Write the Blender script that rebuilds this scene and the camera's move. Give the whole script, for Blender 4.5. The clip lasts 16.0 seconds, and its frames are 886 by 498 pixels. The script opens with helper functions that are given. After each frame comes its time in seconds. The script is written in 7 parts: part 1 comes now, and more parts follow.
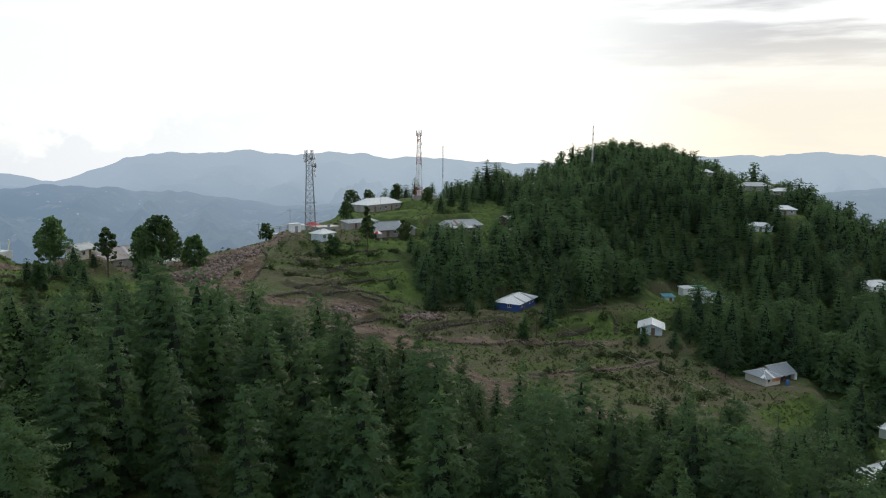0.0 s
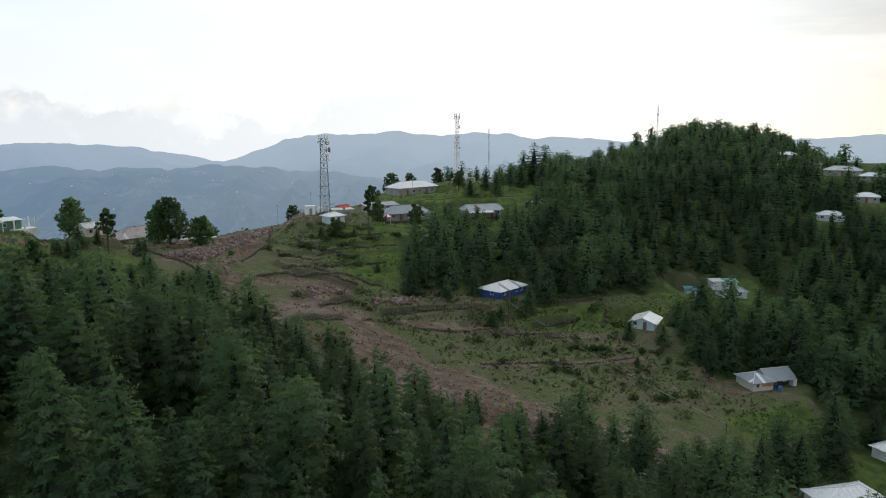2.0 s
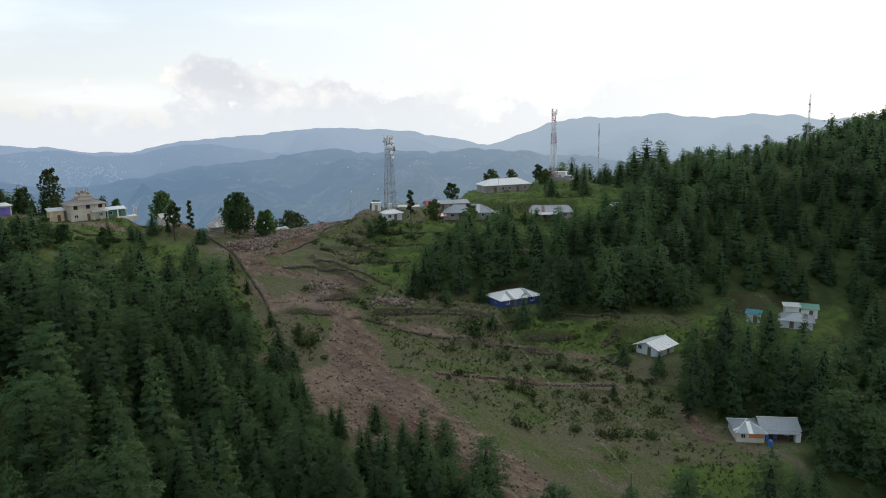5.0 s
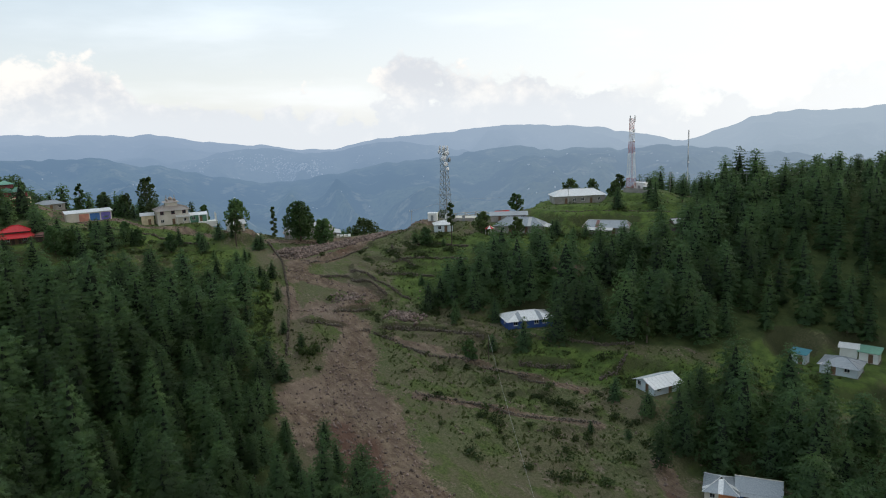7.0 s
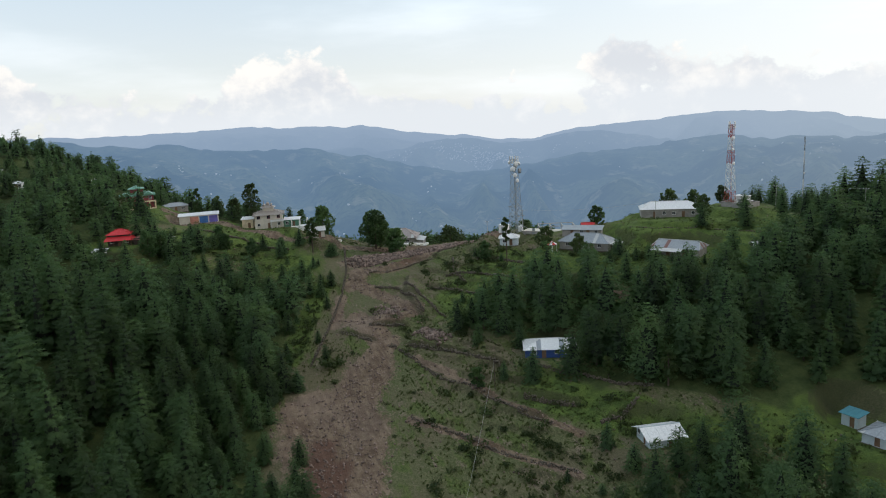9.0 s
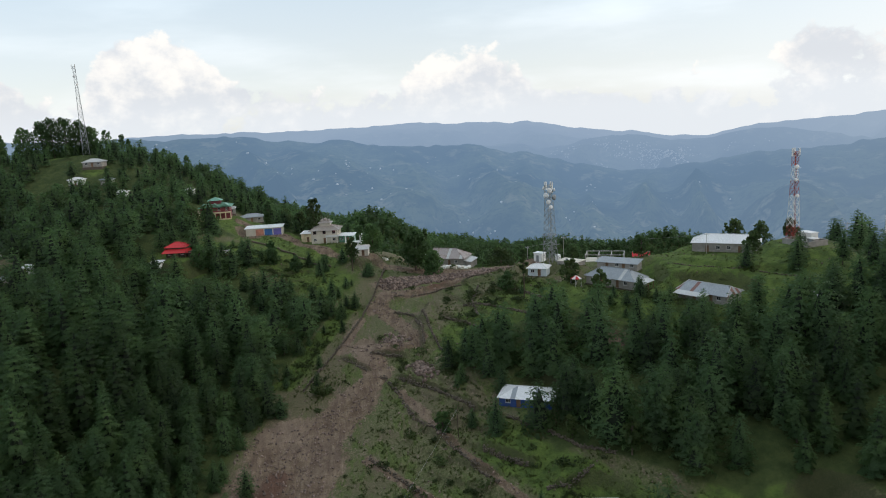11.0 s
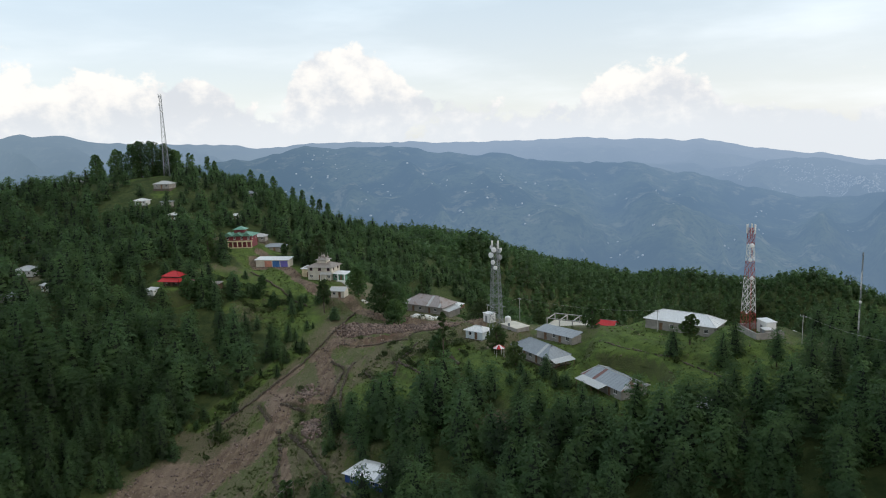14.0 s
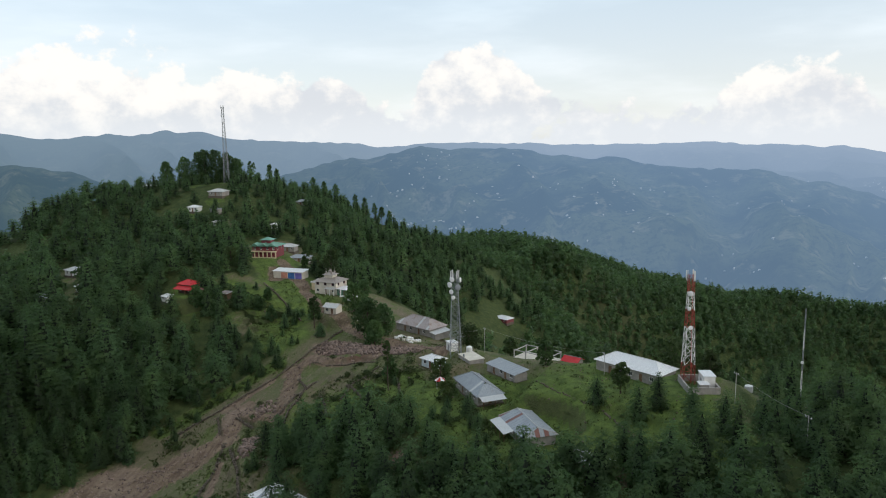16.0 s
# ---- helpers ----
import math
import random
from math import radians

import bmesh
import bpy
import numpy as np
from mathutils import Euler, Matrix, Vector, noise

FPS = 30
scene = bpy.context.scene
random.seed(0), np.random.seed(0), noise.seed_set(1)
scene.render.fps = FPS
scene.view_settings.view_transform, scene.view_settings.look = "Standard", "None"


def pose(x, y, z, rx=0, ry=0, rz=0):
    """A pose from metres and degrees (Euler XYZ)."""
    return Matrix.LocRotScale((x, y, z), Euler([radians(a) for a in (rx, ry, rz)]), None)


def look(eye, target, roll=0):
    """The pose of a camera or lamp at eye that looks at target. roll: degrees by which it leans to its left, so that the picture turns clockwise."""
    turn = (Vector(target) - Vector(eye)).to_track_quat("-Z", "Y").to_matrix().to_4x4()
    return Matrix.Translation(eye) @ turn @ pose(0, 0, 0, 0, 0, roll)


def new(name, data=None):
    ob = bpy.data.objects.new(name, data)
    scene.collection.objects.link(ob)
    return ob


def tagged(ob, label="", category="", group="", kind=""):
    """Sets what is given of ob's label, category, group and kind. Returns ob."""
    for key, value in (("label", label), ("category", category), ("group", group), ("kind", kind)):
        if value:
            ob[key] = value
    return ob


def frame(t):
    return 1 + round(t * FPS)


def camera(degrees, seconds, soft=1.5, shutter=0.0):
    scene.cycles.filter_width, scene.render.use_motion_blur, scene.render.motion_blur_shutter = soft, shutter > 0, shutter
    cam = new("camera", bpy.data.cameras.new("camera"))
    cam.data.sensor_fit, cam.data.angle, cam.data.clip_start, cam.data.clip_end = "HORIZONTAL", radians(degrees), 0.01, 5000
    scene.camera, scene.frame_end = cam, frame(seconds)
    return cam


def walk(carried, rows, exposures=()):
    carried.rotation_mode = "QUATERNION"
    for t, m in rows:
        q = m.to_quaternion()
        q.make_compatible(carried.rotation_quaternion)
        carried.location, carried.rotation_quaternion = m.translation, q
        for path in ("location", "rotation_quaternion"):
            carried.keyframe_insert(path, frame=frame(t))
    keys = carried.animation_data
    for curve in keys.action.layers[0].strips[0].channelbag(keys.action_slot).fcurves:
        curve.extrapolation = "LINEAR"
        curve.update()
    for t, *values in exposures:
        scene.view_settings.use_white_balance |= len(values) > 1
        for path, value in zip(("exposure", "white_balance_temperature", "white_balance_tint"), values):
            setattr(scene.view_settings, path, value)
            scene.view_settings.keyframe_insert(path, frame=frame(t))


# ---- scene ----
cam = camera(62.9, 16.0, 1.05)
PATH = [
    (0, (9.21, 0.01, 53.78), (2.11, 98.73, 39.53), 0.35),
    (0.5, (20.40, 1.36, 53.63), (8.16, 99.47, 38.65), 0.21),
    (1, (31.20, 3.02, 53.88), (13.90, 100.23, 38.00), 0.07),
    (1.5, (41.77, 5.17, 54.39), (19.43, 101.25, 37.97), -0.13),
    (2, (52.21, 7.90, 55.04), (24.99, 102.62, 38.11), -0.19),
    (2.5, (62.54, 11.30, 55.76), (30.23, 104.32, 38.36), -0.19),
    (3, (72.77, 15.42, 56.51), (35.41, 106.45, 38.69), -0.21),
    (5.5, (119.73, 46.91, 60.30), (54.51, 120.28, 41.26), -1.29),
    (6, (127.64, 55.17, 61.14), (57.05, 123.33, 41.86), -1.47),
    (6.5, (134.85, 63.97, 62.06), (59.94, 127.33, 42.72), -1.73),
    (7, (141.28, 73.24, 63.06), (63.20, 132.85, 44.34), -2.05),
    (7.5, (146.89, 82.93, 64.16), (65.26, 137.64, 45.61), -2.30),
    (8, (151.65, 92.97, 65.37), (66.42, 141.96, 47.01), -2.63),
    (8.5, (155.55, 103.30, 66.69), (67.04, 145.95, 48.07), -2.84),
    (9, (158.61, 113.87, 68.10), (67.05, 149.22, 48.99), -3.12),
    (11.5, (163.27, 168.77, 76.04), (65.35, 177.83, 57.88), -3.14),
    (12, (162.63, 179.96, 77.64), (64.35, 185.03, 59.93), -2.91),
    (12.5, (161.69, 191.16, 79.20), (63.21, 192.13, 61.86), -2.55),
    (13, (160.51, 202.39, 80.71), (61.99, 199.67, 63.82), -2.32),
    (13.5, (159.15, 213.63, 82.17), (60.71, 207.38, 65.73), -2.04),
    (14, (157.62, 224.89, 83.61), (59.44, 214.99, 67.43), -1.77),
    (14.5, (155.91, 236.16, 85.09), (58.14, 222.68, 68.95), -1.55),
    (15, (153.91, 247.44, 86.67), (56.76, 230.02, 70.65), -1.29),
    (15.5, (151.50, 258.71, 88.47), (55.22, 236.85, 72.59), -1.03),
    (16, (148.42, 269.98, 90.66), (53.24, 243.72, 74.81), -0.90),
]
walk(cam, [(t, look(eye, target, roll)) for t, eye, target, roll in PATH])

# ---- light ----
SUN_TURN, SUN_HEIGHT = 15.8, 14.0
world = bpy.data.worlds.new("sky")
scene.world = world
world.use_nodes = True


class Nodes:
    """Short hand for a node tree."""

    def __init__(self, tree):
        self.tree = tree
        tree.nodes.clear()

    def add(self, kind, links=None, **props):
        node = self.tree.nodes.new(kind)
        for key, value in props.items():
            setattr(node, key, value)
        for key, value in (links or {}).items():
            self.put(node.inputs[key], value)
        return node

    def put(self, socket, value):
        if isinstance(value, bpy.types.NodeSocket):
            self.tree.links.new(value, socket)
        elif isinstance(value, bpy.types.Node):
            self.tree.links.new(value.outputs[0], socket)
        else:
            socket.default_value = value

    def math(self, op, a, b=0.0, clamp=False):
        node = self.add("ShaderNodeMath", {0: a, 1: b}, operation=op)
        node.use_clamp = clamp
        return node.outputs[0]

    def ramp(self, value, lo, hi, a=0.0, b=1.0):
        node = self.add("ShaderNodeMapRange", {0: value, 1: lo, 2: hi, 3: a, 4: b})
        node.interpolation_type = "SMOOTHSTEP"
        return node.outputs[0]

    def noise(self, vector, scale, detail=3.0, rough=0.55):
        return self.add("ShaderNodeTexNoise", {"Vector": vector, "Scale": scale, "Detail": detail, "Roughness": rough}).outputs[0]

    def mix(self, fac, a, b, blend="MIX"):
        node = self.add("ShaderNodeMix", data_type="RGBA", blend_type=blend)
        self.put(node.inputs[0], fac)
        self.put(node.inputs[6], a)
        self.put(node.inputs[7], b)
        return node.outputs[2]


def rgb(r, g, b):
    return (r, g, b, 1.0)


def make_sky():
    n = Nodes(world.node_tree)
    sky = n.add("ShaderNodeTexSky")
    sky.sky_type, sky.sun_disc = "NISHITA", False
    sky.sun_elevation, sky.sun_rotation = radians(SUN_HEIGHT), radians(SUN_TURN)
    sky.altitude, sky.air_density, sky.dust_density, sky.ozone_density = 2000.0, 1.0, 3.0, 1.0
    way = n.add("ShaderNodeTexCoord").outputs["Generated"]
    xyz = n.add("ShaderNodeSeparateXYZ", {0: way})
    up = xyz.outputs[2]
    # high thin cloud that spreads the light, thicker and whiter towards the sun
    toward = n.add("ShaderNodeVectorMath", {0: way, 1: (math.sin(radians(SUN_TURN)), math.cos(radians(SUN_TURN)), 0.2)}, operation="DOT_PRODUCT").outputs["Value"]
    stretch = n.add("ShaderNodeMapping", {"Vector": way, "Scale": (1.0, 1.0, 5.0)})
    veil = n.noise(stretch, 2.2, 5.0)
    thin = n.math("ADD", n.ramp(toward, -0.2, 0.9, 0.68, 0.94), n.ramp(veil, 0.45, 0.75, 0.0, 0.25), True)
    white = n.mix(n.ramp(toward, 0.2, 0.85), rgb(7.7, 9.4, 10.7), rgb(10.6, 10.9, 10.7))
    white = n.mix(n.ramp(up, 0.26, 0.0), white, rgb(9.9, 10.2, 10.3))
    colour = n.mix(thin, sky.outputs[0], white)
    # grey bars of cloud on the sun's far side, with a warm glow low under them
    east = n.ramp(xyz.outputs[0], 0.02, 0.36)
    bars = n.ramp(n.noise(n.add("ShaderNodeMapping", {"Vector": way, "Scale": (1.5, 1.5, 14.0)}), 2.6, 6.0), 0.34, 0.56)
    bars = n.math("MULTIPLY", n.math("MULTIPLY", bars, east), n.ramp(up, 0.05, 0.13))
    colour = n.mix(n.math("MULTIPLY", bars, 0.85), colour, rgb(5.7, 5.7, 5.9))
    glow = n.math("MULTIPLY", east, n.ramp(up, 0.16, 0.03))
    colour = n.mix(n.math("MULTIPLY", glow, 0.75), colour, rgb(9.3, 8.3, 6.6))
    # bank of heaped cloud low over the far ranges, with towers standing out of it
    soft = n.noise(n.add("ShaderNodeMapping", {"Vector": way, "Scale": (1.0, 1.0, 1.5)}), 6.5, 3.0, 0.5)
    lumps = n.noise(n.add("ShaderNodeMapping", {"Vector": way, "Scale": (1.0, 1.0, 1.3)}), 24.0, 5.0, 0.6)
    puff = n.math("ADD", n.math("MULTIPLY", n.math("SUBTRACT", soft, 0.5), 0.85), n.math("MULTIPLY", n.math("SUBTRACT", lumps, 0.5), 0.6))
    for bearing, wide, top in ((102.5, 4.6, 6.4), (80.0, 5.2, 5.0), (117.0, 6.0, 5.0), (128.0, 9.0, 6.0), (51.0, 8.0, 2.4), (92.0, 4.0, 1.4), (66.0, 7.0, 1.2), (142.0, 12.0, 4.6), (33.0, 8.0, 1.0)):
        aim = (-math.sin(radians(bearing)), math.cos(radians(bearing)), 0.05)
        near = n.add("ShaderNodeVectorMath", {0: way, 1: aim}, operation="DOT_PRODUCT").outputs["Value"]
        puff = n.math("ADD", puff, n.ramp(near, math.cos(radians(wide)), 1.0, 0.0, 4.2 * math.sin(radians(top)) - 0.1))
    cover = n.ramp(n.math("SUBTRACT", puff, n.math("MULTIPLY", up, 4.2)), -0.13, -0.04)
    west = n.ramp(toward, 0.98, 0.45)
    cover = n.math("MULTIPLY", cover, west)
    lit = n.math("ADD", n.math("MULTIPLY", up, 5.0), n.math("MULTIPLY", n.math("SUBTRACT", lumps, soft), 1.5))
    heaps = n.mix(n.ramp(lit, -0.05, 0.5), rgb(7.0, 7.3, 7.8), rgb(10.2, 9.85, 9.4))
    heaps = n.mix(n.ramp(up, 0.05, -0.01, 0.0, 0.6), heaps, rgb(8.2, 8.7, 9.2))
    colour = n.mix(n.math("MULTIPLY", cover, 0.9), colour, heaps)
    out = n.add("ShaderNodeBackground", {"Color": colour, "Strength": 0.104})
    n.add("ShaderNodeOutputWorld", {"Surface": out})


make_sky()
sun = new("sun", bpy.data.lights.new("sun", "SUN"))
sun.data.energy, sun.data.angle, sun.data.color = 0.75, radians(16), (1.0, 0.93, 0.82)
sun.matrix_world = look((0, 0, 0), (-math.sin(radians(SUN_TURN)), -math.cos(radians(SUN_TURN)), -math.tan(radians(SUN_HEIGHT))))


# ---- materials ----
def material(name, rough=0.8, metal=0.0):
    mat = bpy.data.materials.new(name)
    mat.use_nodes = True
    n = Nodes(mat.node_tree)
    shader = n.add("ShaderNodeBsdfPrincipled", {"Roughness": rough, "Metallic": metal})
    n.add("ShaderNodeOutputMaterial", {"Surface": shader})
    return mat, n, shader


def show(n, surface):
    """Gives a material's output another surface."""
    out = next(k for k in n.tree.nodes if k.type == "OUTPUT_MATERIAL")
    n.put(out.inputs["Surface"], surface)


def place(n):
    return n.add("ShaderNodeNewGeometry").outputs["Position"]


def bumped(n, shader, value, strength=0.4, distance=0.1):
    n.put(shader.inputs["Normal"], n.add("ShaderNodeBump", {"Strength": strength, "Distance": distance, "Height": value}))


def plain(name, colour, rough=0.7, metal=0.0, spread=0.25, scale=1.5, bump=0.15, apart=0.0):
    """A surface of one colour with stains and grain; apart: how far loose pieces differ."""
    mat, n, shader = material(name, rough, metal)
    at = place(n)
    big, fine = n.noise(at, scale * 0.35, 4.0), n.noise(at, scale * 6.0, 3.0)
    dark = tuple(c * (1 - spread) for c in colour) + (1.0,)
    light = tuple(min(1.0, c * (1 + spread * 0.6)) for c in colour) + (1.0,)
    col = n.mix(n.ramp(big, 0.3, 0.7), dark, light)
    col = n.mix(n.ramp(fine, 0.35, 0.7, 0.0, 0.35), col, dark)
    if apart:
        piece = n.add("ShaderNodeNewGeometry").outputs["Random Per Island"]
        col = n.mix(n.ramp(piece, 0.1, 0.9, apart, 0.0), col, tuple(c * 0.3 for c in colour) + (1.0,))
    n.put(shader.inputs["Base Color"], col)
    n.put(shader.inputs["Roughness"], n.ramp(big, 0.2, 0.8, max(0.05, rough - 0.12), min(1.0, rough + 0.12)))
    bumped(n, shader, fine, bump, 0.03)
    return mat


def sheet_metal(name, colour, rust=0.15):
    """Painted or galvanised roofing with streaks and some rust."""
    mat, n, shader = material(name, 0.45, 0.25)
    at = place(n)
    big, streak = n.noise(at, 0.5, 5.0), n.noise(n.add("ShaderNodeMapping", {"Vector": at, "Scale": (3.0, 3.0, 0.3)}), 1.5, 4.0)
    col = n.mix(n.ramp(streak, 0.3, 0.75), tuple(c * 0.72 for c in colour) + (1.0,), colour + (1.0,))
    col = n.mix(n.ramp(big, 0.62 - rust * 0.2, 0.8, 0.0, min(1.0, rust * 3)), col, rgb(0.19, 0.085, 0.045))
    tint = n.add("ShaderNodeNewGeometry").outputs["Random Per Island"]
    col = n.mix(n.ramp(tint, 0.0, 1.0, 0.0, 0.2), col, tuple(c * 0.6 for c in colour) + (1.0,))
    n.put(shader.inputs["Base Color"], col)
    n.put(shader.inputs["Roughness"], n.ramp(big, 0.2, 0.8, 0.35, 0.65))
    bumped(n, shader, streak, 0.15, 0.02)
    return mat


def foliage(name, dark, light, warm):
    mat, n, shader = material(name, 0.55)
    at = place(n)
    tree = n.noise(at, 0.16, 2.0)
    clump = n.noise(at, 1.1, 3.0)
    tuft = n.add("ShaderNodeNewGeometry").outputs["Random Per Island"]
    thing = n.math("FRACT", n.math("ADD", n.add("ShaderNodeObjectInfo").outputs["Random"], n.add("ShaderNodeAttribute", attribute_name="tone").outputs["Fac"]))
    col = n.mix(n.ramp(tuft, 0.0, 1.0, 0.25, 0.7), dark + (1.0,), light + (1.0,))
    col = n.mix(n.ramp(clump, 0.4, 0.75, 0.0, 0.4), col, light + (1.0,))
    col = n.mix(n.ramp(n.math("ADD", tree, n.math("MULTIPLY", thing, 0.16)), 0.5, 0.78, 0.0, 0.6), col, warm + (1.0,))
    col = n.mix(n.ramp(thing, 0.3, 1.0, 0.0, 0.7), col, tuple(0.5 * c for c in dark) + (1.0,))
    n.put(shader.inputs["Base Color"], col)
    n.put(shader.inputs["Specular IOR Level"], 0.35)
    through_leaf = n.add("ShaderNodeBsdfTranslucent", {"Color": n.mix(0.4, col, warm + (1.0,))})
    both = n.add("ShaderNodeMixShader", {0: 0.58, 1: shader.outputs[0], 2: through_leaf.outputs[0]})
    show(n, both)
    return mat


PINE = foliage("pine_needles", (0.024, 0.055, 0.024), (0.108, 0.203, 0.080), (0.156, 0.252, 0.078))
LEAF = foliage("broad_leaves", (0.032, 0.062, 0.024), (0.085, 0.14, 0.05), (0.12, 0.16, 0.05))
SHRUB = foliage("shrub_leaves", (0.035, 0.062, 0.022), (0.085, 0.13, 0.042), (0.12, 0.15, 0.05))
# near-black green for crown cores: the shade between boughs, put in as colour
CROWN_SHADE = plain("crown_inner_shade", (0.018, 0.03, 0.014), 0.95, spread=0.4, scale=3.0)
BARK = plain("bark", (0.10, 0.075, 0.055), 0.9, spread=0.4, scale=4.0, bump=0.6)
GREY_ROOF = sheet_metal("grey_roof_sheet", (0.36, 0.39, 0.42), 0.08)
WHITE_ROOF = sheet_metal("white_roof_sheet", (0.88, 0.88, 0.88), 0.0)
PALE_ROOF = sheet_metal("pale_roof_sheet", (0.60, 0.60, 0.59), 0.12)
RUST_ROOF = sheet_metal("rusty_roof_sheet", (0.42, 0.36, 0.34), 0.45)
RED_ROOF = sheet_metal("red_roof_sheet", (0.62, 0.03, 0.035), 0.0)
DULL_RED_ROOF = sheet_metal("dull_red_roof_sheet", (0.24, 0.11, 0.09), 0.15)
GREEN_ROOF = sheet_metal("green_roof_sheet", (0.19, 0.40, 0.30), 0.0)
BROWN_ROOF = sheet_metal("grey_brown_roof_sheet", (0.38, 0.335, 0.30), 0.1)
TEAL_ROOF = sheet_metal("teal_roof_sheet", (0.10, 0.33, 0.40), 0.0)
BLOCK = plain("grey_block_wall", (0.33, 0.31, 0.29), 0.9, spread=0.25, scale=2.0, bump=0.4)
PLASTER = plain("pale_plaster", (0.62, 0.58, 0.50), 0.85, spread=0.15)
WHITE_WALL = plain("white_wall", (0.78, 0.78, 0.76), 0.8, spread=0.12)
PALE_BLUE = plain("pale_blue_wall", (0.55, 0.62, 0.66), 0.8, spread=0.12)
BLUE_WALL = plain("blue_wall", (0.035, 0.085, 0.28), 0.75, spread=0.2)
STONE_WALL = plain("brown_stone_wall", (0.17, 0.14, 0.108), 0.95, spread=0.35, scale=3.0, bump=0.6, apart=0.5)
MAROON = plain("maroon_wall", (0.22, 0.05, 0.06), 0.8)
CREAM = plain("cream_wall", (0.68, 0.57, 0.38), 0.8)
SHOP_GREEN = plain("green_shop_paint", (0.10, 0.24, 0.16), 0.75)
WOOD = plain("brown_wood", (0.20, 0.12, 0.07), 0.75, spread=0.3)
DARK_WOOD = plain("dark_wood", (0.07, 0.05, 0.04), 0.8)
ORANGE = plain("orange_paint", (0.55, 0.22, 0.09), 0.7)
BLUE_PAINT = plain("blue_paint", (0.05, 0.16, 0.42), 0.6)
VIOLET = plain("violet_paint", (0.16, 0.14, 0.45), 0.6)
SALMON = plain("salmon_paint", (0.55, 0.25, 0.18), 0.65)
CONCRETE = plain("concrete", (0.42, 0.41, 0.39), 0.9, spread=0.2, scale=1.0, bump=0.3)
STEEL = plain("galvanised_steel", (0.30, 0.32, 0.33), 0.5, 0.5, 0.15)
TOWER_RED = plain("tower_red_paint", (0.33, 0.05, 0.035), 0.6, spread=0.15)
TOWER_WHITE = plain("tower_white_paint", (0.78, 0.77, 0.75), 0.6, spread=0.1)
DISH = plain("dish_white", (0.80, 0.80, 0.80), 0.5, spread=0.06)
DISH_GREY = plain("dish_grey", (0.22, 0.24, 0.26), 0.5)
STONE = plain("broken_stone", (0.29, 0.21, 0.175), 0.95, spread=0.35, scale=1.2, bump=0.5, apart=0.8)
GLASS, _g, _s = material("dark_window_glass", 0.08)
_g.put(_s.inputs["Base Color"], rgb(0.02, 0.025, 0.03))


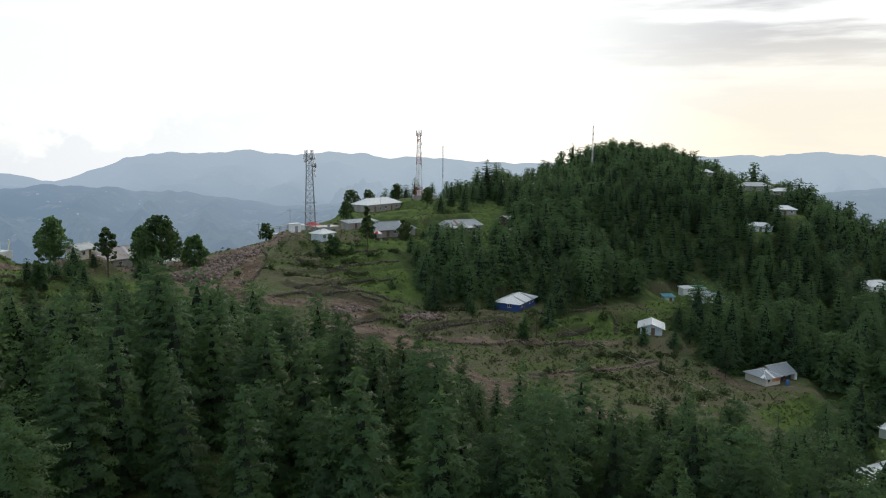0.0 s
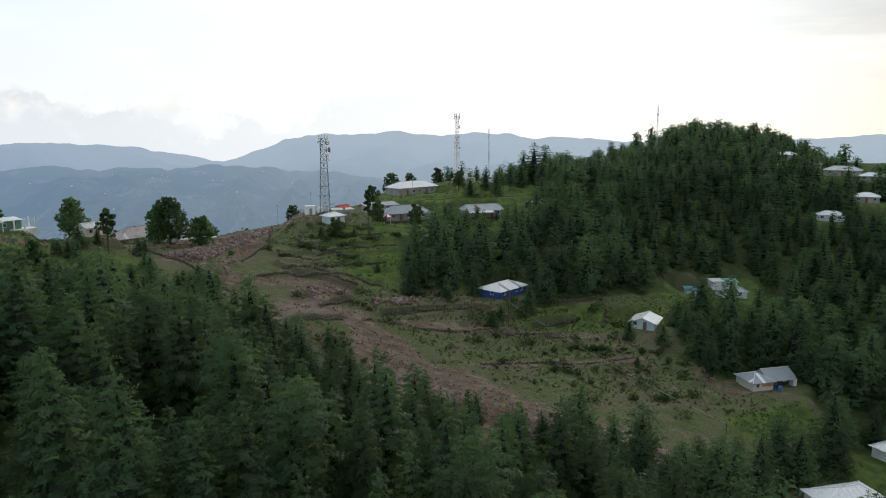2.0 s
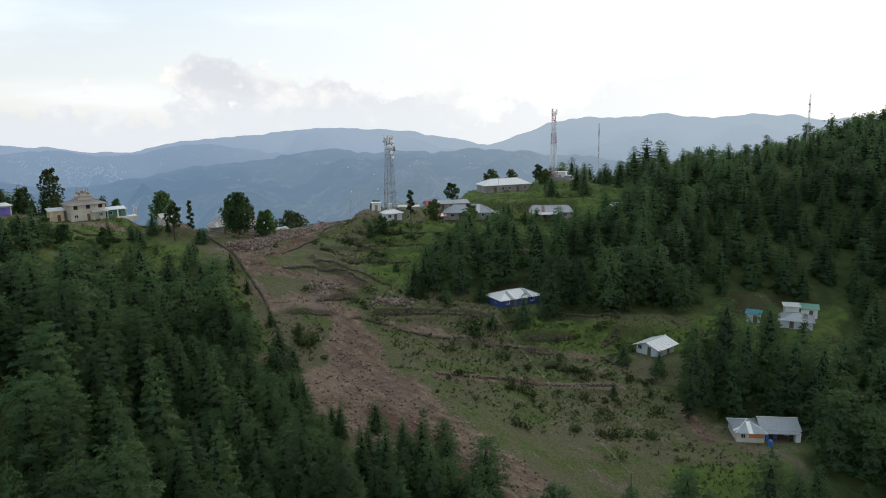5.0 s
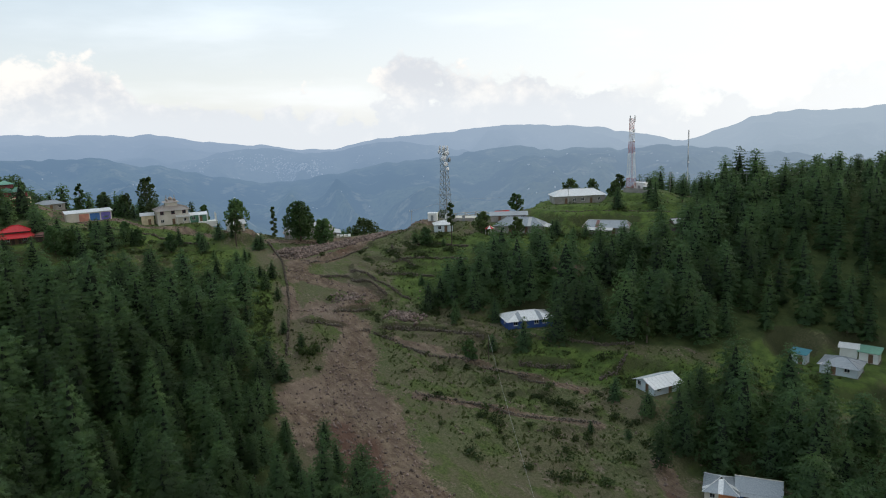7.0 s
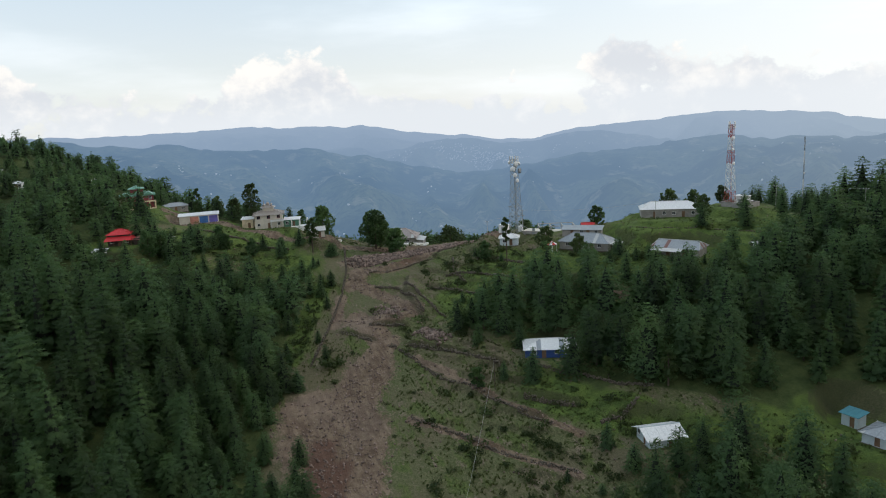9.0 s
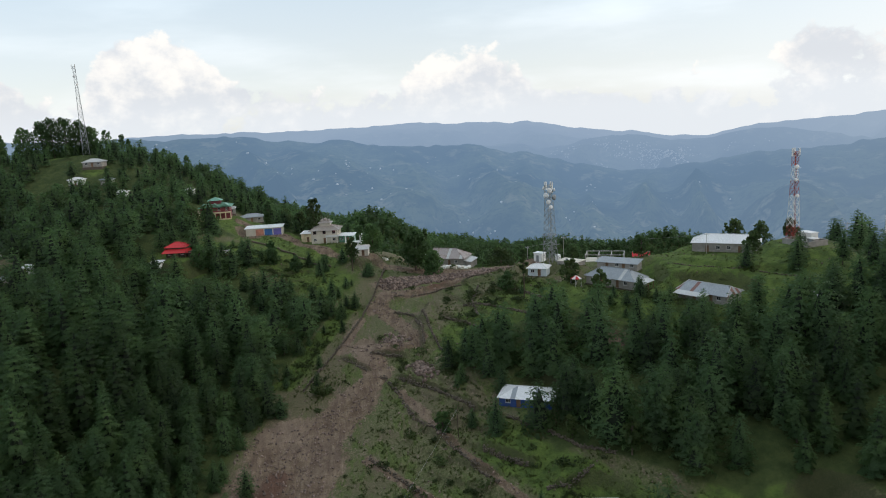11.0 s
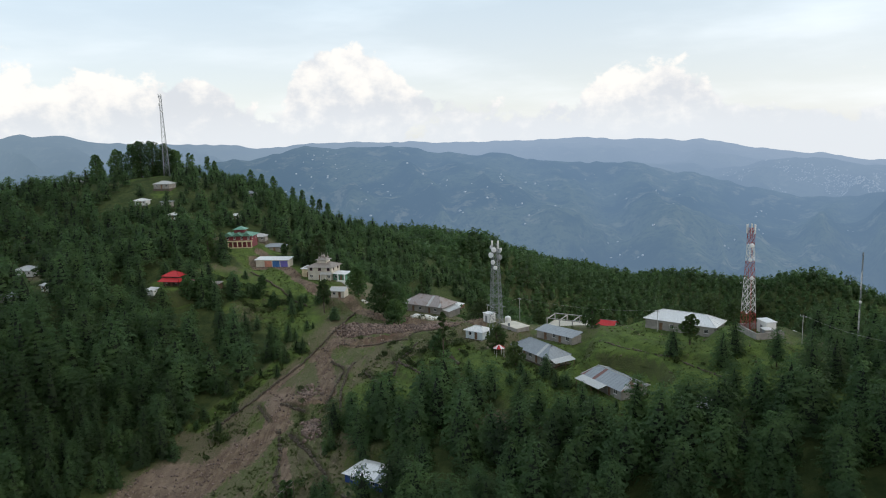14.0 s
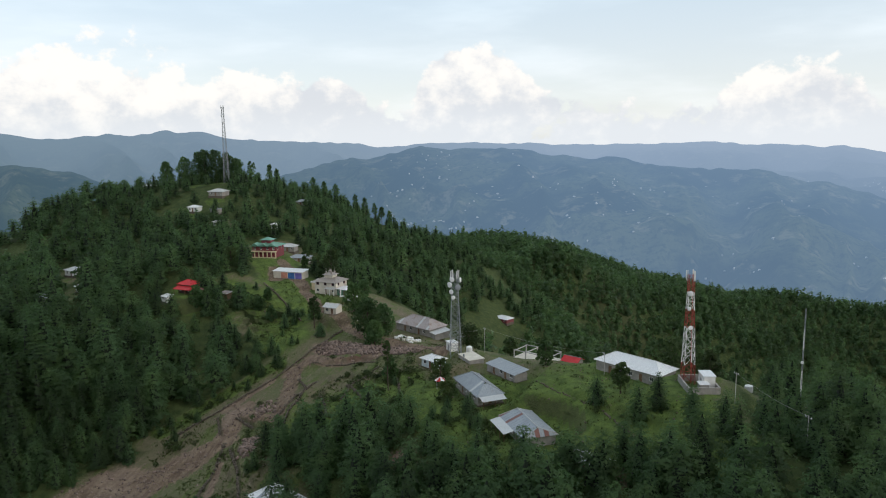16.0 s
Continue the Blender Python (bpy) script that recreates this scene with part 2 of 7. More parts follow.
def ground_material():
    mat, n, shader = material("hill_ground", 0.95)
    at = place(n)
    bare = n.add("ShaderNodeAttribute", attribute_name="bare").outputs["Fac"]
    lush = n.add("ShaderNodeAttribute", attribute_name="lush").outputs["Fac"]
    n1, n2, n3, n4 = n.noise(at, 0.045, 5.0), n.noise(at, 0.35, 5.0, 0.65), n.noise(at, 1.9, 4.0, 0.7), n.noise(at, 7.0, 3.0, 0.6)
    grass = n.mix(n.ramp(n2, 0.3, 0.7), rgb(0.056, 0.088, 0.024), rgb(0.128, 0.182, 0.044))
    grass = n.mix(n.ramp(n4, 0.48, 0.7, 0.0, 0.4), grass, rgb(0.028, 0.05, 0.012))
    grass = n.mix(n.ramp(n3, 0.52, 0.78, 0.0, 0.55), grass, rgb(0.14, 0.13, 0.05))
    dry = n.mix(n.ramp(n3, 0.35, 0.7), rgb(0.085, 0.104, 0.042), rgb(0.17, 0.16, 0.088))
    dry = n.mix(n.ramp(n1, 0.40, 0.60, 0.0, 0.6), dry, rgb(0.16, 0.125, 0.085))
    blotch = n.add("ShaderNodeMapping", {"Vector": at, "Rotation": (0.0, 0.0, 0.6), "Scale": (0.6, 1.6, 1.0)})
    b1, b2 = n.noise(blotch, 0.16, 6.0, 0.7), n.noise(blotch, 0.27, 6.0, 0.75)
    dry = n.mix(n.ramp(b1, 0.50, 0.60, 0.0, 0.75), dry, n.mix(n.ramp(n3, 0.35, 0.65), rgb(0.055, 0.088, 0.02), rgb(0.115, 0.155, 0.04)))
    dry = n.mix(n.ramp(b2, 0.55, 0.64, 0.0, 0.8), dry, n.mix(n.ramp(n3, 0.4, 0.65), rgb(0.15, 0.11, 0.082), rgb(0.29, 0.23, 0.18)))
    dry = n.mix(n.ramp(n4, 0.52, 0.72, 0.0, 0.45), dry, rgb(0.04, 0.052, 0.02))
    col = n.mix(n.ramp(n.math("ADD", lush, n.math("MULTIPLY", n.math("SUBTRACT", n2, 0.5), 0.9)), 0.2, 0.7), dry, grass)
    soil = n.mix(n.ramp(n2, 0.3, 0.7), rgb(0.140, 0.099, 0.064), rgb(0.275, 0.204, 0.142))
    soil = n.mix(n.ramp(n3, 0.52, 0.72, 0.0, 0.8), soil, rgb(0.35, 0.275, 0.22))
    streak = n.noise(n.add("ShaderNodeMapping", {"Vector": at, "Rotation": (0.0, 0.0, 0.35), "Scale": (0.16, 0.9, 0.3)}), 1.0, 5.0, 0.65)
    soil = n.mix(n.ramp(streak, 0.36, 0.62, 0.7, 0.0), soil, rgb(0.105, 0.068, 0.052))
    soil = n.mix(n.ramp(n1, 0.45, 0.7, 0.0, 0.5), soil, rgb(0.29, 0.22, 0.172))
    soil = n.mix(n.ramp(n4, 0.55, 0.75, 0.0, 0.6), soil, rgb(0.06, 0.045, 0.034))
    red = n.add("ShaderNodeAttribute", attribute_name="red").outputs["Fac"]
    soil = n.mix(n.ramp(n.math("ADD", red, n.math("MULTIPLY", n.math("SUBTRACT", n2, 0.5), 0.8)), 0.35, 0.95, 0.0, 0.75), soil, rgb(0.115, 0.058, 0.043))
    floor = n.mix(n.ramp(n2, 0.3, 0.7), rgb(0.034, 0.054, 0.018), rgb(0.075, 0.095, 0.032))
    col = n.mix(n.ramp(n.add("ShaderNodeAttribute", attribute_name="open").outputs["Fac"], 0.2, 0.8), floor, col)
    edge = n.math("ADD", bare, n.math("MULTIPLY", n.math("SUBTRACT", n2, 0.5), 1.2))
    edge = n.math("ADD", edge, n.math("MULTIPLY", n.math("SUBTRACT", n3, 0.5), 0.9))
    col = n.mix(n.ramp(edge, 0.36, 0.62), col, soil)
    # steep banks: darker earth, with the terrace risers' shade put into the colour
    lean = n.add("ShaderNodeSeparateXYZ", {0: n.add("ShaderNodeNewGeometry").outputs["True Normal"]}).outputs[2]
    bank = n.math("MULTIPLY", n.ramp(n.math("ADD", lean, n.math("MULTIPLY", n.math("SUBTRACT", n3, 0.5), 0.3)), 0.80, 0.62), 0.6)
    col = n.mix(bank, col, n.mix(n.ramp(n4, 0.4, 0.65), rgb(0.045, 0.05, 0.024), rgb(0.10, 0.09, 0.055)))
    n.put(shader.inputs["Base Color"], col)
    n.put(shader.inputs["Specular IOR Level"], 0.15)
    bumped(n, shader, n.math("ADD", n3, n.math("MULTIPLY", n4, 0.4)), 0.9, 0.35)
    return mat


def painted_haze(n, at):
    """Colour of the haze painted as a glow onto a far slope, and how much of the slope it hides."""
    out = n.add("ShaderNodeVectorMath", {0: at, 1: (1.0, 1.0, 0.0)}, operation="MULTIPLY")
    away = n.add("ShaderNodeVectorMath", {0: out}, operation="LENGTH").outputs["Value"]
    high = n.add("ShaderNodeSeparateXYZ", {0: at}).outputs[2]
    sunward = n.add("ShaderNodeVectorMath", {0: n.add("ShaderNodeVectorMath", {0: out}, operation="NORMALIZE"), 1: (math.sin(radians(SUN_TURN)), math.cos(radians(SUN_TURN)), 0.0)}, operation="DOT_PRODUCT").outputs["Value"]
    # the haze glow is set brighter towards the sun and darker away from it
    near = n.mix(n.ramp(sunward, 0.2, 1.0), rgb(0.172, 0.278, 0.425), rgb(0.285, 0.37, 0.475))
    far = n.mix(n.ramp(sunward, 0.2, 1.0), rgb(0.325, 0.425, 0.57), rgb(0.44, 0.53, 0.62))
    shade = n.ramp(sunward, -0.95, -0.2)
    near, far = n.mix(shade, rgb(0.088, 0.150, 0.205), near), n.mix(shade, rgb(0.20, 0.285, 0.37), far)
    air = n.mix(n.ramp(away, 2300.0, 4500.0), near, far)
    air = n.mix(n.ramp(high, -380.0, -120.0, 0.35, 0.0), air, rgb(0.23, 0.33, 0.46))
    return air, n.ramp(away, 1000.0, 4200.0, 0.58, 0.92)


def distance_material():
    """The far ranges: a backdrop with the haze of kilometres of air painted in as a blue glow."""
    mat, n, shader = material("far_ranges", 1.0)
    at = place(n)
    woods, fields, spots = n.noise(at, 0.0035, 6.0, 0.6), n.noise(at, 0.012, 5.0, 0.65), n.noise(at, 0.05, 4.0, 0.7)
    land = n.mix(n.ramp(woods, 0.42, 0.58), rgb(0.02, 0.038, 0.022), rgb(0.12, 0.14, 0.07))
    land = n.mix(n.ramp(fields, 0.54, 0.66, 0.0, 0.7), land, rgb(0.34, 0.31, 0.2))
    land = n.mix(n.ramp(spots, 0.45, 0.65, 0.0, 0.75), land, rgb(0.02, 0.035, 0.02))
    n.put(shader.inputs["Base Color"], land)
    n.put(shader.inputs["Specular IOR Level"], 0.0)
    air, thick = painted_haze(n, at)
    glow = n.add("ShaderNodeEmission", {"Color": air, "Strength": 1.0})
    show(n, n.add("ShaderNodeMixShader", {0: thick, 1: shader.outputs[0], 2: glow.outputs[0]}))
    return mat


def hazed_white():
    """White walls and roofs far off, with the same haze glow painted in."""
    mat, n, shader = material("hazed_white_wall", 0.8)
    n.put(shader.inputs["Base Color"], rgb(0.8, 0.8, 0.78))
    air, thick = painted_haze(n, place(n))
    glow = n.add("ShaderNodeEmission", {"Color": air, "Strength": 1.0})
    show(n, n.add("ShaderNodeMixShader", {0: n.math("MULTIPLY", thick, 0.94), 1: shader.outputs[0], 2: glow.outputs[0]}))
    return mat


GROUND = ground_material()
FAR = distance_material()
FAR_WHITE = hazed_white()

# ---- the lie of the land ----
# hills and hollows: x, y, radius, height
HILLS = [
    (-40, 160, 240, 91.1), (-455, 565, 170, -100.3), (-540, 565, 170, -64.4), (-275, -35, 110, 66.4),
    (275, 75, 110, -73.5), (220, 625, 110, 80.2), (-880, 460, 110, -54.1), (65, 395, 70, 50.0),
    (-145, 430, 70, -56.8), (-250, 290, 70, -77.4), (-460, 325, 70, -62.5), (-285, 605, 70, -81.5),
    (-285, -200, 70, -17.0),
]
KNOLLS = [
    (8, 322, 20, -3.0), (32, 350, 22, -4.0), (54, 374, 22, -4.0),
    (-768, 295, 55, -8.0), (-766, 362, 20, -5.0), (-780, 452, 30, 6.0), (-760, 580, 45, 6.0), (-730, 632, 30, 5.0),
    (-770, 430, 34, 13.0), (-720, 560, 40, 16.0), 
    (-264, 74, 28, -6.0), 
    (-322, 96, 22, -8.0), (-890, 265, 65, -40.0), 
    (-288, 82, 28, -9.0), 
    (-44, 284, 45, 10.4), (-418, 108, 45, 19.5), (-132, 108, 45, 4.7), (-572, 196, 45, 40.4), (22, 152, 45, -16.9),
    (110, -68, 45, -32.8), (-550, 64, 45, -30.7), (176, 328, 45, 20.0), (308, 504, 45, -24.5), (132, 548, 45, -41.0),
    (-660, 174, 45, -18.4), (-330, 64, 45, 22.5), (110, 482, 45, 32.9), (-132, 262, 45, -20.8),
    (-352, 350, 45, -28.1), (0, -112, 45, -14.9), (264, 218, 45, -18.6), (110, 152, 45, -10.3),
]
HOLLOWS = [
    (20, 88, 30, -4.0), (-60, 100, 26, -2.5), 
    (-44, 130, 45, -13.1), (-220, 174, 45, -16.5), (-66, 372, 45, -3.3), (-242, 64, 45, 17.7), (176, 152, 45, 11.7),
    (66, 240, 45, -8.1), (44, -24, 45, -15.5), (-22, 438, 45, -14.7), (110, 86, 45, -7.7), (-154, 20, 45, -5.3),
    (-242, 416, 45, -38.1), (-484, 130, 45, 18.3), (-286, 218, 45, -4.4), (-220, -68, 45, 10.4),
    (-836, 394, 45, -13.2), (220, 284, 45, -6.9), (-110, 460, 45, -46.6), (-44, -24, 45, -3.7), (22, 328, 45, 3.7),
]

LAND = HILLS + KNOLLS + HOLLOWS
rng = np.random.default_rng(7)


def smooth(a, b, v):
    t = np.clip((v - a) / (b - a), 0.0, 1.0)
    return t * t * (3 - 2 * t)


def dice(ix, iy, seed):
    h = np.sin(ix * 127.1 + iy * 311.7 + seed * 74.7) * 43758.5453
    return h - np.floor(h)


def wave(x, y, size, seed=0):
    """Smooth noise, 0 to 1, for arrays."""
    x, y = x / size, y / size
    ix, iy = np.floor(x), np.floor(y)
    fx, fy = x - ix, y - iy
    fx, fy = fx * fx * (3 - 2 * fx), fy * fy * (3 - 2 * fy)
    a, b = dice(ix, iy, seed), dice(ix + 1, iy, seed)
    c, d = dice(ix, iy + 1, seed), dice(ix + 1, iy + 1, seed)
    return (a * (1 - fx) + b * fx) * (1 - fy) + (c * (1 - fx) + d * fx) * fy


def near_strip(x, y, strips):
    """How deep a place lies inside rounded strips (x0, y0, x1, y1, half width): 0 at the edge, 1 on the line, minus outside."""
    best = np.full(np.shape(x), -9.0)
    for x0, y0, x1, y1, r in strips:
        dx, dy = x1 - x0, y1 - y0
        t = np.clip(((x - x0) * dx + (y - y0) * dy) / (dx * dx + dy * dy + 1e-6), 0, 1)
        d = np.hypot(x - x0 - t * dx, y - y0 - t * dy)
        best = np.maximum(best, 1 - d / r)
    return best


# level places for buildings: x, y, radius, height
PADS = [
    (14.5, 194, 7, 10.1), (52, 196.5, 6, 3.2), (79.6, 183, 9, -4.95), (75.5, 229.5, 6.5, 5.5), (65, 233, 3.5, 3.7), (75, 241, 5, 5.0), (88, 141, 8, -11.6),
    (-24.5, 231, 10, 24.2), (-3, 247, 9, 24.4), (-35, 269, 12, 29.1), (-19, 284, 9, 32.6), (-47, 218, 9, 27.0), (-42.6, 213.6, 3.6, 24.7), (-34, 236, 7, 26.2), (-92, 190, 9, 19.4),
    (131, 348, 9, 33.3), (138, 339, 6, 31.6), (130.4, 312.8, 7, 25.6), (115.5, 298.5, 6, 20.0), (110, 361, 5, 39.0), (119.6, 356, 5, 35.4), (148.8, 271, 6, 1.8), (103, 165, 6, -12.2),
    (-112, 151, 9, 28.0), (-125, 126, 8, 30.6), (-146, 106, 8, 36.0), (-88.5, 163, 4, 26.6), (-90, 102, 5, 30.6),
]
TERRACES = [(-34, 195, 27, 30, 1.7), (22, 178, 34, 17, 1.5), (-15, 262, 32, 28, 1.8), (-84, 138, 24, 20, 1.6), (58, 172, 26, 14, 1.3)]
# bare earth: the track, the slip and the dug ground on the saddle
BARE = [
    (3, 219, 7, 221, 2.4),
    (-112, 140, -91, 158, 2.6), (-91, 158, -74, 186, 3.6), (-74, 188, -58, 214, 5.0), (-67, 210, -57, 194, 3.0), (-66, 171, -64, 200, 7.0), (-57, 194, -54, 179, 2.6), (-54, 179, -56, 170, 3.2),
    (-57, 169, -50, 165, 4.0), (-51, 166, -34, 171.5, 3.0), (-34, 171.5, -22, 175, 2.6), (-22, 175, -21, 169, 2.6), (-21, 169, -28, 158, 3.2), (-30, 160, -13, 163, 4.2), (-46, 160, -30, 154, 2.0),
    (-13.6, 163, 2, 149, 4.5), (-5, 156, 8, 146, 8.0), (4, 141, 20, 138, 10.5), (15, 146, 36, 138, 10.0), (30, 139, 50, 137, 7.5), (48, 140, 68, 133, 5.0),
    (-4, 168, 23, 177.5, 1.2), (23, 177.5, 42, 186.5, 1.2), (18, 158.5, 51, 180, 1.4), (-140, 116, -116, 138, 3.5), (-130, 118, -122, 122, 4.0), (72, 176, 66, 180, 2.5), (-64, 205, -52, 214, 4.0),
]
# open ground where no wood stands: rounded strips
OPEN = [
    (-24, 214, 8, 234, 4.5), (3, 219, 7, 221, 3.5),
    (-56, 178, -40, 186, 9), (-50, 190, -44, 204, 9),
    (-95, 162, -50, 216, 13), (-68, 168, -20, 158, 13), (-20, 162, 14, 147, 15), (10, 147, 50, 140, 10.5), (4, 141, 32, 135, 9.5), (48, 138, 74, 158, 9), (-45, 212, -25, 186, 15), (-14, 172, 26, 170, 12),
    (8, 180, 44, 186, 10), (24, 162, 60, 172, 13), (34, 152, 62, 160, 9), (47, 193, 54, 200, 6.5), (40, 198, 60, 216, 5), (64, 227, 79, 232, 6), (66, 236, 80, 242, 5), (62, 215, 82, 220, 5.0), (54, 189, 63, 193, 3.5), (76, 179, 83, 185, 6.5), (68, 164, 84, 170, 8), (10, 190, 19, 196, 7),
    (-30, 226, -12, 240, 12), (-8, 243, 6, 252, 9), (-42, 258, 2, 272, 14), (-30, 280, 12, 284, 9), (-52, 218, -36, 240, 13), (-112, 150, -95, 160, 8), (-130, 120, -116, 136, 8), (-152, 100, -136, 114, 9),
    (-95, 95, -86, 105, 5), (-110, 110, -98, 138, 7), (-108, 143, -82, 152, 7), (-86, 158, -70, 162, 7), (-138, 110, -118, 126, 7), (-84, 126, -78, 134, 4), (-88, 134, -70, 150, 7), (-118, 22, -108, 36, 6), (-92, 48, -74, 54, 4), (-213, 40, -203, 42, 4.2), (-192, 37, -187, 40, 3.5), (-238, 26, -226, 4, 3.8), (-168, 104, -150, 120, 8), (-180, 62, -176, 68, 4), (124, 333, 137, 346, 6.5), (127, 303, 133, 312, 5.5), (108, 352, 121, 356, 4.5), (112, 290, 116, 298, 4.5), (98, 158, 106, 166, 6), (140, 255, 150, 272, 7), (78, 128, 92, 140, 9), (-22, 300, 26, 334, 6.5),
    (-112, 178, -74, 226, 20), (-70, 226, -58, 250, 16), (-135, 168, -120, 185, 12),
    (-54, 157, -16, 139, 4.5), (84, 136, 94, 144, 8), (12, 258, 16, 266, 4), (-105, 140, -92, 150, 6), (-244, -34, -236, -24, 7),
]
LUSH = [(-26, 214, 10, 238, 9), (-102, 88, -80, 116, 12), (-240, 20, -180, 44, 20), (-140, 112, -96, 150, 16), (120, 330, 140, 348, 16), (120, 296, 134, 316, 14), (98, 156, 106, 168, 10), (-24, 236, 8, 256, 12), (64, 222, 84, 242, 12), (-40, 262, 5, 280, 18), (-24, 246, 4, 264, 14), (-12, 268, 12, 286, 12), (-104, 112, -84, 148, 10), (-30, 205, -18, 190, 14), (-25, 232, 2, 250, 14), (27, 186, 58, 206, 7), (74, 161, 86, 170, 6), (-56, 157, -20, 139, 4), (-90, 140, -72, 150, 12), (60, 218, 80, 224, 8)]


def land(x, y):
    x, y = np.asarray(x, float), np.asarray(y, float)
    r = np.hypot(x + 250, y - 200)
    z = -60.0 - 270.0 * smooth(620, 860, r)
    for cx, cy, s, h in LAND:
        z = z + h * np.exp(-((x - cx) ** 2 + (y - cy) ** 2) / (2.0 * s * s))
    return z


# banks held by stone walls: line and height of the step
BANKS = [
    ((-22.9, 161.9), (-17.8, 170.1), 1.3), ((-25.2, 154.5), (-16.5, 160.7), 1.0), ((-9.0, 168.2), (0.7, 176.3), 1.4), ((0.7, 176.3), (12.2, 183.5), 1.2), ((25.5, 182.5), (34.5, 189.7), 1.5),
    ((-44.4, 180.1), (-34.9, 176.2), 1.1), ((-34.9, 176.2), (-18.9, 175.2), 1.2), ((-50.8, 168.7), (-56.6, 185.4), 1.0), ((-56.6, 185.4), (-47.7, 204.6), 1.0), ((42.1, 193.2), (43.6, 201.0), 1.0),
]


def banks(x, y):
    """Height that the walled banks add on their uphill side."""
    z = np.zeros(np.shape(x))
    for (x0, y0), (x1, y1), h in BANKS:
        n = math.hypot(x1 - x0, y1 - y0)
        dx, dy = (x1 - x0) / n, (y1 - y0) / n
        mx, my = (x0 + x1) / 2, (y0 + y1) / 2
        side = 1.0 if land(mx - 4 * dy, my + 4 * dx) > land(mx + 4 * dy, my - 4 * dx) else -1.0
        along, off = (x - x0) * dx + (y - y0) * dy, side * ((y - y0) * dx - (x - x0) * dy)
        z = np.maximum(z, h * smooth(-0.5, 0.5, off) * (1 - smooth(2.0, 8.0, off)) * smooth(-2.0, 0.5, along) * (1 - smooth(n - 0.5, n + 2.0, along)))
    return z


def ground(x, y):
    x, y = np.asarray(x, float), np.asarray(y, float)
    z = land(x, y) + 1.6 * (wave(x, y, 23.0, 1) - 0.5) + 0.7 * (wave(x, y, 7.0, 2) - 0.5)
    for cx, cy, rx, ry, step in TERRACES:
        m = np.clip(1.6 - 1.6 * np.hypot((x - cx) / rx, (y - cy) / ry), 0, 1) * 0.85
        q = z / step + 0.25 * wave(x, y, 14.0, 5)
        f = q - np.floor(q)
        z = z * (1 - m) + m * step * (np.floor(q) + smooth(0.72, 0.98, f))
    z = z + banks(x, y)
    for cx, cy, r, h in PADS:
        m = 1 - smooth(r, r + 5, np.hypot(x - cx, y - cy))
        z = z * (1 - m) + h * m
    return z + 0.18 * (wave(x, y, 1.9, 3) - 0.5)


def height(x, y):
    return float(ground(np.array([x]), np.array([y]))[0])


def mesh_from(name, verts, faces, mat, flat=True):
    """A mesh from arrays: all faces with the same number of corners."""
    verts, faces = np.asarray(verts, np.float32), np.asarray(faces, np.int32)
    me = bpy.data.meshes.new(name)
    k = faces.shape[1]
    me.vertices.add(len(verts))
    me.vertices.foreach_set("co", verts.ravel())
    me.loops.add(faces.size)
    me.loops.foreach_set("vertex_index", faces.ravel())
    me.polygons.add(len(faces))
    me.polygons.foreach_set("loop_start", np.arange(0, faces.size, k, dtype=np.int32))
    me.polygons.foreach_set("loop_total", np.full(len(faces), k, np.int32))
    if not flat:
        me.polygons.foreach_set("use_smooth", np.ones(len(faces), bool))
    me.update(calc_edges=True)
    me.materials.append(mat)
    return me


def ring_faces(rings, steps):
    i, j = np.meshgrid(np.arange(rings - 1), np.arange(steps), indexing="ij")
    a, b = i * steps + j, i * steps + (j + 1) % steps
    return np.stack([a, a + steps, b + steps, b], -1).reshape(-1, 4)


def build_ground():
    radii = [0.001] + list(np.arange(0.8, 110.0, 1.15)) + list(np.arange(110.0, 200.0, 1.8))
    while radii[-1] < 1500:
        radii.append(radii[-1] * 1.03)
    steps = 620
    turn = np.linspace(0, 2 * np.pi, steps, endpoint=False)
    r, t = np.meshgrid(np.array(radii), turn, indexing="ij")
    x, y = 5 + r * np.cos(t), 180 + r * np.sin(t)
    z = ground(x, y)
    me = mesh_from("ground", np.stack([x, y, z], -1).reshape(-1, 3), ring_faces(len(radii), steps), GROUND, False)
    fx, fy = x.ravel(), y.ravel()
    bare = np.clip(near_strip(fx, fy, BARE) * 1.3 + 0.25, 0, 1)
    lush = np.clip(near_strip(fx, fy, LUSH) * 1.0 + 0.25, 0, 1)
    red = np.clip(near_strip(fx, fy, [(18, 139, 40, 134, 5), (26, 141, 37, 136, 4), (66, 172, 73, 174, 3), (60, 150, 70, 157, 4), (-66, 178, -58, 184, 6), (40, 134, 66, 130, 3)]) + 0.2, 0, 1)
    opened = np.clip(near_strip(fx, fy, OPEN) * 2.0 + 0.7, 0, 1)
    for key, value in (("bare", bare), ("lush", lush), ("open", opened), ("red", red)):
        me.attributes.new(key, "FLOAT", "POINT").data.foreach_set("value", value.astype(np.float32))
    tagged(new("ground", me), "hillside of grass, terraces and bare brown earth", "ground", kind="structure")


build_ground()

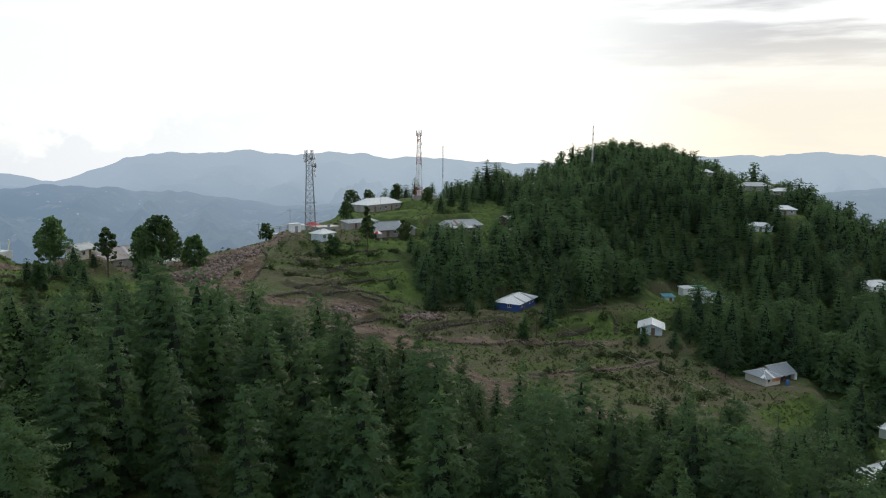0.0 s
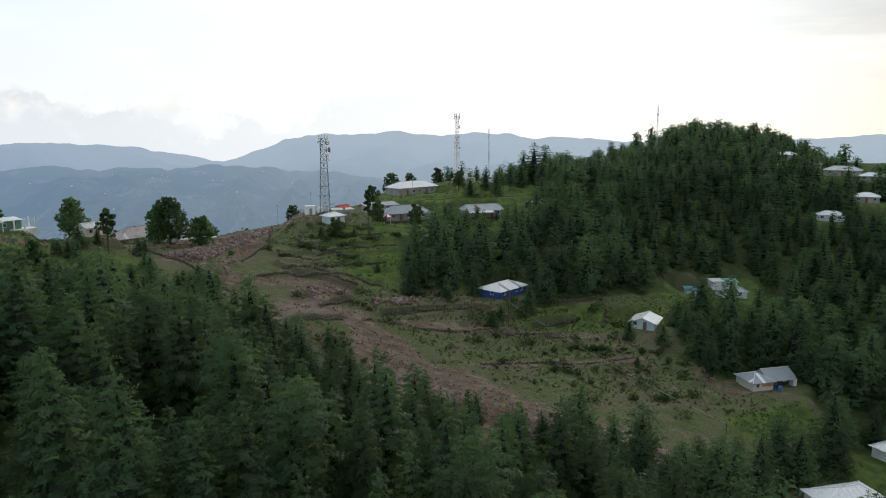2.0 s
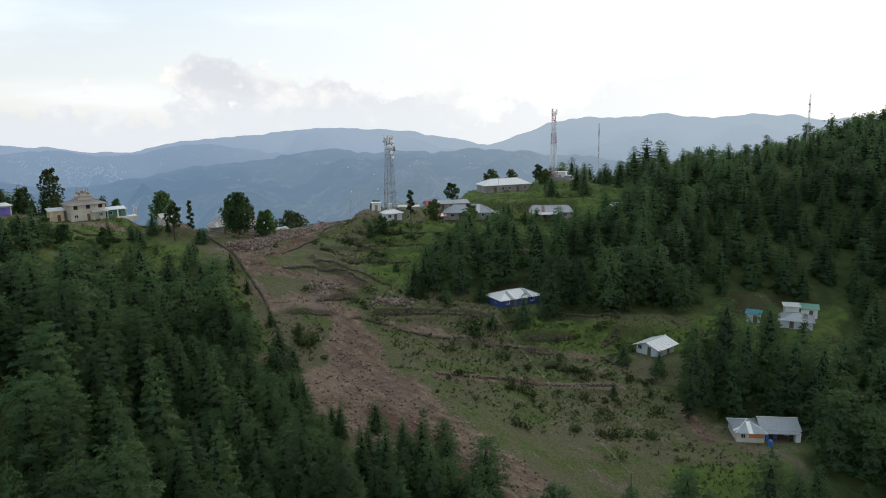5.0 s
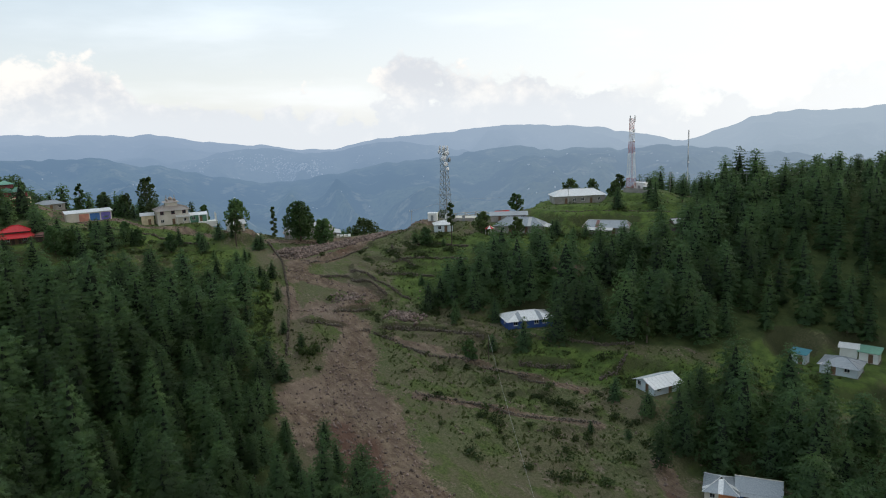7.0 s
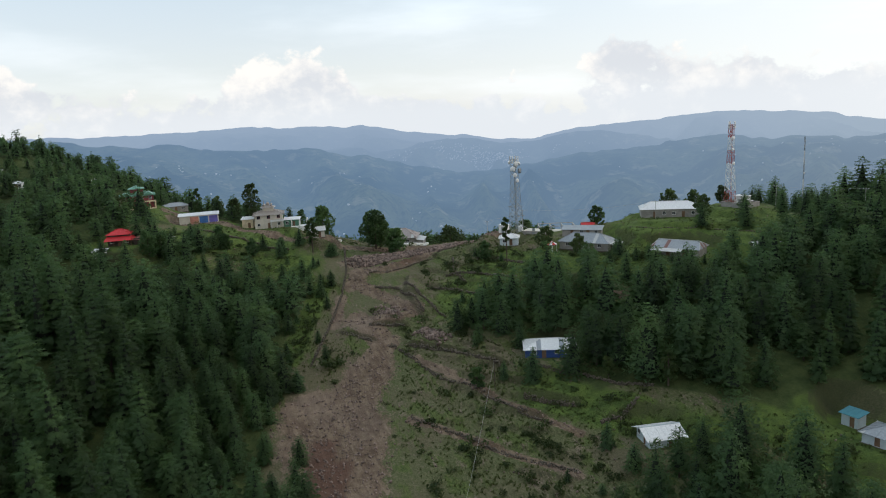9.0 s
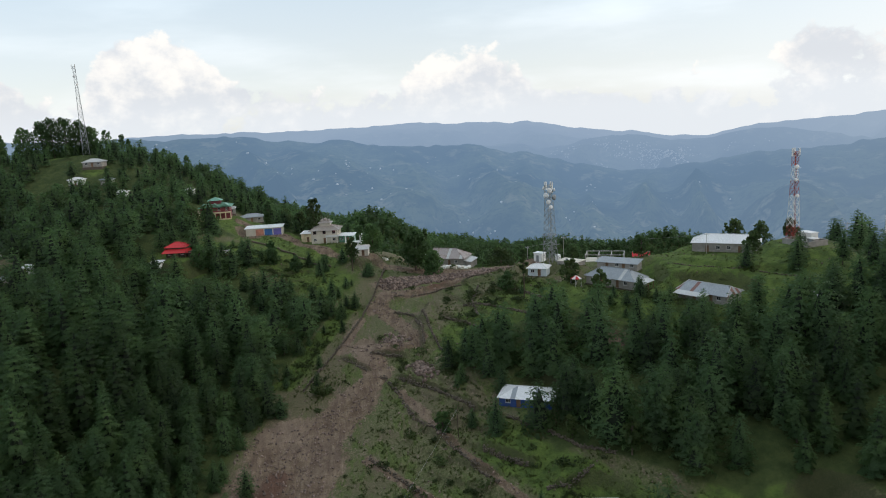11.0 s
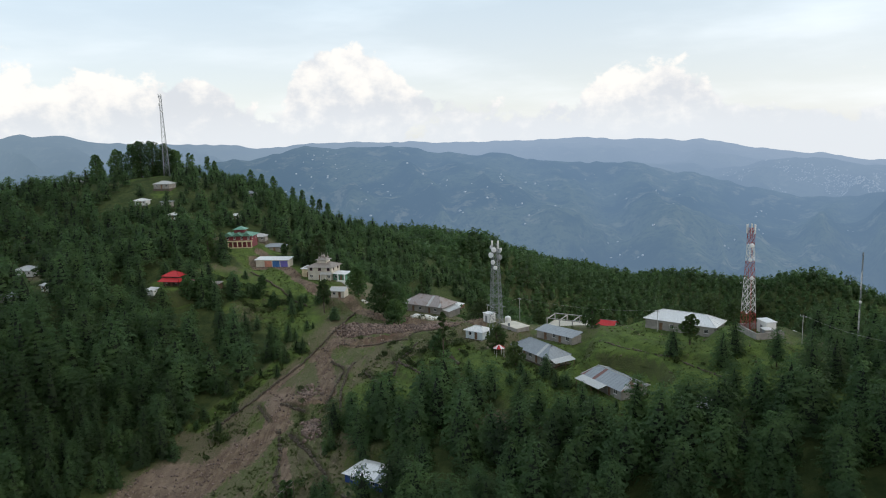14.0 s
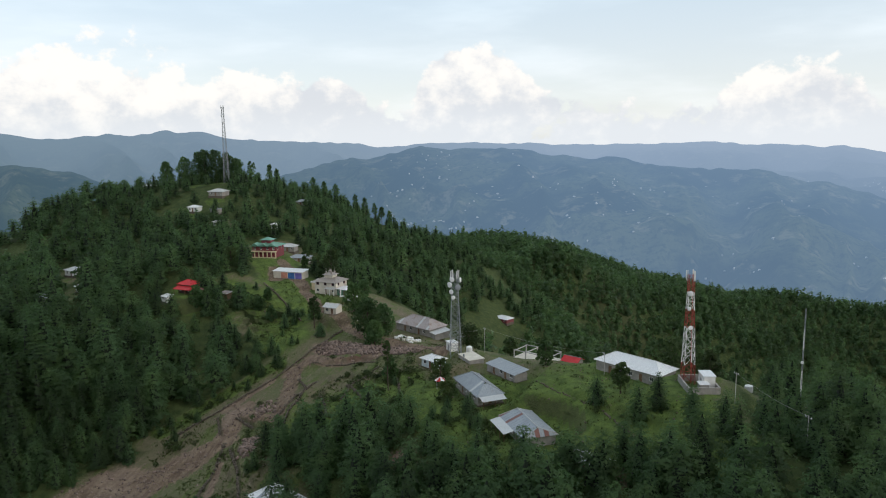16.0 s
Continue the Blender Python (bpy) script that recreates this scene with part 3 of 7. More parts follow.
# skylines: bearing in degrees from north towards west, height in degrees over the level of the eye
SKYLINE = [
    (-180, 0.2), (-120, 0.4), (-60, -0.3), (-27, -1.0), (-24.8, -0.74), (-22, -0.55), (-19, -0.8), (0, -1.75), (7.9, -1.2), (10, -1.3), (14, -0.85), (17.5, -1.05), (19.4, -0.9), (20.9, -0.6),
    (23.7, -0.9), (26.5, -0.85), (29.9, -1.25), (32, -2.2), (34.6, -3.0), (36.3, -2.6), (38.1, -2.15), (40.7, -1.85), (43.2, -1.6), (45.5, -1.3), (47.7, -1.4), (50, -1.55), (54, -1.75),
]
SKYLINE += [
    (58, -2.05), (60.7, -2.6), (62.5, -2.85), (65, -2.5), (67, -2.15), (70, -1.95), (72.4, -1.55), (75, -1.05), (79.3, -0.9), (84, -0.65), (88.5, -0.8), (94, -0.8), (99, -0.55), (104, -0.5),
    (109, -0.75), (111.6, -0.45), (115, -0.3), (119.7, 0.02), (121.7, 0.47), (124.9, 0.76), (127.3, 0.34), (128.7, 0.56), (131.3, 0.28), (134.4, 0.44), (136.4, 1.0), (145, 0.7), (180, 0.2),
]
NEAR_SKYLINE = [
    (-180, -5.0), (-40, -4.0), (-30, -3.2), (-24, -3.6), (-10, -6.0), (20, -5.2), (26, -4.2), (30, -3.9), (36, -3.3), (40.8, -3.6), (44, -3.5), (47, -3.15), (51.5, -3.6), (55, -3.9), (58, -4.1),
    (62, -4.9), (67, -5.2), (71, -4.6), (74, -3.8), (77, -3.2), (79.5, -2.6), (82, -2.5), (86.3, -2.4), (89.5, -1.72), (92.3, -1.75), (95, -1.4), (97, -1.0), (99.3, -0.75),
]
NEAR_SKYLINE += [(102, -0.9), (104.8, -0.65), (107.3, -1.15), (112, -1.9), (118, -3.4), (124, -5.0), (127.6, -3.9), (129.7, -2.5), (133.2, -1.5), (136.6, -1.4), (150, -2.0), (180, -5.0)]

MIDDLE_SKYLINE = [(-180, -5.0), (-40, -4.5), (10, -6.0), (30, -5.4), (45, -5.0), (53, -2.9), (57, -2.3), (60, -2.7), (63, -3.2), (66, -2.55), (68.5, -2.4), (71, -2.85), (74.5, -3.4), (77, -3.8), (80, -3.2), (82.5, -3.4), (88, -4.6), (120, -4.0), (180, -5.0)]


def folds(x, y, size, seed):
    """Sharp-crested folds, 0 to 1."""
    wx, wy = x + 0.5 * size * wave(x, y, size * 1.3, seed + 3), y + 0.5 * size * wave(x, y, size * 1.3, seed + 4)
    return 1 - np.abs(2 * wave(wx, wy, size, seed) - 1)


def rim(bearing, line, r):
    rough = 13 * (wave(bearing, 0 * bearing, 1.7, 71) - 0.5) + 9 * (wave(bearing, 0 * bearing, 0.6, 72) - 0.5)
    return 74 + rough + r * np.tan(np.radians(np.interp(bearing, [b for b, _ in line], [e for _, e in line])))


def far_height(x, y):
    """Two ranges behind one another, each with spurs and gullies running down from its crest."""
    r = np.hypot(x - 130.0, y - 150.0)
    bearing = np.degrees(np.arctan2(-(x - 130.0), y - 150.0))
    wind = bearing + 0.0016 * (r - 2000) * (wave(x, y, 1300.0, 61) - 0.5) * 8
    z = np.full(r.shape, -350.0) + 60 * (folds(x, y, 420.0, 21) - 0.5)
    bumps = 70 * (folds(x, y, 360.0, 22) - 0.55) + 36 * (folds(x, y, 150.0, 31) - 0.55) + 14 * (folds(x, y, 60.0, 41) - 0.55)
    for line, foot, top, back, deep, seed in ((SKYLINE, 2700.0, 4500.0, 4800.0, 210.0, 3), (MIDDLE_SKYLINE, 2900.0, 3600.0, 4000.0, 110.0, 5), (NEAR_SKYLINE, 1250.0, 2900.0, 3500.0, 190.0, 7)):
        crest = rim(bearing, line, top)
        up = np.clip((r - foot) / (top - foot), 0, 1)
        shape = up ** 1.15 * (1 - smooth(top, back, r) * (1.3 if seed == 3 else 1.0))
        side = np.sin(np.pi * up ** 0.8)
        spur = 1 - np.abs(2 * wave(wind * 100.0, r * 0.12, 420.0, seed) - 1)
        fine = 1 - np.abs(2 * wave(wind * 100.0 + 60 * wave(x, y, 200.0, seed + 9), r * 0.25, 150.0, seed + 1) - 1)
        h = -350 + (crest + 350) * shape + side * (0.75 * deep * (spur - 0.6) + 0.18 * deep * (fine - 0.6) + bumps * 1.1)
        h = h + 7 * (wave(x, y, 70.0, 26) - 0.5) * up + 3.5 * (wave(x, y, 28.0, 27) - 0.5)
        z = np.maximum(z, h)
    return np.where(r < 1250, np.minimum(z, land(x, y) - 3), z)


def build_distance():
    radii = [1050.0]
    while radii[-1] < 4790:
        radii.append(radii[-1] * 1.015)
    turn = np.radians(np.concatenate([np.arange(-34, 142, 0.24), np.arange(142, 326, 2.3)]))
    r, t = np.meshgrid(np.array(radii), turn, indexing="ij")
    x, y = 130.0 - r * np.sin(t), 150.0 + r * np.cos(t)
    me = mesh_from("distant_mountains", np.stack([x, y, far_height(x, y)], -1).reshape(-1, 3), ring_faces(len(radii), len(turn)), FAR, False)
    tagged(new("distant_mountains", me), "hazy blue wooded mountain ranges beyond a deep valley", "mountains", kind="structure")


build_distance()


# ---- trees ----
CORE = 24


def pine_shape(seed, sprays, size, tall=13.0, wide=4.0, inner=0.2, rounded=False, slim=0.3, taper=0.42):
    """Triangles of one pine's crown: whorls of boughs, each a flat layer of small pointed sprays; the last CORE
    triangles are a dark cone that stands in for the shade inside.
    """
    rnd = np.random.default_rng(seed)
    wide = wide * (0.88 + 0.3 * rnd.random())
    blunt = taper + 0.3 * rnd.random()
    low = tall * (0.05 + 0.05 * rnd.random())
    lean = (rnd.random(2) - 0.5) * 0.8
    if rounded:
        low = tall * 0.2
    boughs = []
    z = low
    while z < tall * 0.96:
        f = (z - low) / (tall - low)
        reach = wide * (1 - f) ** blunt * (0.75 + 0.25 * min(1.0, f * 6)) * (0.82 + 0.36 * rnd.random()) + 0.15
        if rounded:
            reach = wide * 0.9 * max(0.04, 1 - ((f - 0.36) / 0.66) ** 2) ** 0.5 * (0.75 + 0.4 * rnd.random())
        count = 5 + int(1.9 * reach)
        spin = rnd.random() * 6.28
        for a in range(count):
            boughs.append((z + 0.35 * (rnd.random() - 0.5), spin + 6.283 * (a + 0.6 * rnd.random()) / count, reach * (0.6 + 0.55 * rnd.random()), f))
        z += (0.75 + 0.45 * rnd.random()) * (1 - 0.45 * f)
    bough = np.array(boughs)
    share = bough[:, 2] ** 1.5 + 0.25
    pick = rnd.choice(len(bough), sprays, p=share / share.sum())
    bz, ang, length, f = bough[pick].T
    u = 0.12 + 0.88 * rnd.random(sprays) ** 0.75
    way = np.stack([np.cos(ang), np.sin(ang), np.zeros(sprays)], -1)
    side = np.stack([-np.sin(ang), np.cos(ang), np.zeros(sprays)], -1)
    off = (rnd.random(sprays) + rnd.random(sprays) - 1) * 0.42 * length * (1.2 - 0.8 * u)
    at = way * (length * u)[:, None] + side * off[:, None]
    at[:, 0] += lean[0] * f
    at[:, 1] += lean[1] * f
    at[:, 2] += bz + length * ((0.12 + 0.45 * f) * u - 0.34 * u * u) - 0.25 * np.abs(off) + 0.2 * (rnd.random(sprays) - 0.5)
    big = size * (0.6 + 0.8 * rnd.random(sprays)) * (1.15 - 0.6 * f)
    # the sprays of a bough lie over one another like shingles on one soft mass that faces up and outwards
    mass = way * (0.45 + 0.5 * u)[:, None] + 0.45 * (rnd.random((sprays, 3)) - 0.5)
    mass[:, 2] += 0.35 + 0.6 * f
    mass /= np.linalg.norm(mass, axis=1)[:, None]
    stray = np.where(rnd.random(sprays) < 0.4, 1.8, 0.9)[:, None]
    face = mass + stray * (rnd.random((sprays, 3)) - 0.5)
    face /= np.linalg.norm(face, axis=1)[:, None]
    fan = (rnd.random(sprays) - 0.5) * 2.4 + 0.8 * np.sign(off)
    out = way * np.cos(fan)[:, None] + side * np.sin(fan)[:, None]
    out[:, 2] += 0.5 * (rnd.random(sprays) - 0.5)
    out -= face * (out * face).sum(1)[:, None]
    out /= np.linalg.norm(out, axis=1)[:, None] + 1e-6
    across = np.cross(out, face)
    across /= np.linalg.norm(across, axis=1)[:, None] + 1e-6
    b = (big * np.where(rnd.random(sprays) < 0.4, -1.0, 1.0))[:, None]
    root, tip = at - out * b * 0.5, at + out * b * 0.6
    wing = across * b * slim
    tris = np.stack([root - wing, root + wing, tip], 1)
    turned = (np.cross(tris[:, 1] - tris[:, 0], tris[:, 2] - tris[:, 0]) * mass).sum(1) < 0
    tris[turned] = tris[turned][:, ::-1]
    tris, mass = list(tris), list(mass)
    for k in range(4):
        a = 6.283 * k / 4 + rnd.random()
        foot = np.array([lean[0], lean[1], tall * (0.92 + 0.05 * rnd.random())])
        w = np.array([np.cos(a), np.sin(a), 0.0])
        v = np.array([-w[1], w[0], 0.0])
        tris.append([foot - v * 0.1, foot + v * 0.1, foot + w * 0.2 + np.array([0, 0, 0.3 + 0.2 * rnd.random()])])
        mass.append(w + np.array([0, 0, 0.5]))
    if not inner:
        tris, mass = np.array(tris, np.float32), np.array(mass, np.float32)
        return np.concatenate([tris, np.repeat(mass[:, None], 3, 1)], 2).reshape(-1, 6)
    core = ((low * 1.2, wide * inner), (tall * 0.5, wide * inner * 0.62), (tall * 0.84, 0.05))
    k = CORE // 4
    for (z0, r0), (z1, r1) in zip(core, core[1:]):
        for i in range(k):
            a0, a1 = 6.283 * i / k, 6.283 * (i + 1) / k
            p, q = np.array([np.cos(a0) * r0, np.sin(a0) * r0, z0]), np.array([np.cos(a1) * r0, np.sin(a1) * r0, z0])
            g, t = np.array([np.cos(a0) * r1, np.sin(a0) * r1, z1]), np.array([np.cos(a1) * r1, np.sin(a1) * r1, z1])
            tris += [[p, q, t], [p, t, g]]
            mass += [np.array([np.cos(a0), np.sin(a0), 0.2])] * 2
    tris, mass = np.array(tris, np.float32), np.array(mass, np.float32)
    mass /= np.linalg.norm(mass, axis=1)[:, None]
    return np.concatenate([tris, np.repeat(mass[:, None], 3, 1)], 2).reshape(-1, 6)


def crown_mesh(name, shapes):
    """A mesh of one or many crowns: needles outside, inside a core coloured as the crown's shade."""
    both = np.concatenate(shapes)
    tone = np.repeat(np.random.default_rng(len(shapes)).random(len(shapes)), [len(p) for p in shapes])
    me = mesh_from(name, both[:, :3], np.arange(len(both)).reshape(-1, 3), PINE)
    me.attributes.new("custom_normal", "FLOAT_VECTOR", "POINT").data.foreach_set("vector", np.ascontiguousarray(both[:, 3:]).ravel())
    me.attributes.new("tone", "FLOAT", "POINT").data.foreach_set("value", tone.astype(np.float32))
    me.materials.append(CROWN_SHADE)
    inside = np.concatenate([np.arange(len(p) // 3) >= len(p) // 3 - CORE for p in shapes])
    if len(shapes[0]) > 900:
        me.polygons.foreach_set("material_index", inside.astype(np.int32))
    return me


def trunk_shape(tall, radius, sides=6):
    verts, faces = [], []
    levels = ((-0.8, 1.25), (0.0, 1.0), (0.45, 0.7), (0.9, 0.12))
    for f, s in levels:
        for i in range(sides):
            a = 6.283 * i / sides
            verts.append((np.cos(a) * radius * s, np.sin(a) * radius * s, f * tall if f > 0 else f))
    for k in range(len(levels) - 1):
        for i in range(sides):
            a, b = k * sides + i, k * sides + (i + 1) % sides
            faces.append((a, b, b + sides, a + sides))
    return verts, faces


def wood_places(x0, x1, y0, y1, gap, seed, keep=1.0, gaps=0.16):
    rnd = np.random.default_rng(seed)
    gx, gy = np.meshgrid(np.arange(x0, x1, gap), np.arange(y0, y1, gap))
    x = (gx + (rnd.random(gx.shape) - 0.5) * gap * 0.95).ravel()
    y = (gy + (rnd.random(gx.shape) - 0.5) * gap * 0.95).ravel()
    inside = near_strip(x, y, OPEN) + 0.12 * (wave(x, y, 9.0, 8) - 0.5)
    ok = (inside < 0) & (wave(x, y, 26.0, 9) > gaps) & (rnd.random(x.shape) < keep)
    return x[ok], y[ok]


def merged(name, shapes, x, y, sizes, mat, label, category, sink=0.3):
    """Many like plants in one mesh."""
    rnd = np.random.default_rng(len(x))
    z = ground(x, y) - sink
    parts, which, spin = [], rnd.integers(0, len(shapes), len(x)), rnd.random(len(x)) * 6.283
    for i in range(len(x)):
        c, s = np.cos(spin[i]) * sizes[i], np.sin(spin[i]) * sizes[i]
        p = shapes[which[i]]
        q = np.empty_like(p)
        q[:, 0] = p[:, 0] * c - p[:, 1] * s + x[i]
        q[:, 1] = p[:, 0] * s + p[:, 1] * c + y[i]
        q[:, 2] = p[:, 2] * sizes[i] * (0.84 + 0.26 * ((i * 37) % 10) / 10) + z[i]
        if p.shape[1] == 6:
            q[:, 3] = (p[:, 3] * c - p[:, 4] * s) / sizes[i]
            q[:, 4] = (p[:, 3] * s + p[:, 4] * c) / sizes[i]
            q[:, 5] = p[:, 5]
        parts.append(q)
    if mat is PINE:
        me = crown_mesh(name, parts)
    else:
        verts = np.concatenate(parts)
        me = mesh_from(name, verts, np.arange(len(verts)).reshape(-1, 3), mat)
    return tagged(new(name, me), label, category, kind="stuff")


FINE = [pine_shape(s, 7000, 0.46, wide=2.95, inner=0.36, rounded=s == 5, slim=0.155, taper=0.6) for s in (1, 2, 3, 4, 5)]
MIDDLE = [pine_shape(s, 1200, 0.88, wide=4.4, inner=0.42, rounded=s > 15, slim=0.25, taper=0.4) for s in (11, 12, 13, 14, 15, 16, 17)]
NEARER = [pine_shape(s, 2300, 0.68, wide=4.2, inner=0.4, rounded=s > 33, slim=0.2, taper=0.4) for s in (31, 32, 33, 34)]
COARSE = [pine_shape(s, 360, 1.25, wide=4.2, inner=0.42, rounded=s > 22, slim=0.34) for s in (21, 22, 23, 24, 25, 26)]
TINY = [pine_shape(s, 46, 2.6, wide=4.0, inner=0, rounded=s > 29, slim=0.45) for s in (27, 28, 29, 30)]


def tree_size(x, y, seed):
    """Smaller trees at the wood's edges and on the ridge by the village."""
    rnd = np.random.default_rng(seed)
    edge = np.maximum(near_strip(x, y, OPEN), -0.6)
    low = 1 - 0.3 * np.clip(1.5 * near_strip(x, y, [(-100, 100, -62, 150, 26), (-150, 112, -118, 165, 26), (-20, 224, 14, 244, 14), (-20, 300, 40, 330, 40), (-250, 30, -200, 60, 60), (-310, 60, -240, -40, 40), (-300, 44, -370, 98, 24), (24, 340, 46, 378, 18)]), 0, 1)
    return (0.62 + 0.5 * rnd.random(len(x)) ** 0.8) * (0.86 + 0.3 * wave(x, y, 30.0, 6)) * (1 - 0.28 * smooth(-0.6, 0.0, edge)) * low


def lone_pine(trunk_mesh, crown, x, y, s, spin, tall, label, group):
    """One pine with its trunk and its crown."""
    tree = new("pine_tree")
    tree.matrix_world = Matrix.LocRotScale((x, y, height(x, y) - 0.2), Euler((0, 0, spin)), (s, s, s * tall))
    tagged(tree, label, "tree", group)
    for nm, me in (("trunk", trunk_mesh), ("crown", crown)):
        new(nm, me).parent = tree


def near_pines():
    """The pines that the way passes nearest, each a thing with trunk and crown."""
    x, y = wood_places(-34, 62, 62, 134, 6.9, 31, 1.0, 0.05)
    order = np.argsort(np.hypot(x - 15, y - 78))
    first, rest = order[:130], order[130:]
    size = tree_size(x, y, 32) * (1.55 - 0.5 * smooth(88, 122, y))
    tv, tf = trunk_shape(12.0, 0.22)
    trunk_mesh = bpy.data.meshes.new("trunk")
    trunk_mesh.from_pydata(tv, [], tf)
    trunk_mesh.materials.append(BARK)
    crowns = [crown_mesh("crown", [p]) for p in FINE]
    rnd = random.Random(5)
    for i in first:
        lone_pine(trunk_mesh, crowns[rnd.randrange(5)], x[i], y[i], size[i], rnd.random() * 6.28, 0.86 + 0.22 * rnd.random(), "dark green pine with layered drooping boughs" if size[i] > 0.8 else "young dark green pine with a narrow crown", "pines on the slope")
    u, v = wood_places(-58, -30, 49, 62, 6.9, 47, 1.0, 0.0)
    for i, k in enumerate(tree_size(u, v, 57) * 1.45):
        lone_pine(trunk_mesh, crowns[i % 5], u[i], v[i], k, i * 2.3, 0.9, "dark green pine with layered drooping boughs", "pines on the slope")
    # the wood that the end of the way looks down on
    u, v = wood_places(38, 122, 196, 300, 7.4, 43, 1.0, 0.03)
    big = tree_size(u, v, 53) * 1.22
    order = np.argsort(np.hypot(u - 92, v - 258))
    for i in order[:105]:
        lone_pine(trunk_mesh, crowns[rnd.randrange(5)], u[i], v[i], big[i], rnd.random() * 6.28, 0.86 + 0.22 * rnd.random(), "tall dark green pine in the lower wood", "pines of the lower wood")
    left = order[105:]
    return np.concatenate([x[rest], u[left]]), np.concatenate([y[rest], v[left]]), np.concatenate([size[rest], big[left] / 1.16])


rx, ry, rs = near_pines()
wx, wy = [rx], [ry]
ws = [rs]
for k, (x0, x1, y0, y1, gap) in enumerate(((-40, 66, 102, 138, 6.0), (62, 124, 40, 120, 7.6), (-110, -34, 60, 160, 7.6), (62, 135, 120, 196, 7.3), (122, 135, 196, 300, 6.8), (-14, 38, 134, 300, 6.9), (38, 62, 134, 196, 6.9), (-22, 135, 300, 340, 7.2))):
    x, y = wood_places(x0, x1, y0, y1, gap, 40 + k, 1.0, 0.02 if k in (3, 4) else 0.16)
    wx.append(x), wy.append(y), ws.append(tree_size(x, y, 50 + k) * (0.72 if k == 0 else 1.0))
x, y, s = np.concatenate(wx), np.concatenate(wy), np.concatenate(ws)
near = (x > 34) & (y > 118) & (y < 292)
merged("pine_wood", NEARER, x[near], y[near], s[near] * 1.16, PINE, "pines of the lower wood, close and dark green", "trees")
x, y, s = x[~near], y[~near], s[~near]
near = (x > -34) & (x < 62) & (y > 62) & (y < 134)
merged("pine_wood", NEARER, x[near], y[near], s[near] * 1.05, PINE, "pines of the slope wood around the bare track", "trees")
x, y, s = x[~near], y[~near], s[~near]
merged("pine_wood", MIDDLE, x, y, s * 1.12, PINE, "dense wood of dark green pines on the hillside", "trees")
fx, fy = [], []
for k, (x0, x1, y0, y1, gap, keep) in enumerate(((-330, -110, -70, 170, 7.6, 1.0), (-110, -40, -20, 60, 8.0, 1.0), (-20, 230, 340, 450, 7.1, 1.0), (135, 260, 230, 340, 7.4, 1.0), (-420, -330, 0, 200, 8.6, 1.0))):
    x, y = wood_places(x0, x1, y0, y1, gap, 60 + k, keep)
    fx.append(x), fy.append(y)
x, y = np.concatenate(fx), np.concatenate(fy)
merged("hill_wood", COARSE, x, y, tree_size(x, y, 70) * 1.0, PINE, "wood of pines covering the far hill", "trees")


def far_spur():
    x, y = wood_places(-960, -150, 20, 660, 7.6, 80, 1.0, 0.02)
    z = land(x, y)
    ok = (z > -215) & (np.hypot(x + 250, y - 200) < 690) & ((x < -420) | (y > 200)) & (x < -112 - 0.1 * (y - 200)) & (x + 0.3 * y < -55)
    x, y = x[ok], y[ok]
    merged("spur_wood", TINY, x, y, tree_size(x, y, 81) * (0.84 + 0.55 * wave(x, y, 45.0, 83)), PINE, "dense dark wood on the spur behind the ridge", "trees")


far_spur()


def slope_wood():
    """The wood that goes on down the slope under and behind the way."""
    fx, fy = [], []
    for k, (x0, x1, y0, y1, gap) in enumerate(((-110, 124, -140, -10, 9.0), (-34, 62, -10, 26, 9.0), (124, 300, -140, 118, 9.0), (138, 330, 120, 228, 9.0), (262, 340, 230, 420, 10.0))):
        x, y = wood_places(x0, x1, y0, y1, gap, 90 + k)
        fx.append(x), fy.append(y)
    x, y = np.concatenate(fx), np.concatenate(fy)
    merged("slope_wood", TINY, x, y, tree_size(x, y, 95) * 1.2, PINE, "pine wood running on down the lower slope", "trees")


slope_wood()


# ---- building kit ----
def part(name, bm, mat, parent, label=""):
    """Links a bmesh as one mesh object under a thing or part."""
    me = bpy.data.meshes.new(name)
    bm.to_mesh(me)
    bm.free()
    me.materials.append(mat)
    ob = new(name, me)
    ob.parent = parent
    if label:
        tagged(ob, label)
    return ob


def box(bm, x0, x1, y0, y1, z0, z1):
    v = [bm.verts.new(p) for p in ((x0, y0, z0), (x1, y0, z0), (x1, y1, z0), (x0, y1, z0), (x0, y0, z1), (x1, y0, z1), (x1, y1, z1), (x0, y1, z1))]
    for f in ((0, 3, 2, 1), (4, 5, 6, 7), (0, 1, 5, 4), (1, 2, 6, 5), (2, 3, 7, 6), (3, 0, 4, 7)):
        bm.faces.new([v[i] for i in f])
    return bm


def slab(bm, corners, thick):
    """A sheet over given corners with a thickness downwards."""
    top = [bm.verts.new(c) for c in corners]
    low = [bm.verts.new((c[0], c[1], c[2] - thick)) for c in corners]
    bm.faces.new(top)
    bm.faces.new(low[::-1])
    for i in range(len(corners)):
        j = (i + 1) % len(corners)
        bm.faces.new((top[j], top[i], low[i], low[j]))


def bar(bm, a, b, r, sides=4):
    a, b = Vector(a), Vector(b)
    q = (b - a).to_track_quat("Z", "Y").to_matrix()
    ra, rb = [], []
    for i in range(sides):
        t = 6.2832 * (i + 0.5) / sides
        o = q @ Vector((math.cos(t) * r, math.sin(t) * r, 0))
        ra.append(bm.verts.new(a + o)), rb.append(bm.verts.new(b + o))
    for i in range(sides):
        j = (i + 1) % sides
        bm.faces.new((ra[i], ra[j], rb[j], rb[i]))
    bm.faces.new(ra[::-1]), bm.faces.new(rb)


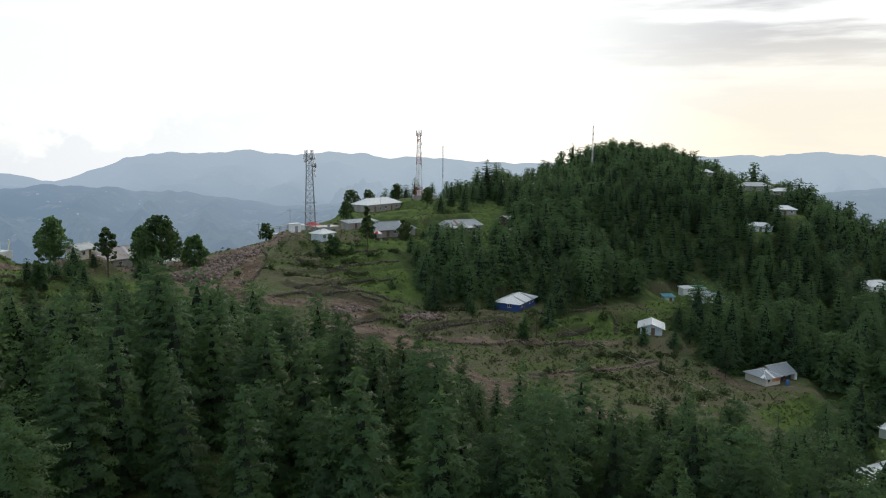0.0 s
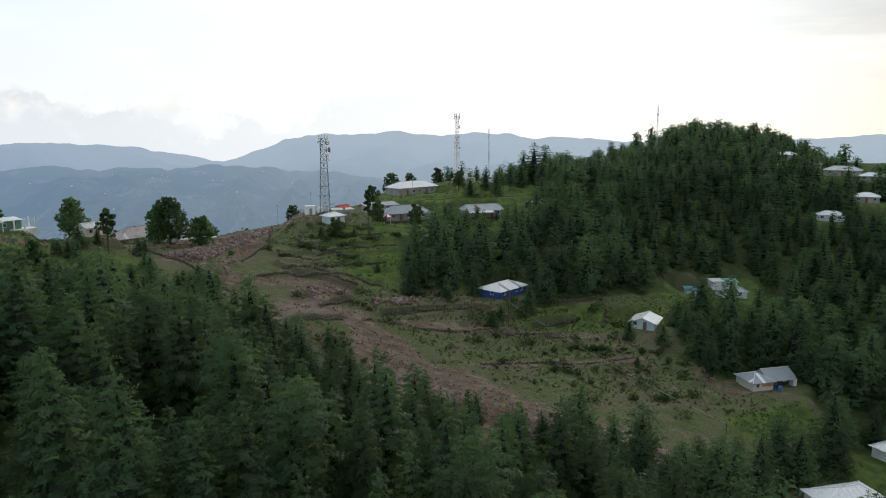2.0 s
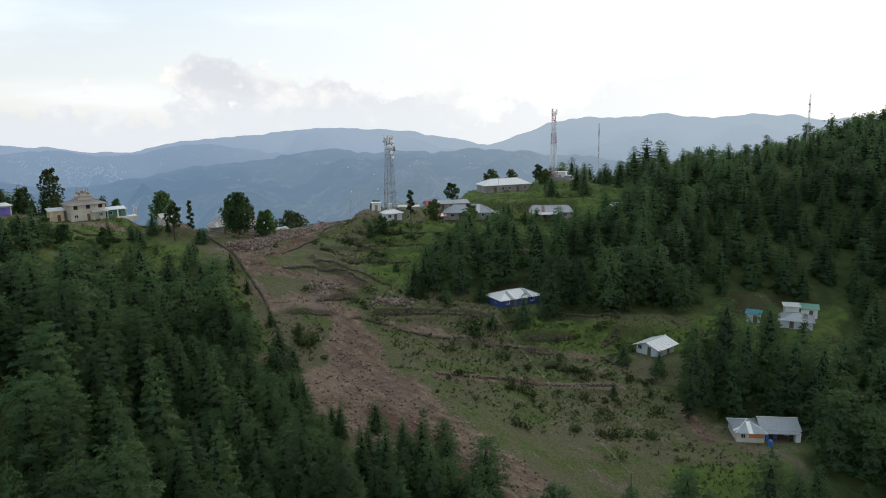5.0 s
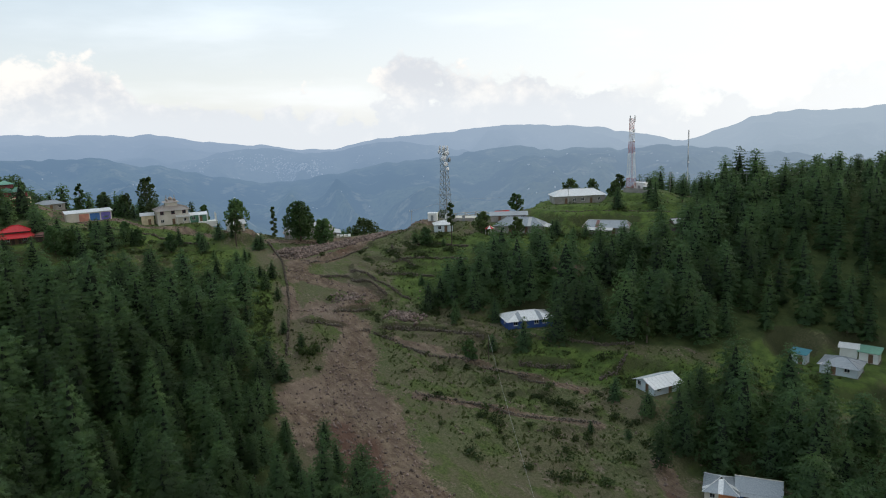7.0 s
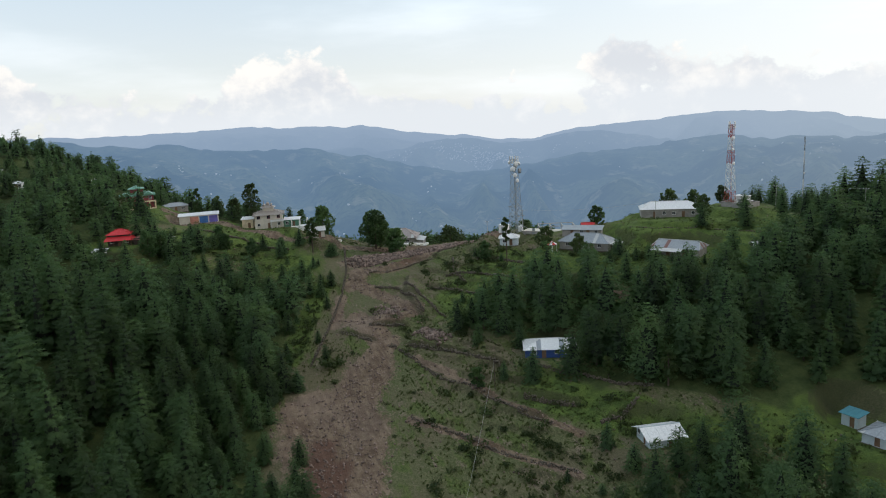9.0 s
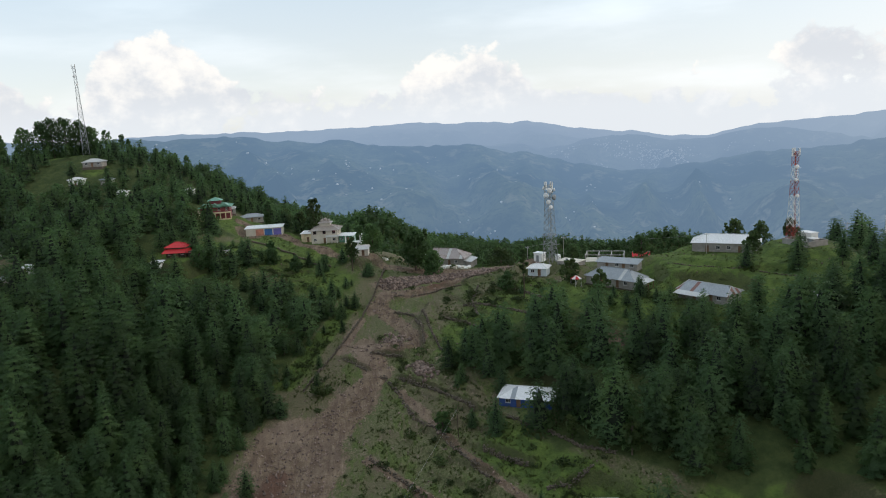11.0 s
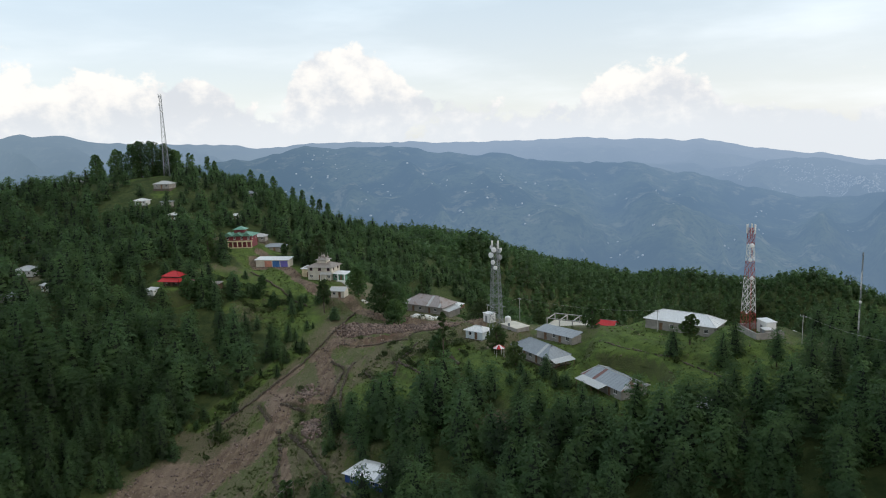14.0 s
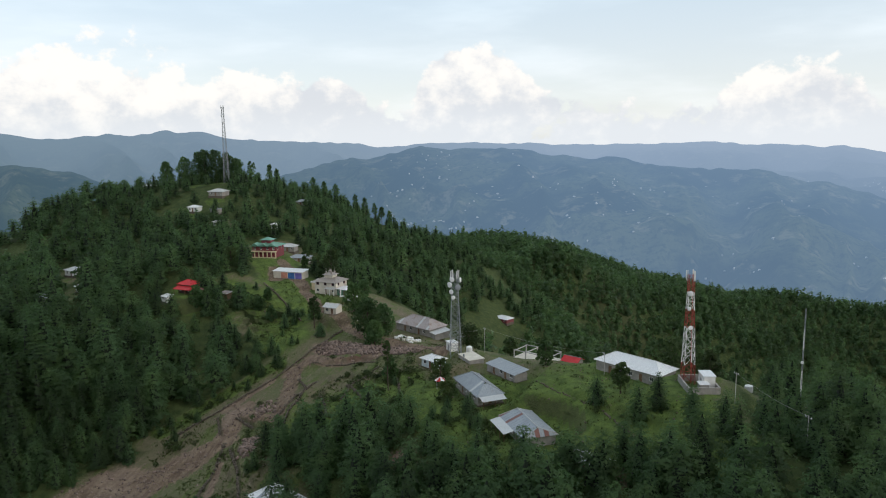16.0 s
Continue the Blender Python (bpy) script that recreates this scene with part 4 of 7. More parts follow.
def walls_with_holes(parent, L, W, h, mat, holes, base=1.2):
    """Four walls 0.25 m thick; holes: (side, along, width, sill, top)."""
    t = 0.25
    sides = {"front": ((-L / 2, -W / 2), (1, 0), L), "back": ((L / 2, W / 2), (-1, 0), L), "right": ((L / 2, -W / 2 + t), (0, 1), W - 2 * t), "left": ((-L / 2, W / 2 - t), (0, -1), W - 2 * t)}
    for side, (o, d, length) in sides.items():
        bm = bmesh.new()
        inward = (-d[1], d[0])

        cuts = [(length / 2 + a - w / 2, length / 2 + a + w / 2, s, e) for sd, a, w, s, e in holes if sd == side]
        us = sorted({0.0, length, *(c[0] for c in cuts), *(c[1] for c in cuts)})
        zs = sorted({-base, h, *(c[2] for c in cuts), *(c[3] for c in cuts)})
        corners = {}

        def corner(i, j, k):
            if (i, j, k) not in corners:
                corners[i, j, k] = bm.verts.new((o[0] + d[0] * us[i] + inward[0] * k * t, o[1] + d[1] * us[i] + inward[1] * k * t, zs[j]))
            return corners[i, j, k]

        def solid(i, j):
            if not (0 <= i < len(us) - 1 and 0 <= j < len(zs) - 1):
                return False
            u, z = (us[i] + us[i + 1]) / 2, (zs[j] + zs[j + 1]) / 2
            return not any(c[0] < u < c[1] and c[2] < z < c[3] for c in cuts)

        for i in range(len(us) - 1):
            for j in range(len(zs) - 1):
                if not solid(i, j):
                    continue
                bm.faces.new([corner(i, j, 0), corner(i + 1, j, 0), corner(i + 1, j + 1, 0), corner(i, j + 1, 0)])
                bm.faces.new([corner(i, j, 1), corner(i, j + 1, 1), corner(i + 1, j + 1, 1), corner(i + 1, j, 1)])
                for di, dj, p, q in ((-1, 0, (i, j + 1), (i, j)), (1, 0, (i + 1, j), (i + 1, j + 1)), (0, -1, (i, j), (i + 1, j)), (0, 1, (i + 1, j + 1), (i, j + 1))):
                    if not solid(i + di, j + dj):
                        bm.faces.new([corner(*p, 1), corner(*q, 1), corner(*q, 0), corner(*p, 0)])
        part("wall", bm, mat, parent)


def fill_hole(parent, L, W, side, along, width, sill, top, kind, mat):
    """A door leaf or a window in its opening."""
    turns = {"front": 0, "right": 90, "back": 180, "left": 270}
    far = W / 2 if side in ("front", "back") else L / 2
    m = pose(0, 0, 0, 0, 0, turns[side]) @ pose(along, -far, 0)
    ob = None
    if kind == "door":
        bm = bmesh.new()
        box(bm, -width / 2 + 0.04, width / 2 - 0.04, 0.08, 0.14, sill, top - 0.04)
        for a in (-0.28, 0.28):
            box(bm, a * width - 0.04, a * width + 0.04, 0.05, 0.08, sill + 0.1, top - 0.15)
        ob = part("door", bm, mat, parent)
        bm = bmesh.new()
        box(bm, width * 0.3, width * 0.3 + 0.05, 0.02, 0.08, sill + 0.95, sill + 1.1)
        h = part("handle", bm, STEEL, ob)
    else:
        bm = bmesh.new()
        for a, b, c, d in ((-width / 2, -width / 2 + 0.08, sill, top), (width / 2 - 0.08, width / 2, sill, top), (-width / 2 + 0.08, width / 2 - 0.08, sill, sill + 0.08), (-width / 2 + 0.08, width / 2 - 0.08, top - 0.08, top), (-0.03, 0.03, sill + 0.08, top - 0.08)):
            box(bm, a, b, 0.06, 0.14, c, d)
        ob = part("window", bm, mat, parent)
        bm = bmesh.new()
        box(bm, -width / 2 + 0.08, width / 2 - 0.08, 0.09, 0.105, sill + 0.08, top - 0.08)
        part("pane", bm, GLASS, ob)
        bm = bmesh.new()
        box(bm, -width / 2 - 0.1, width / 2 + 0.1, -0.1, 0.06, sill - 0.08, sill - 0.003)
        part("sill", bm, CONCRETE, ob)
    ob.matrix_local = m
    return ob


def hip_roof(parent, L, W, h, rise, over, mat, ridge_mat=None, hip=1.0, sheet=1.0, odd=None):
    """Sheets of roofing laid from eave to ridge; hip: how far the ends slope in, as a share of half the width; odd: (share, material) for odd sheets."""
    a, b = L / 2 + over, W / 2 + over
    e = h - over * rise / (W / 2) + 0.05
    top = h + rise + 0.05
    c = max(0.0, a - hip * b)
    rnd = random.Random(int(L * 100 + W * 10))

    def sheets(p0, p1, q0, q1):
        """p: eave ends, q: ridge ends."""
        p0, p1, q0, q1 = (Vector(v) for v in (p0, p1, q0, q1))
        n = max(2, int((p1 - p0).length / sheet))
        for i in range(n):
            f, g = i / n, (i + 1) / n
            bm = bmesh.new()
            lift = 0.012 + 0.012 * (i % 2)
            A, B = p0.lerp(p1, f), p0.lerp(p1, g)
            # the sheet runs up the slope until it meets the hips
            def up_to(s):
                k = min(1.0, (s * (p1 - p0).length) / max(1e-3, (q0 - p0).dot((p1 - p0).normalized())) if (q0 - p0).dot((p1 - p0).normalized()) > 1e-3 else 1.0)
                k2 = ((1 - s) * (p1 - p0).length) / max(1e-3, (p1 - q1).dot((p1 - p0).normalized())) if (p1 - q1).dot((p1 - p0).normalized()) > 1e-3 else 1.0
                k = max(0.02, min(1.0, k, k2))
                foot = p0.lerp(p1, s)
                along = (p1 - p0).normalized()
                rise_v = (q0 - p0) - along * (q0 - p0).dot(along)
                return foot + rise_v * k
            C, D = up_to(g), up_to(f)
            corners = [A, B, C, D]
            slab(bm, [v + Vector((0, 0, lift)) for v in corners], 0.05)
            # rib at the seam
            bar(bm, A + Vector((0, 0, lift + 0.02)), D + Vector((0, 0, lift + 0.02)), 0.035)
            use = mat
            if odd and rnd.random() < odd[0]:
                use = odd[1]
            part("roof_sheet", bm, use, parent)

    sheets((-a, -b, e), (a, -b, e), (-c, 0, top), (c, 0, top))
    sheets((a, b, e), (-a, b, e), (c, 0, top), (-c, 0, top))
    if hip > 0:
        sheets((a, -b, e), (a, b, e), (c, 0, top), (c, 0, top))
        sheets((-a, b, e), (-a, -b, e), (-c, 0, top), (-c, 0, top))
    else:
        for s in (-1, 1):
            bm = bmesh.new()
            x = s * (L / 2 - 0.125)
            v = [bm.verts.new(p) for p in ((x - 0.125, -W / 2, h), (x - 0.125, W / 2, h), (x - 0.125, 0, h + rise - 0.05), (x + 0.125, -W / 2, h), (x + 0.125, W / 2, h), (x + 0.125, 0, h + rise - 0.05))]
            for f in ((0, 2, 1), (3, 4, 5), (0, 1, 4, 3), (1, 2, 5, 4), (2, 0, 3, 5)):
                bm.faces.new([v[i] for i in f])
            part("gable", bm, mat if ridge_mat is None else ridge_mat, parent)
    bm = bmesh.new()
    z = top + 0.05
    bar(bm, (-c - 0.1, 0, z), (c + 0.1, 0, z), 0.11, 6)
    if hip > 0:
        for sx, sy in ((1, 1), (1, -1), (-1, 1), (-1, -1)):
            bar(bm, (sx * c, 0, z), (sx * a, sy * b, e + 0.06), 0.09, 5)
    part("ridge_cap", bm, ridge_mat or mat, parent)


def flat_roof(parent, L, W, h, over, mat, tilt=0.0):
    n = max(2, int((L + 2 * over) / 1.1))
    for i in range(n):
        x0, x1 = -L / 2 - over + (L + 2 * over) * i / n, -L / 2 - over + (L + 2 * over) * (i + 1) / n
        bm = bmesh.new()
        k = 0.012 * (i % 2)
        slab(bm, [(x0, -W / 2 - over, h + 0.12 + k), (x1, -W / 2 - over, h + 0.12 + k), (x1, W / 2 + over, h + 0.12 + tilt + k), (x0, W / 2 + over, h + 0.12 + tilt + k)], 0.08)
        bar(bm, (x0, -W / 2 - over, h + 0.15 + k), (x0, W / 2 + over, h + 0.15 + tilt + k), 0.035)
        part("roof_sheet", bm, mat, parent)


def house(label, x, y, turn, L, W, h, wall, roof, holes=(), z=None, category="house", name="house", **kind):
    """holes: (side, along, width, sill, top, 'door' or 'window', material)."""
    ob = new(name)
    ob.matrix_world = pose(x, y, height(x, y) if z is None else z, 0, 0, turn)
    tagged(ob, label, category)
    walls_with_holes(ob, L, W, h, wall, [k[:5] for k in holes])
    for k in holes:
        fill_hole(ob, L, W, *k)
    bm = bmesh.new()
    box(bm, -L / 2 - 0.3, L / 2 + 0.3, -W / 2 - 0.3, W / 2 + 0.3, -1.6, -0.02)
    part("plinth", bm, STONE_WALL, ob)
    style = kind.pop("style", "hip")
    if style == "flat":
        flat_roof(ob, L, W, h, kind.get("over", 0.4), roof, kind.get("tilt", 0.5))
    else:
        hip_roof(ob, L, W, h, kind.get("rise", 1.5), kind.get("over", 0.5), roof, kind.get("ridge"), kind.get("hip", 1.0), 1.0, kind.get("odd"))
    return ob


def openings(L, doors, windows, side="front", door=WOOD, frame_mat=WHITE_WALL):
    out = [(side, a, 1.0, 0.0, 2.05, "door", door) for a in doors]
    return out + [(side, a, 1.1, 0.95, 2.0, "window", frame_mat) for a in windows]


# ---- houses on the lower slope ----
house("blue-walled house with a pale tin hip roof on the terrace", 15.2, 194.8, 64, 11.6, 7.0, 2.2, BLUE_WALL, WHITE_ROOF, openings(10, (-1.5,), (-3.8, 1.5, 3.6)) + openings(6, (), (0.8,), "left"), rise=1.3, ridge=WHITE_ROOF, odd=(0.25, GREY_ROOF))
house("white plastered house with a pale tin gable roof", 52.4, 197.2, 78, 6.6, 5.7, 2.1, PALE_BLUE, WHITE_ROOF, openings(6, (1.0,), (-2.0,)) + openings(6, (0.5,), (-2.0,), "left"), rise=1.05, hip=0.0, ridge=PALE_BLUE, over=0.8)


def low_house():
    turn = 30.0
    c, d = math.cos(radians(turn)), math.sin(radians(turn))
    x, y, z = 79.4, 183.2, height(79.4, 183.2)
    wing = house("grey tin-roofed house wing with white ridge caps, orange wall", x - 3.1 * c + 0.6 * d, y - 3.1 * d - 0.6 * c, turn, 6.2, 7.4, 2.5, PLASTER, GREY_ROOF, openings(6, (), (-1.6,)), z=z, rise=1.6, ridge=WHITE_ROOF, odd=(0.12, WHITE_ROOF))
    bm = bmesh.new()
    box(bm, -0.4, 3.0, -3.76, -3.71, 1.1, 2.35)
    part("wall_panel", bm, ORANGE, wing, "orange-painted upper wall")
    main = house("dark grey tin-roofed house with a deep shaded porch", x + 4.1 * c - 0.9 * d, y + 4.1 * d + 0.9 * c, turn, 7.8, 5.6, 2.6, DARK_WOOD, GREY_ROOF, openings(8, (-1.0,), (1.6,), door=BLUE_PAINT), z=z, rise=1.5, hip=0.0, ridge=PLASTER, over=0.7)
    bm = bmesh.new()
    slab(bm, [(-3.9, -4.6, 2.0), (4.2, -4.6, 2.0), (4.2, -3.2, 2.3), (-3.9, -3.2, 2.3)], 0.06)
    part("porch_roof", bm, GREY_ROOF, main)
    for a in (-1.2, 1.4, 3.9):
        bm = bmesh.new()
        bar(bm, (a, -4.4, -0.3), (a, -4.4, 2.0), 0.08, 6)
        part("porch_post", bm, WOOD, main)
    bm = bmesh.new()
    box(bm, 3.0, 4.1, -4.5, -2.9, 0.0, 1.9)
    part("porch_wall", bm, WHITE_WALL, main)
    bm = bmesh.new()
    box(bm, -9.0, 4.4, -6.6, -3.2, -1.8, -0.06)
    part("porch_floor", bm, STONE_WALL, main, "reddish earth and stone terrace before the porch")
    for ob in (wing, main):
        ob.matrix_world = Matrix.Translation((x - 0.2, y + 0.2, z)) @ Matrix.Scale(0.84, 4) @ Matrix.Translation((-x, -y, -z)) @ ob.matrix_world
    water_tank("blue plastic water drum on the porch terrace", x + 0.6 * c + 4.9 * d, y + 0.6 * d - 4.9 * c, z - 0.06, 0.45, 1.3, BLUE_PAINT)


house("grey tin-roofed house in the lower clearing", 76.0, 228.6, 12, 7.2, 5.8, 2.1, PALE_BLUE, GREY_ROOF, openings(7, (-1.0,), (1.6,)), rise=1.2, odd=(0.06, PALE_ROOF))
house("small teal hut with a teal tin roof", 65.0, 233.0, 8, 3.2, 2.8, 2.3, PALE_BLUE, TEAL_ROOF, openings(3, (0.5,), ()), style="flat", tilt=0.4, category="hut", name="hut")
house("low shed with a white arched tin roof behind the house", 72.4, 240.3, 20, 3.5, 2.8, 2.5, WHITE_WALL, WHITE_ROOF, (), style="flat", tilt=0.3, category="shed", name="shed")
house("annex with a green tin roof behind the grey house", 76.6, 241.0, 12, 3.8, 3.4, 2.3, WHITE_WALL, GREEN_ROOF, openings(4, (0.4,), ()), style="flat", tilt=0.5, category="shed", name="shed")
house("white-roofed house at the foot of the slope", 87.5, 139.5, 30, 11.5, 7.5, 2.8, WHITE_WALL, WHITE_ROOF, openings(10, (0.0,), (-3.0, 3.0)), rise=1.8, ridge=WHITE_ROOF)
house("low annex with a white tin gable roof by the lowest house", 79.8, 133.6, 30, 6.5, 5.0, 2.3, DARK_WOOD, WHITE_ROOF, openings(6, (0.5,), ()), rise=1.0, hip=0.0, ridge=WHITE_WALL, z=-11.6)

# ---- houses on the ridge ----
stone_house = house("long stone house with a grey tin hip roof on the ridge", -24.6, 231.0, 36, 15.0, 6.6, 2.5, BLOCK, GREY_ROOF, openings(14, (-2.5, 2.5), (-5.0, 0.0, 5.0)) + openings(7, (0.0,), (-2.2, 2.2), "right"), rise=2.0, odd=(0.04, PALE_ROOF))
bm = bmesh.new()
slab(bm, [(7.8, -3.2, 2.3), (10.2, -3.2, 1.75), (10.2, 3.2, 1.75), (7.8, 3.2, 2.3)], 0.06)
part("porch_roof", bm, PALE_ROOF, stone_house)
for a in (-2.9, 0.2, 2.9):
    bm = bmesh.new()
    bar(bm, (9.9, a, -1.2), (9.9, a, 1.8), 0.1, 6)
    part("porch_post", bm, WOOD, stone_house)
tin = house("tin-roofed house with one rust-red roof sheet", -2.8, 247.0, 32, 13.0, 7.4, 2.4, BLOCK, GREY_ROOF, openings(12, (-2.0, 2.5), (-4.2, 0.2, 4.6)), rise=1.5, hip=0.3, odd=(0.1, DULL_RED_ROOF), ridge=PALE_ROOF)
bm = bmesh.new()
slab(bm, [(-6.2, -6.6, 1.9), (2.4, -6.6, 1.9), (2.4, -4.2, 2.35), (-6.2, -4.2, 2.35)], 0.06)
part("verandah_roof", bm, PALE_ROOF, tin)
for a in (-5.8, -3.1, -0.4, 2.1):
    bm = bmesh.new()
    bar(bm, (a, -6.4, -1.2), (a, -6.4, 1.92), 0.08, 6)
    part("verandah_post", bm, WOOD, tin)
house("small shed with a pale tin roof among the trees", 13.5, 262.0, 60, 6.4, 4.6, 2.3, DARK_WOOD, PALE_ROOF, openings(5, (0.0,), ()), rise=1.0, hip=0.0, ridge=DARK_WOOD, category="shed", name="shed")
house("long block hall with a bright white tin hip roof", -35.2, 269.6, 57, 18.5, 7.6, 3.0, BLOCK, WHITE_ROOF, openings(17, (-5.0, 4.0), (-2.0, 1.0, 7.0)), rise=1.8, hip=0.9)
house("small grey-blue hut with a pale hip roof near the mast", -42.6, 214.0, 60, 5.6, 4.2, 2.5, PALE_BLUE, WHITE_ROOF, openings(5, (0.6,), (-1.4,)), rise=0.9, z=24.9, category="hut", name="hut")
house("low block building with a grey tin lean-to roof", -35.6, 236.4, 48, 12.0, 4.2, 2.0, BLOCK, GREY_ROOF, openings(12, (-3.0, 2.0), (0.0, 4.5)), style="flat", tilt=0.7)
rusty = house("long hall with a rusty pinkish tin hip roof on the saddle", -97.0, 193.5, 62, 17.0, 8.6, 2.8, BLOCK, RUST_ROOF, openings(15, (-4.0, 3.0), (-1.0, 5.5)), rise=2.6, odd=(0.12, PALE_ROOF))
bm = bmesh.new()
slab(bm, [(8.6, -4.6, 1.9), (11.6, -4.6, 1.5), (11.6, 3.6, 1.5), (8.6, 3.6, 2.2)], 0.07)
part("lean_to_roof", bm, PALE_ROOF, rusty, "pale tin lean-to roof at the hall's end")
bm = bmesh.new()
box(bm, 8.75, 11.2, -4.2, 3.2, -1.0, 1.45)
part("lean_to", bm, BLOCK, rusty)
house("small plastered hut with a pale tin roof beside the track", -88.4, 162.8, 80, 5.0, 4.0, 2.5, PLASTER, PALE_ROOF, openings(5, (0.8,), (-1.2,)), rise=0.9, hip=0.0, ridge=PLASTER, category="hut", name="hut")


def mosque():
    ob = house("two-storey pale plastered mosque with tiered grey-brown roof and finials", -114.5, 150.5, 80, 10.0, 8.0, 5.2, PLASTER, BROWN_ROOF,
               openings(11, (0.0,), (-3.6, 3.6)) + [("front", a, 1.2, 3.6, 4.8, "window", MAROON) for a in (-3.6, 0.0, 3.6)] + [("right", a, 1.2, 3.6, 4.8, "window", MAROON) for a in (-2.0, 2.0)],
               rise=1.6, category="mosque", name="mosque", over=0.8)
    bm = bmesh.new()
    box(bm, -2.0, 2.0, -1.7, 1.7, 6.2, 7.5)
    part("turret", bm, PLASTER, ob)
    bm = bmesh.new()
    top = [bm.verts.new(p) for p in ((-0.5, 0, 8.4), (0.5, 0, 8.4))]
    ring = [bm.verts.new(p) for p in ((-2.7, -2.4, 7.45), (2.7, -2.4, 7.45), (2.7, 2.4, 7.45), (-2.7, 2.4, 7.45))]
    bm.faces.new((ring[0], ring[1], top[1], top[0])), bm.faces.new((ring[1], ring[2], top[1])), bm.faces.new((ring[2], ring[3], top[0], top[1])), bm.faces.new((ring[3], ring[0], top[0])), bm.faces.new(ring[::-1])
    part("turret_roof", bm, BROWN_ROOF, ob)
    for sx, sy in ((-1.3, -1.1), (1.3, -1.1), (1.3, 1.1), (-1.3, 1.1), (0, 0)):
        bm = bmesh.new()
        bmesh.ops.create_uvsphere(bm, u_segments=10, v_segments=7, radius=0.42 if sx else 0.7, matrix=Matrix.Translation((sx, sy, 8.3 if sx else 8.6)))
        bar(bm, (sx, sy, 8.5), (sx, sy, 9.9), 0.07)
        part("finial", bm, BROWN_ROOF, ob)
    bm = bmesh.new()
    slab(bm, [(0.6, -5.9, 2.6), (5.4, -5.9, 2.6), (5.4, -4.0, 3.1), (0.6, -4.0, 3.1)], 0.08)
    part("porch_roof", bm, PALE_ROOF, ob)
    for a in (1.0, 3.0, 5.0):
        bm = bmesh.new()
        bar(bm, (a, -5.7, -0.6), (a, -5.7, 2.62), 0.11, 6)
        part("porch_post", bm, WHITE_WALL, ob)

    house("low shop with a white tin roof and a green-painted front", -110.8, 158.4, 72, 5.4, 3.8, 2.5, SHOP_GREEN, WHITE_ROOF, openings(6, (0.8,), (-1.6,)), style="flat", tilt=0.5, category="shop", name="shop")
    house("cream-walled side building with a white tin roof", -118.5, 143.4, 75, 4.0, 4.6, 3.2, CREAM, WHITE_ROOF, openings(4, (0.6,), ()), style="flat", tilt=0.5)


mosque()


def bare_columns():
    """White concrete columns of an unbuilt wing beside the mosque."""
    ob = new("unfinished_wing")
    ob.matrix_world = pose(-108.5, 160.5, height(-108.5, 160.5), 0, 0, 75)
    tagged(ob, "unfinished wing of white concrete columns on a low slab", "building")
    bm = bmesh.new()
    box(bm, -3.0, 3.4, -2.0, 2.0, -1.2, 0.6)
    part("floor_slab", bm, WHITE_WALL, ob)
    for cx in (-2.6, 0.2, 3.0):
        for cy in (-1.6, 1.6):
            bm = bmesh.new()
            box(bm, cx - 0.17, cx + 0.17, cy - 0.17, cy + 0.17, 0.6, 3.3)
            part("column", bm, WHITE_WALL, ob)


bare_columns()


def shop_row():
    ob = house("row of four small shops with painted shutters and white tin roof", -127.0, 126.5, 86, 14.0, 5.0, 2.9, PLASTER, WHITE_ROOF, (), style="flat", tilt=0.5, category="shops", name="shop_row")
    for i, mat in enumerate((PLASTER, SALMON, BLUE_PAINT, VIOLET)):
        a = -5.1 + 3.4 * i
        bm = bmesh.new()
        box(bm, a - 1.5, a + 1.5, -2.58, -2.503, 0.05, 2.55)
        shutter = part("shutter", bm, mat, ob)
        for k in range(9):
            bm = bmesh.new()
            box(bm, a - 1.5, a + 1.5, -2.61, -2.583, 0.1 + 0.28 * k, 0.22 + 0.28 * k)
            part("slat", bm, mat, shutter)


shop_row()


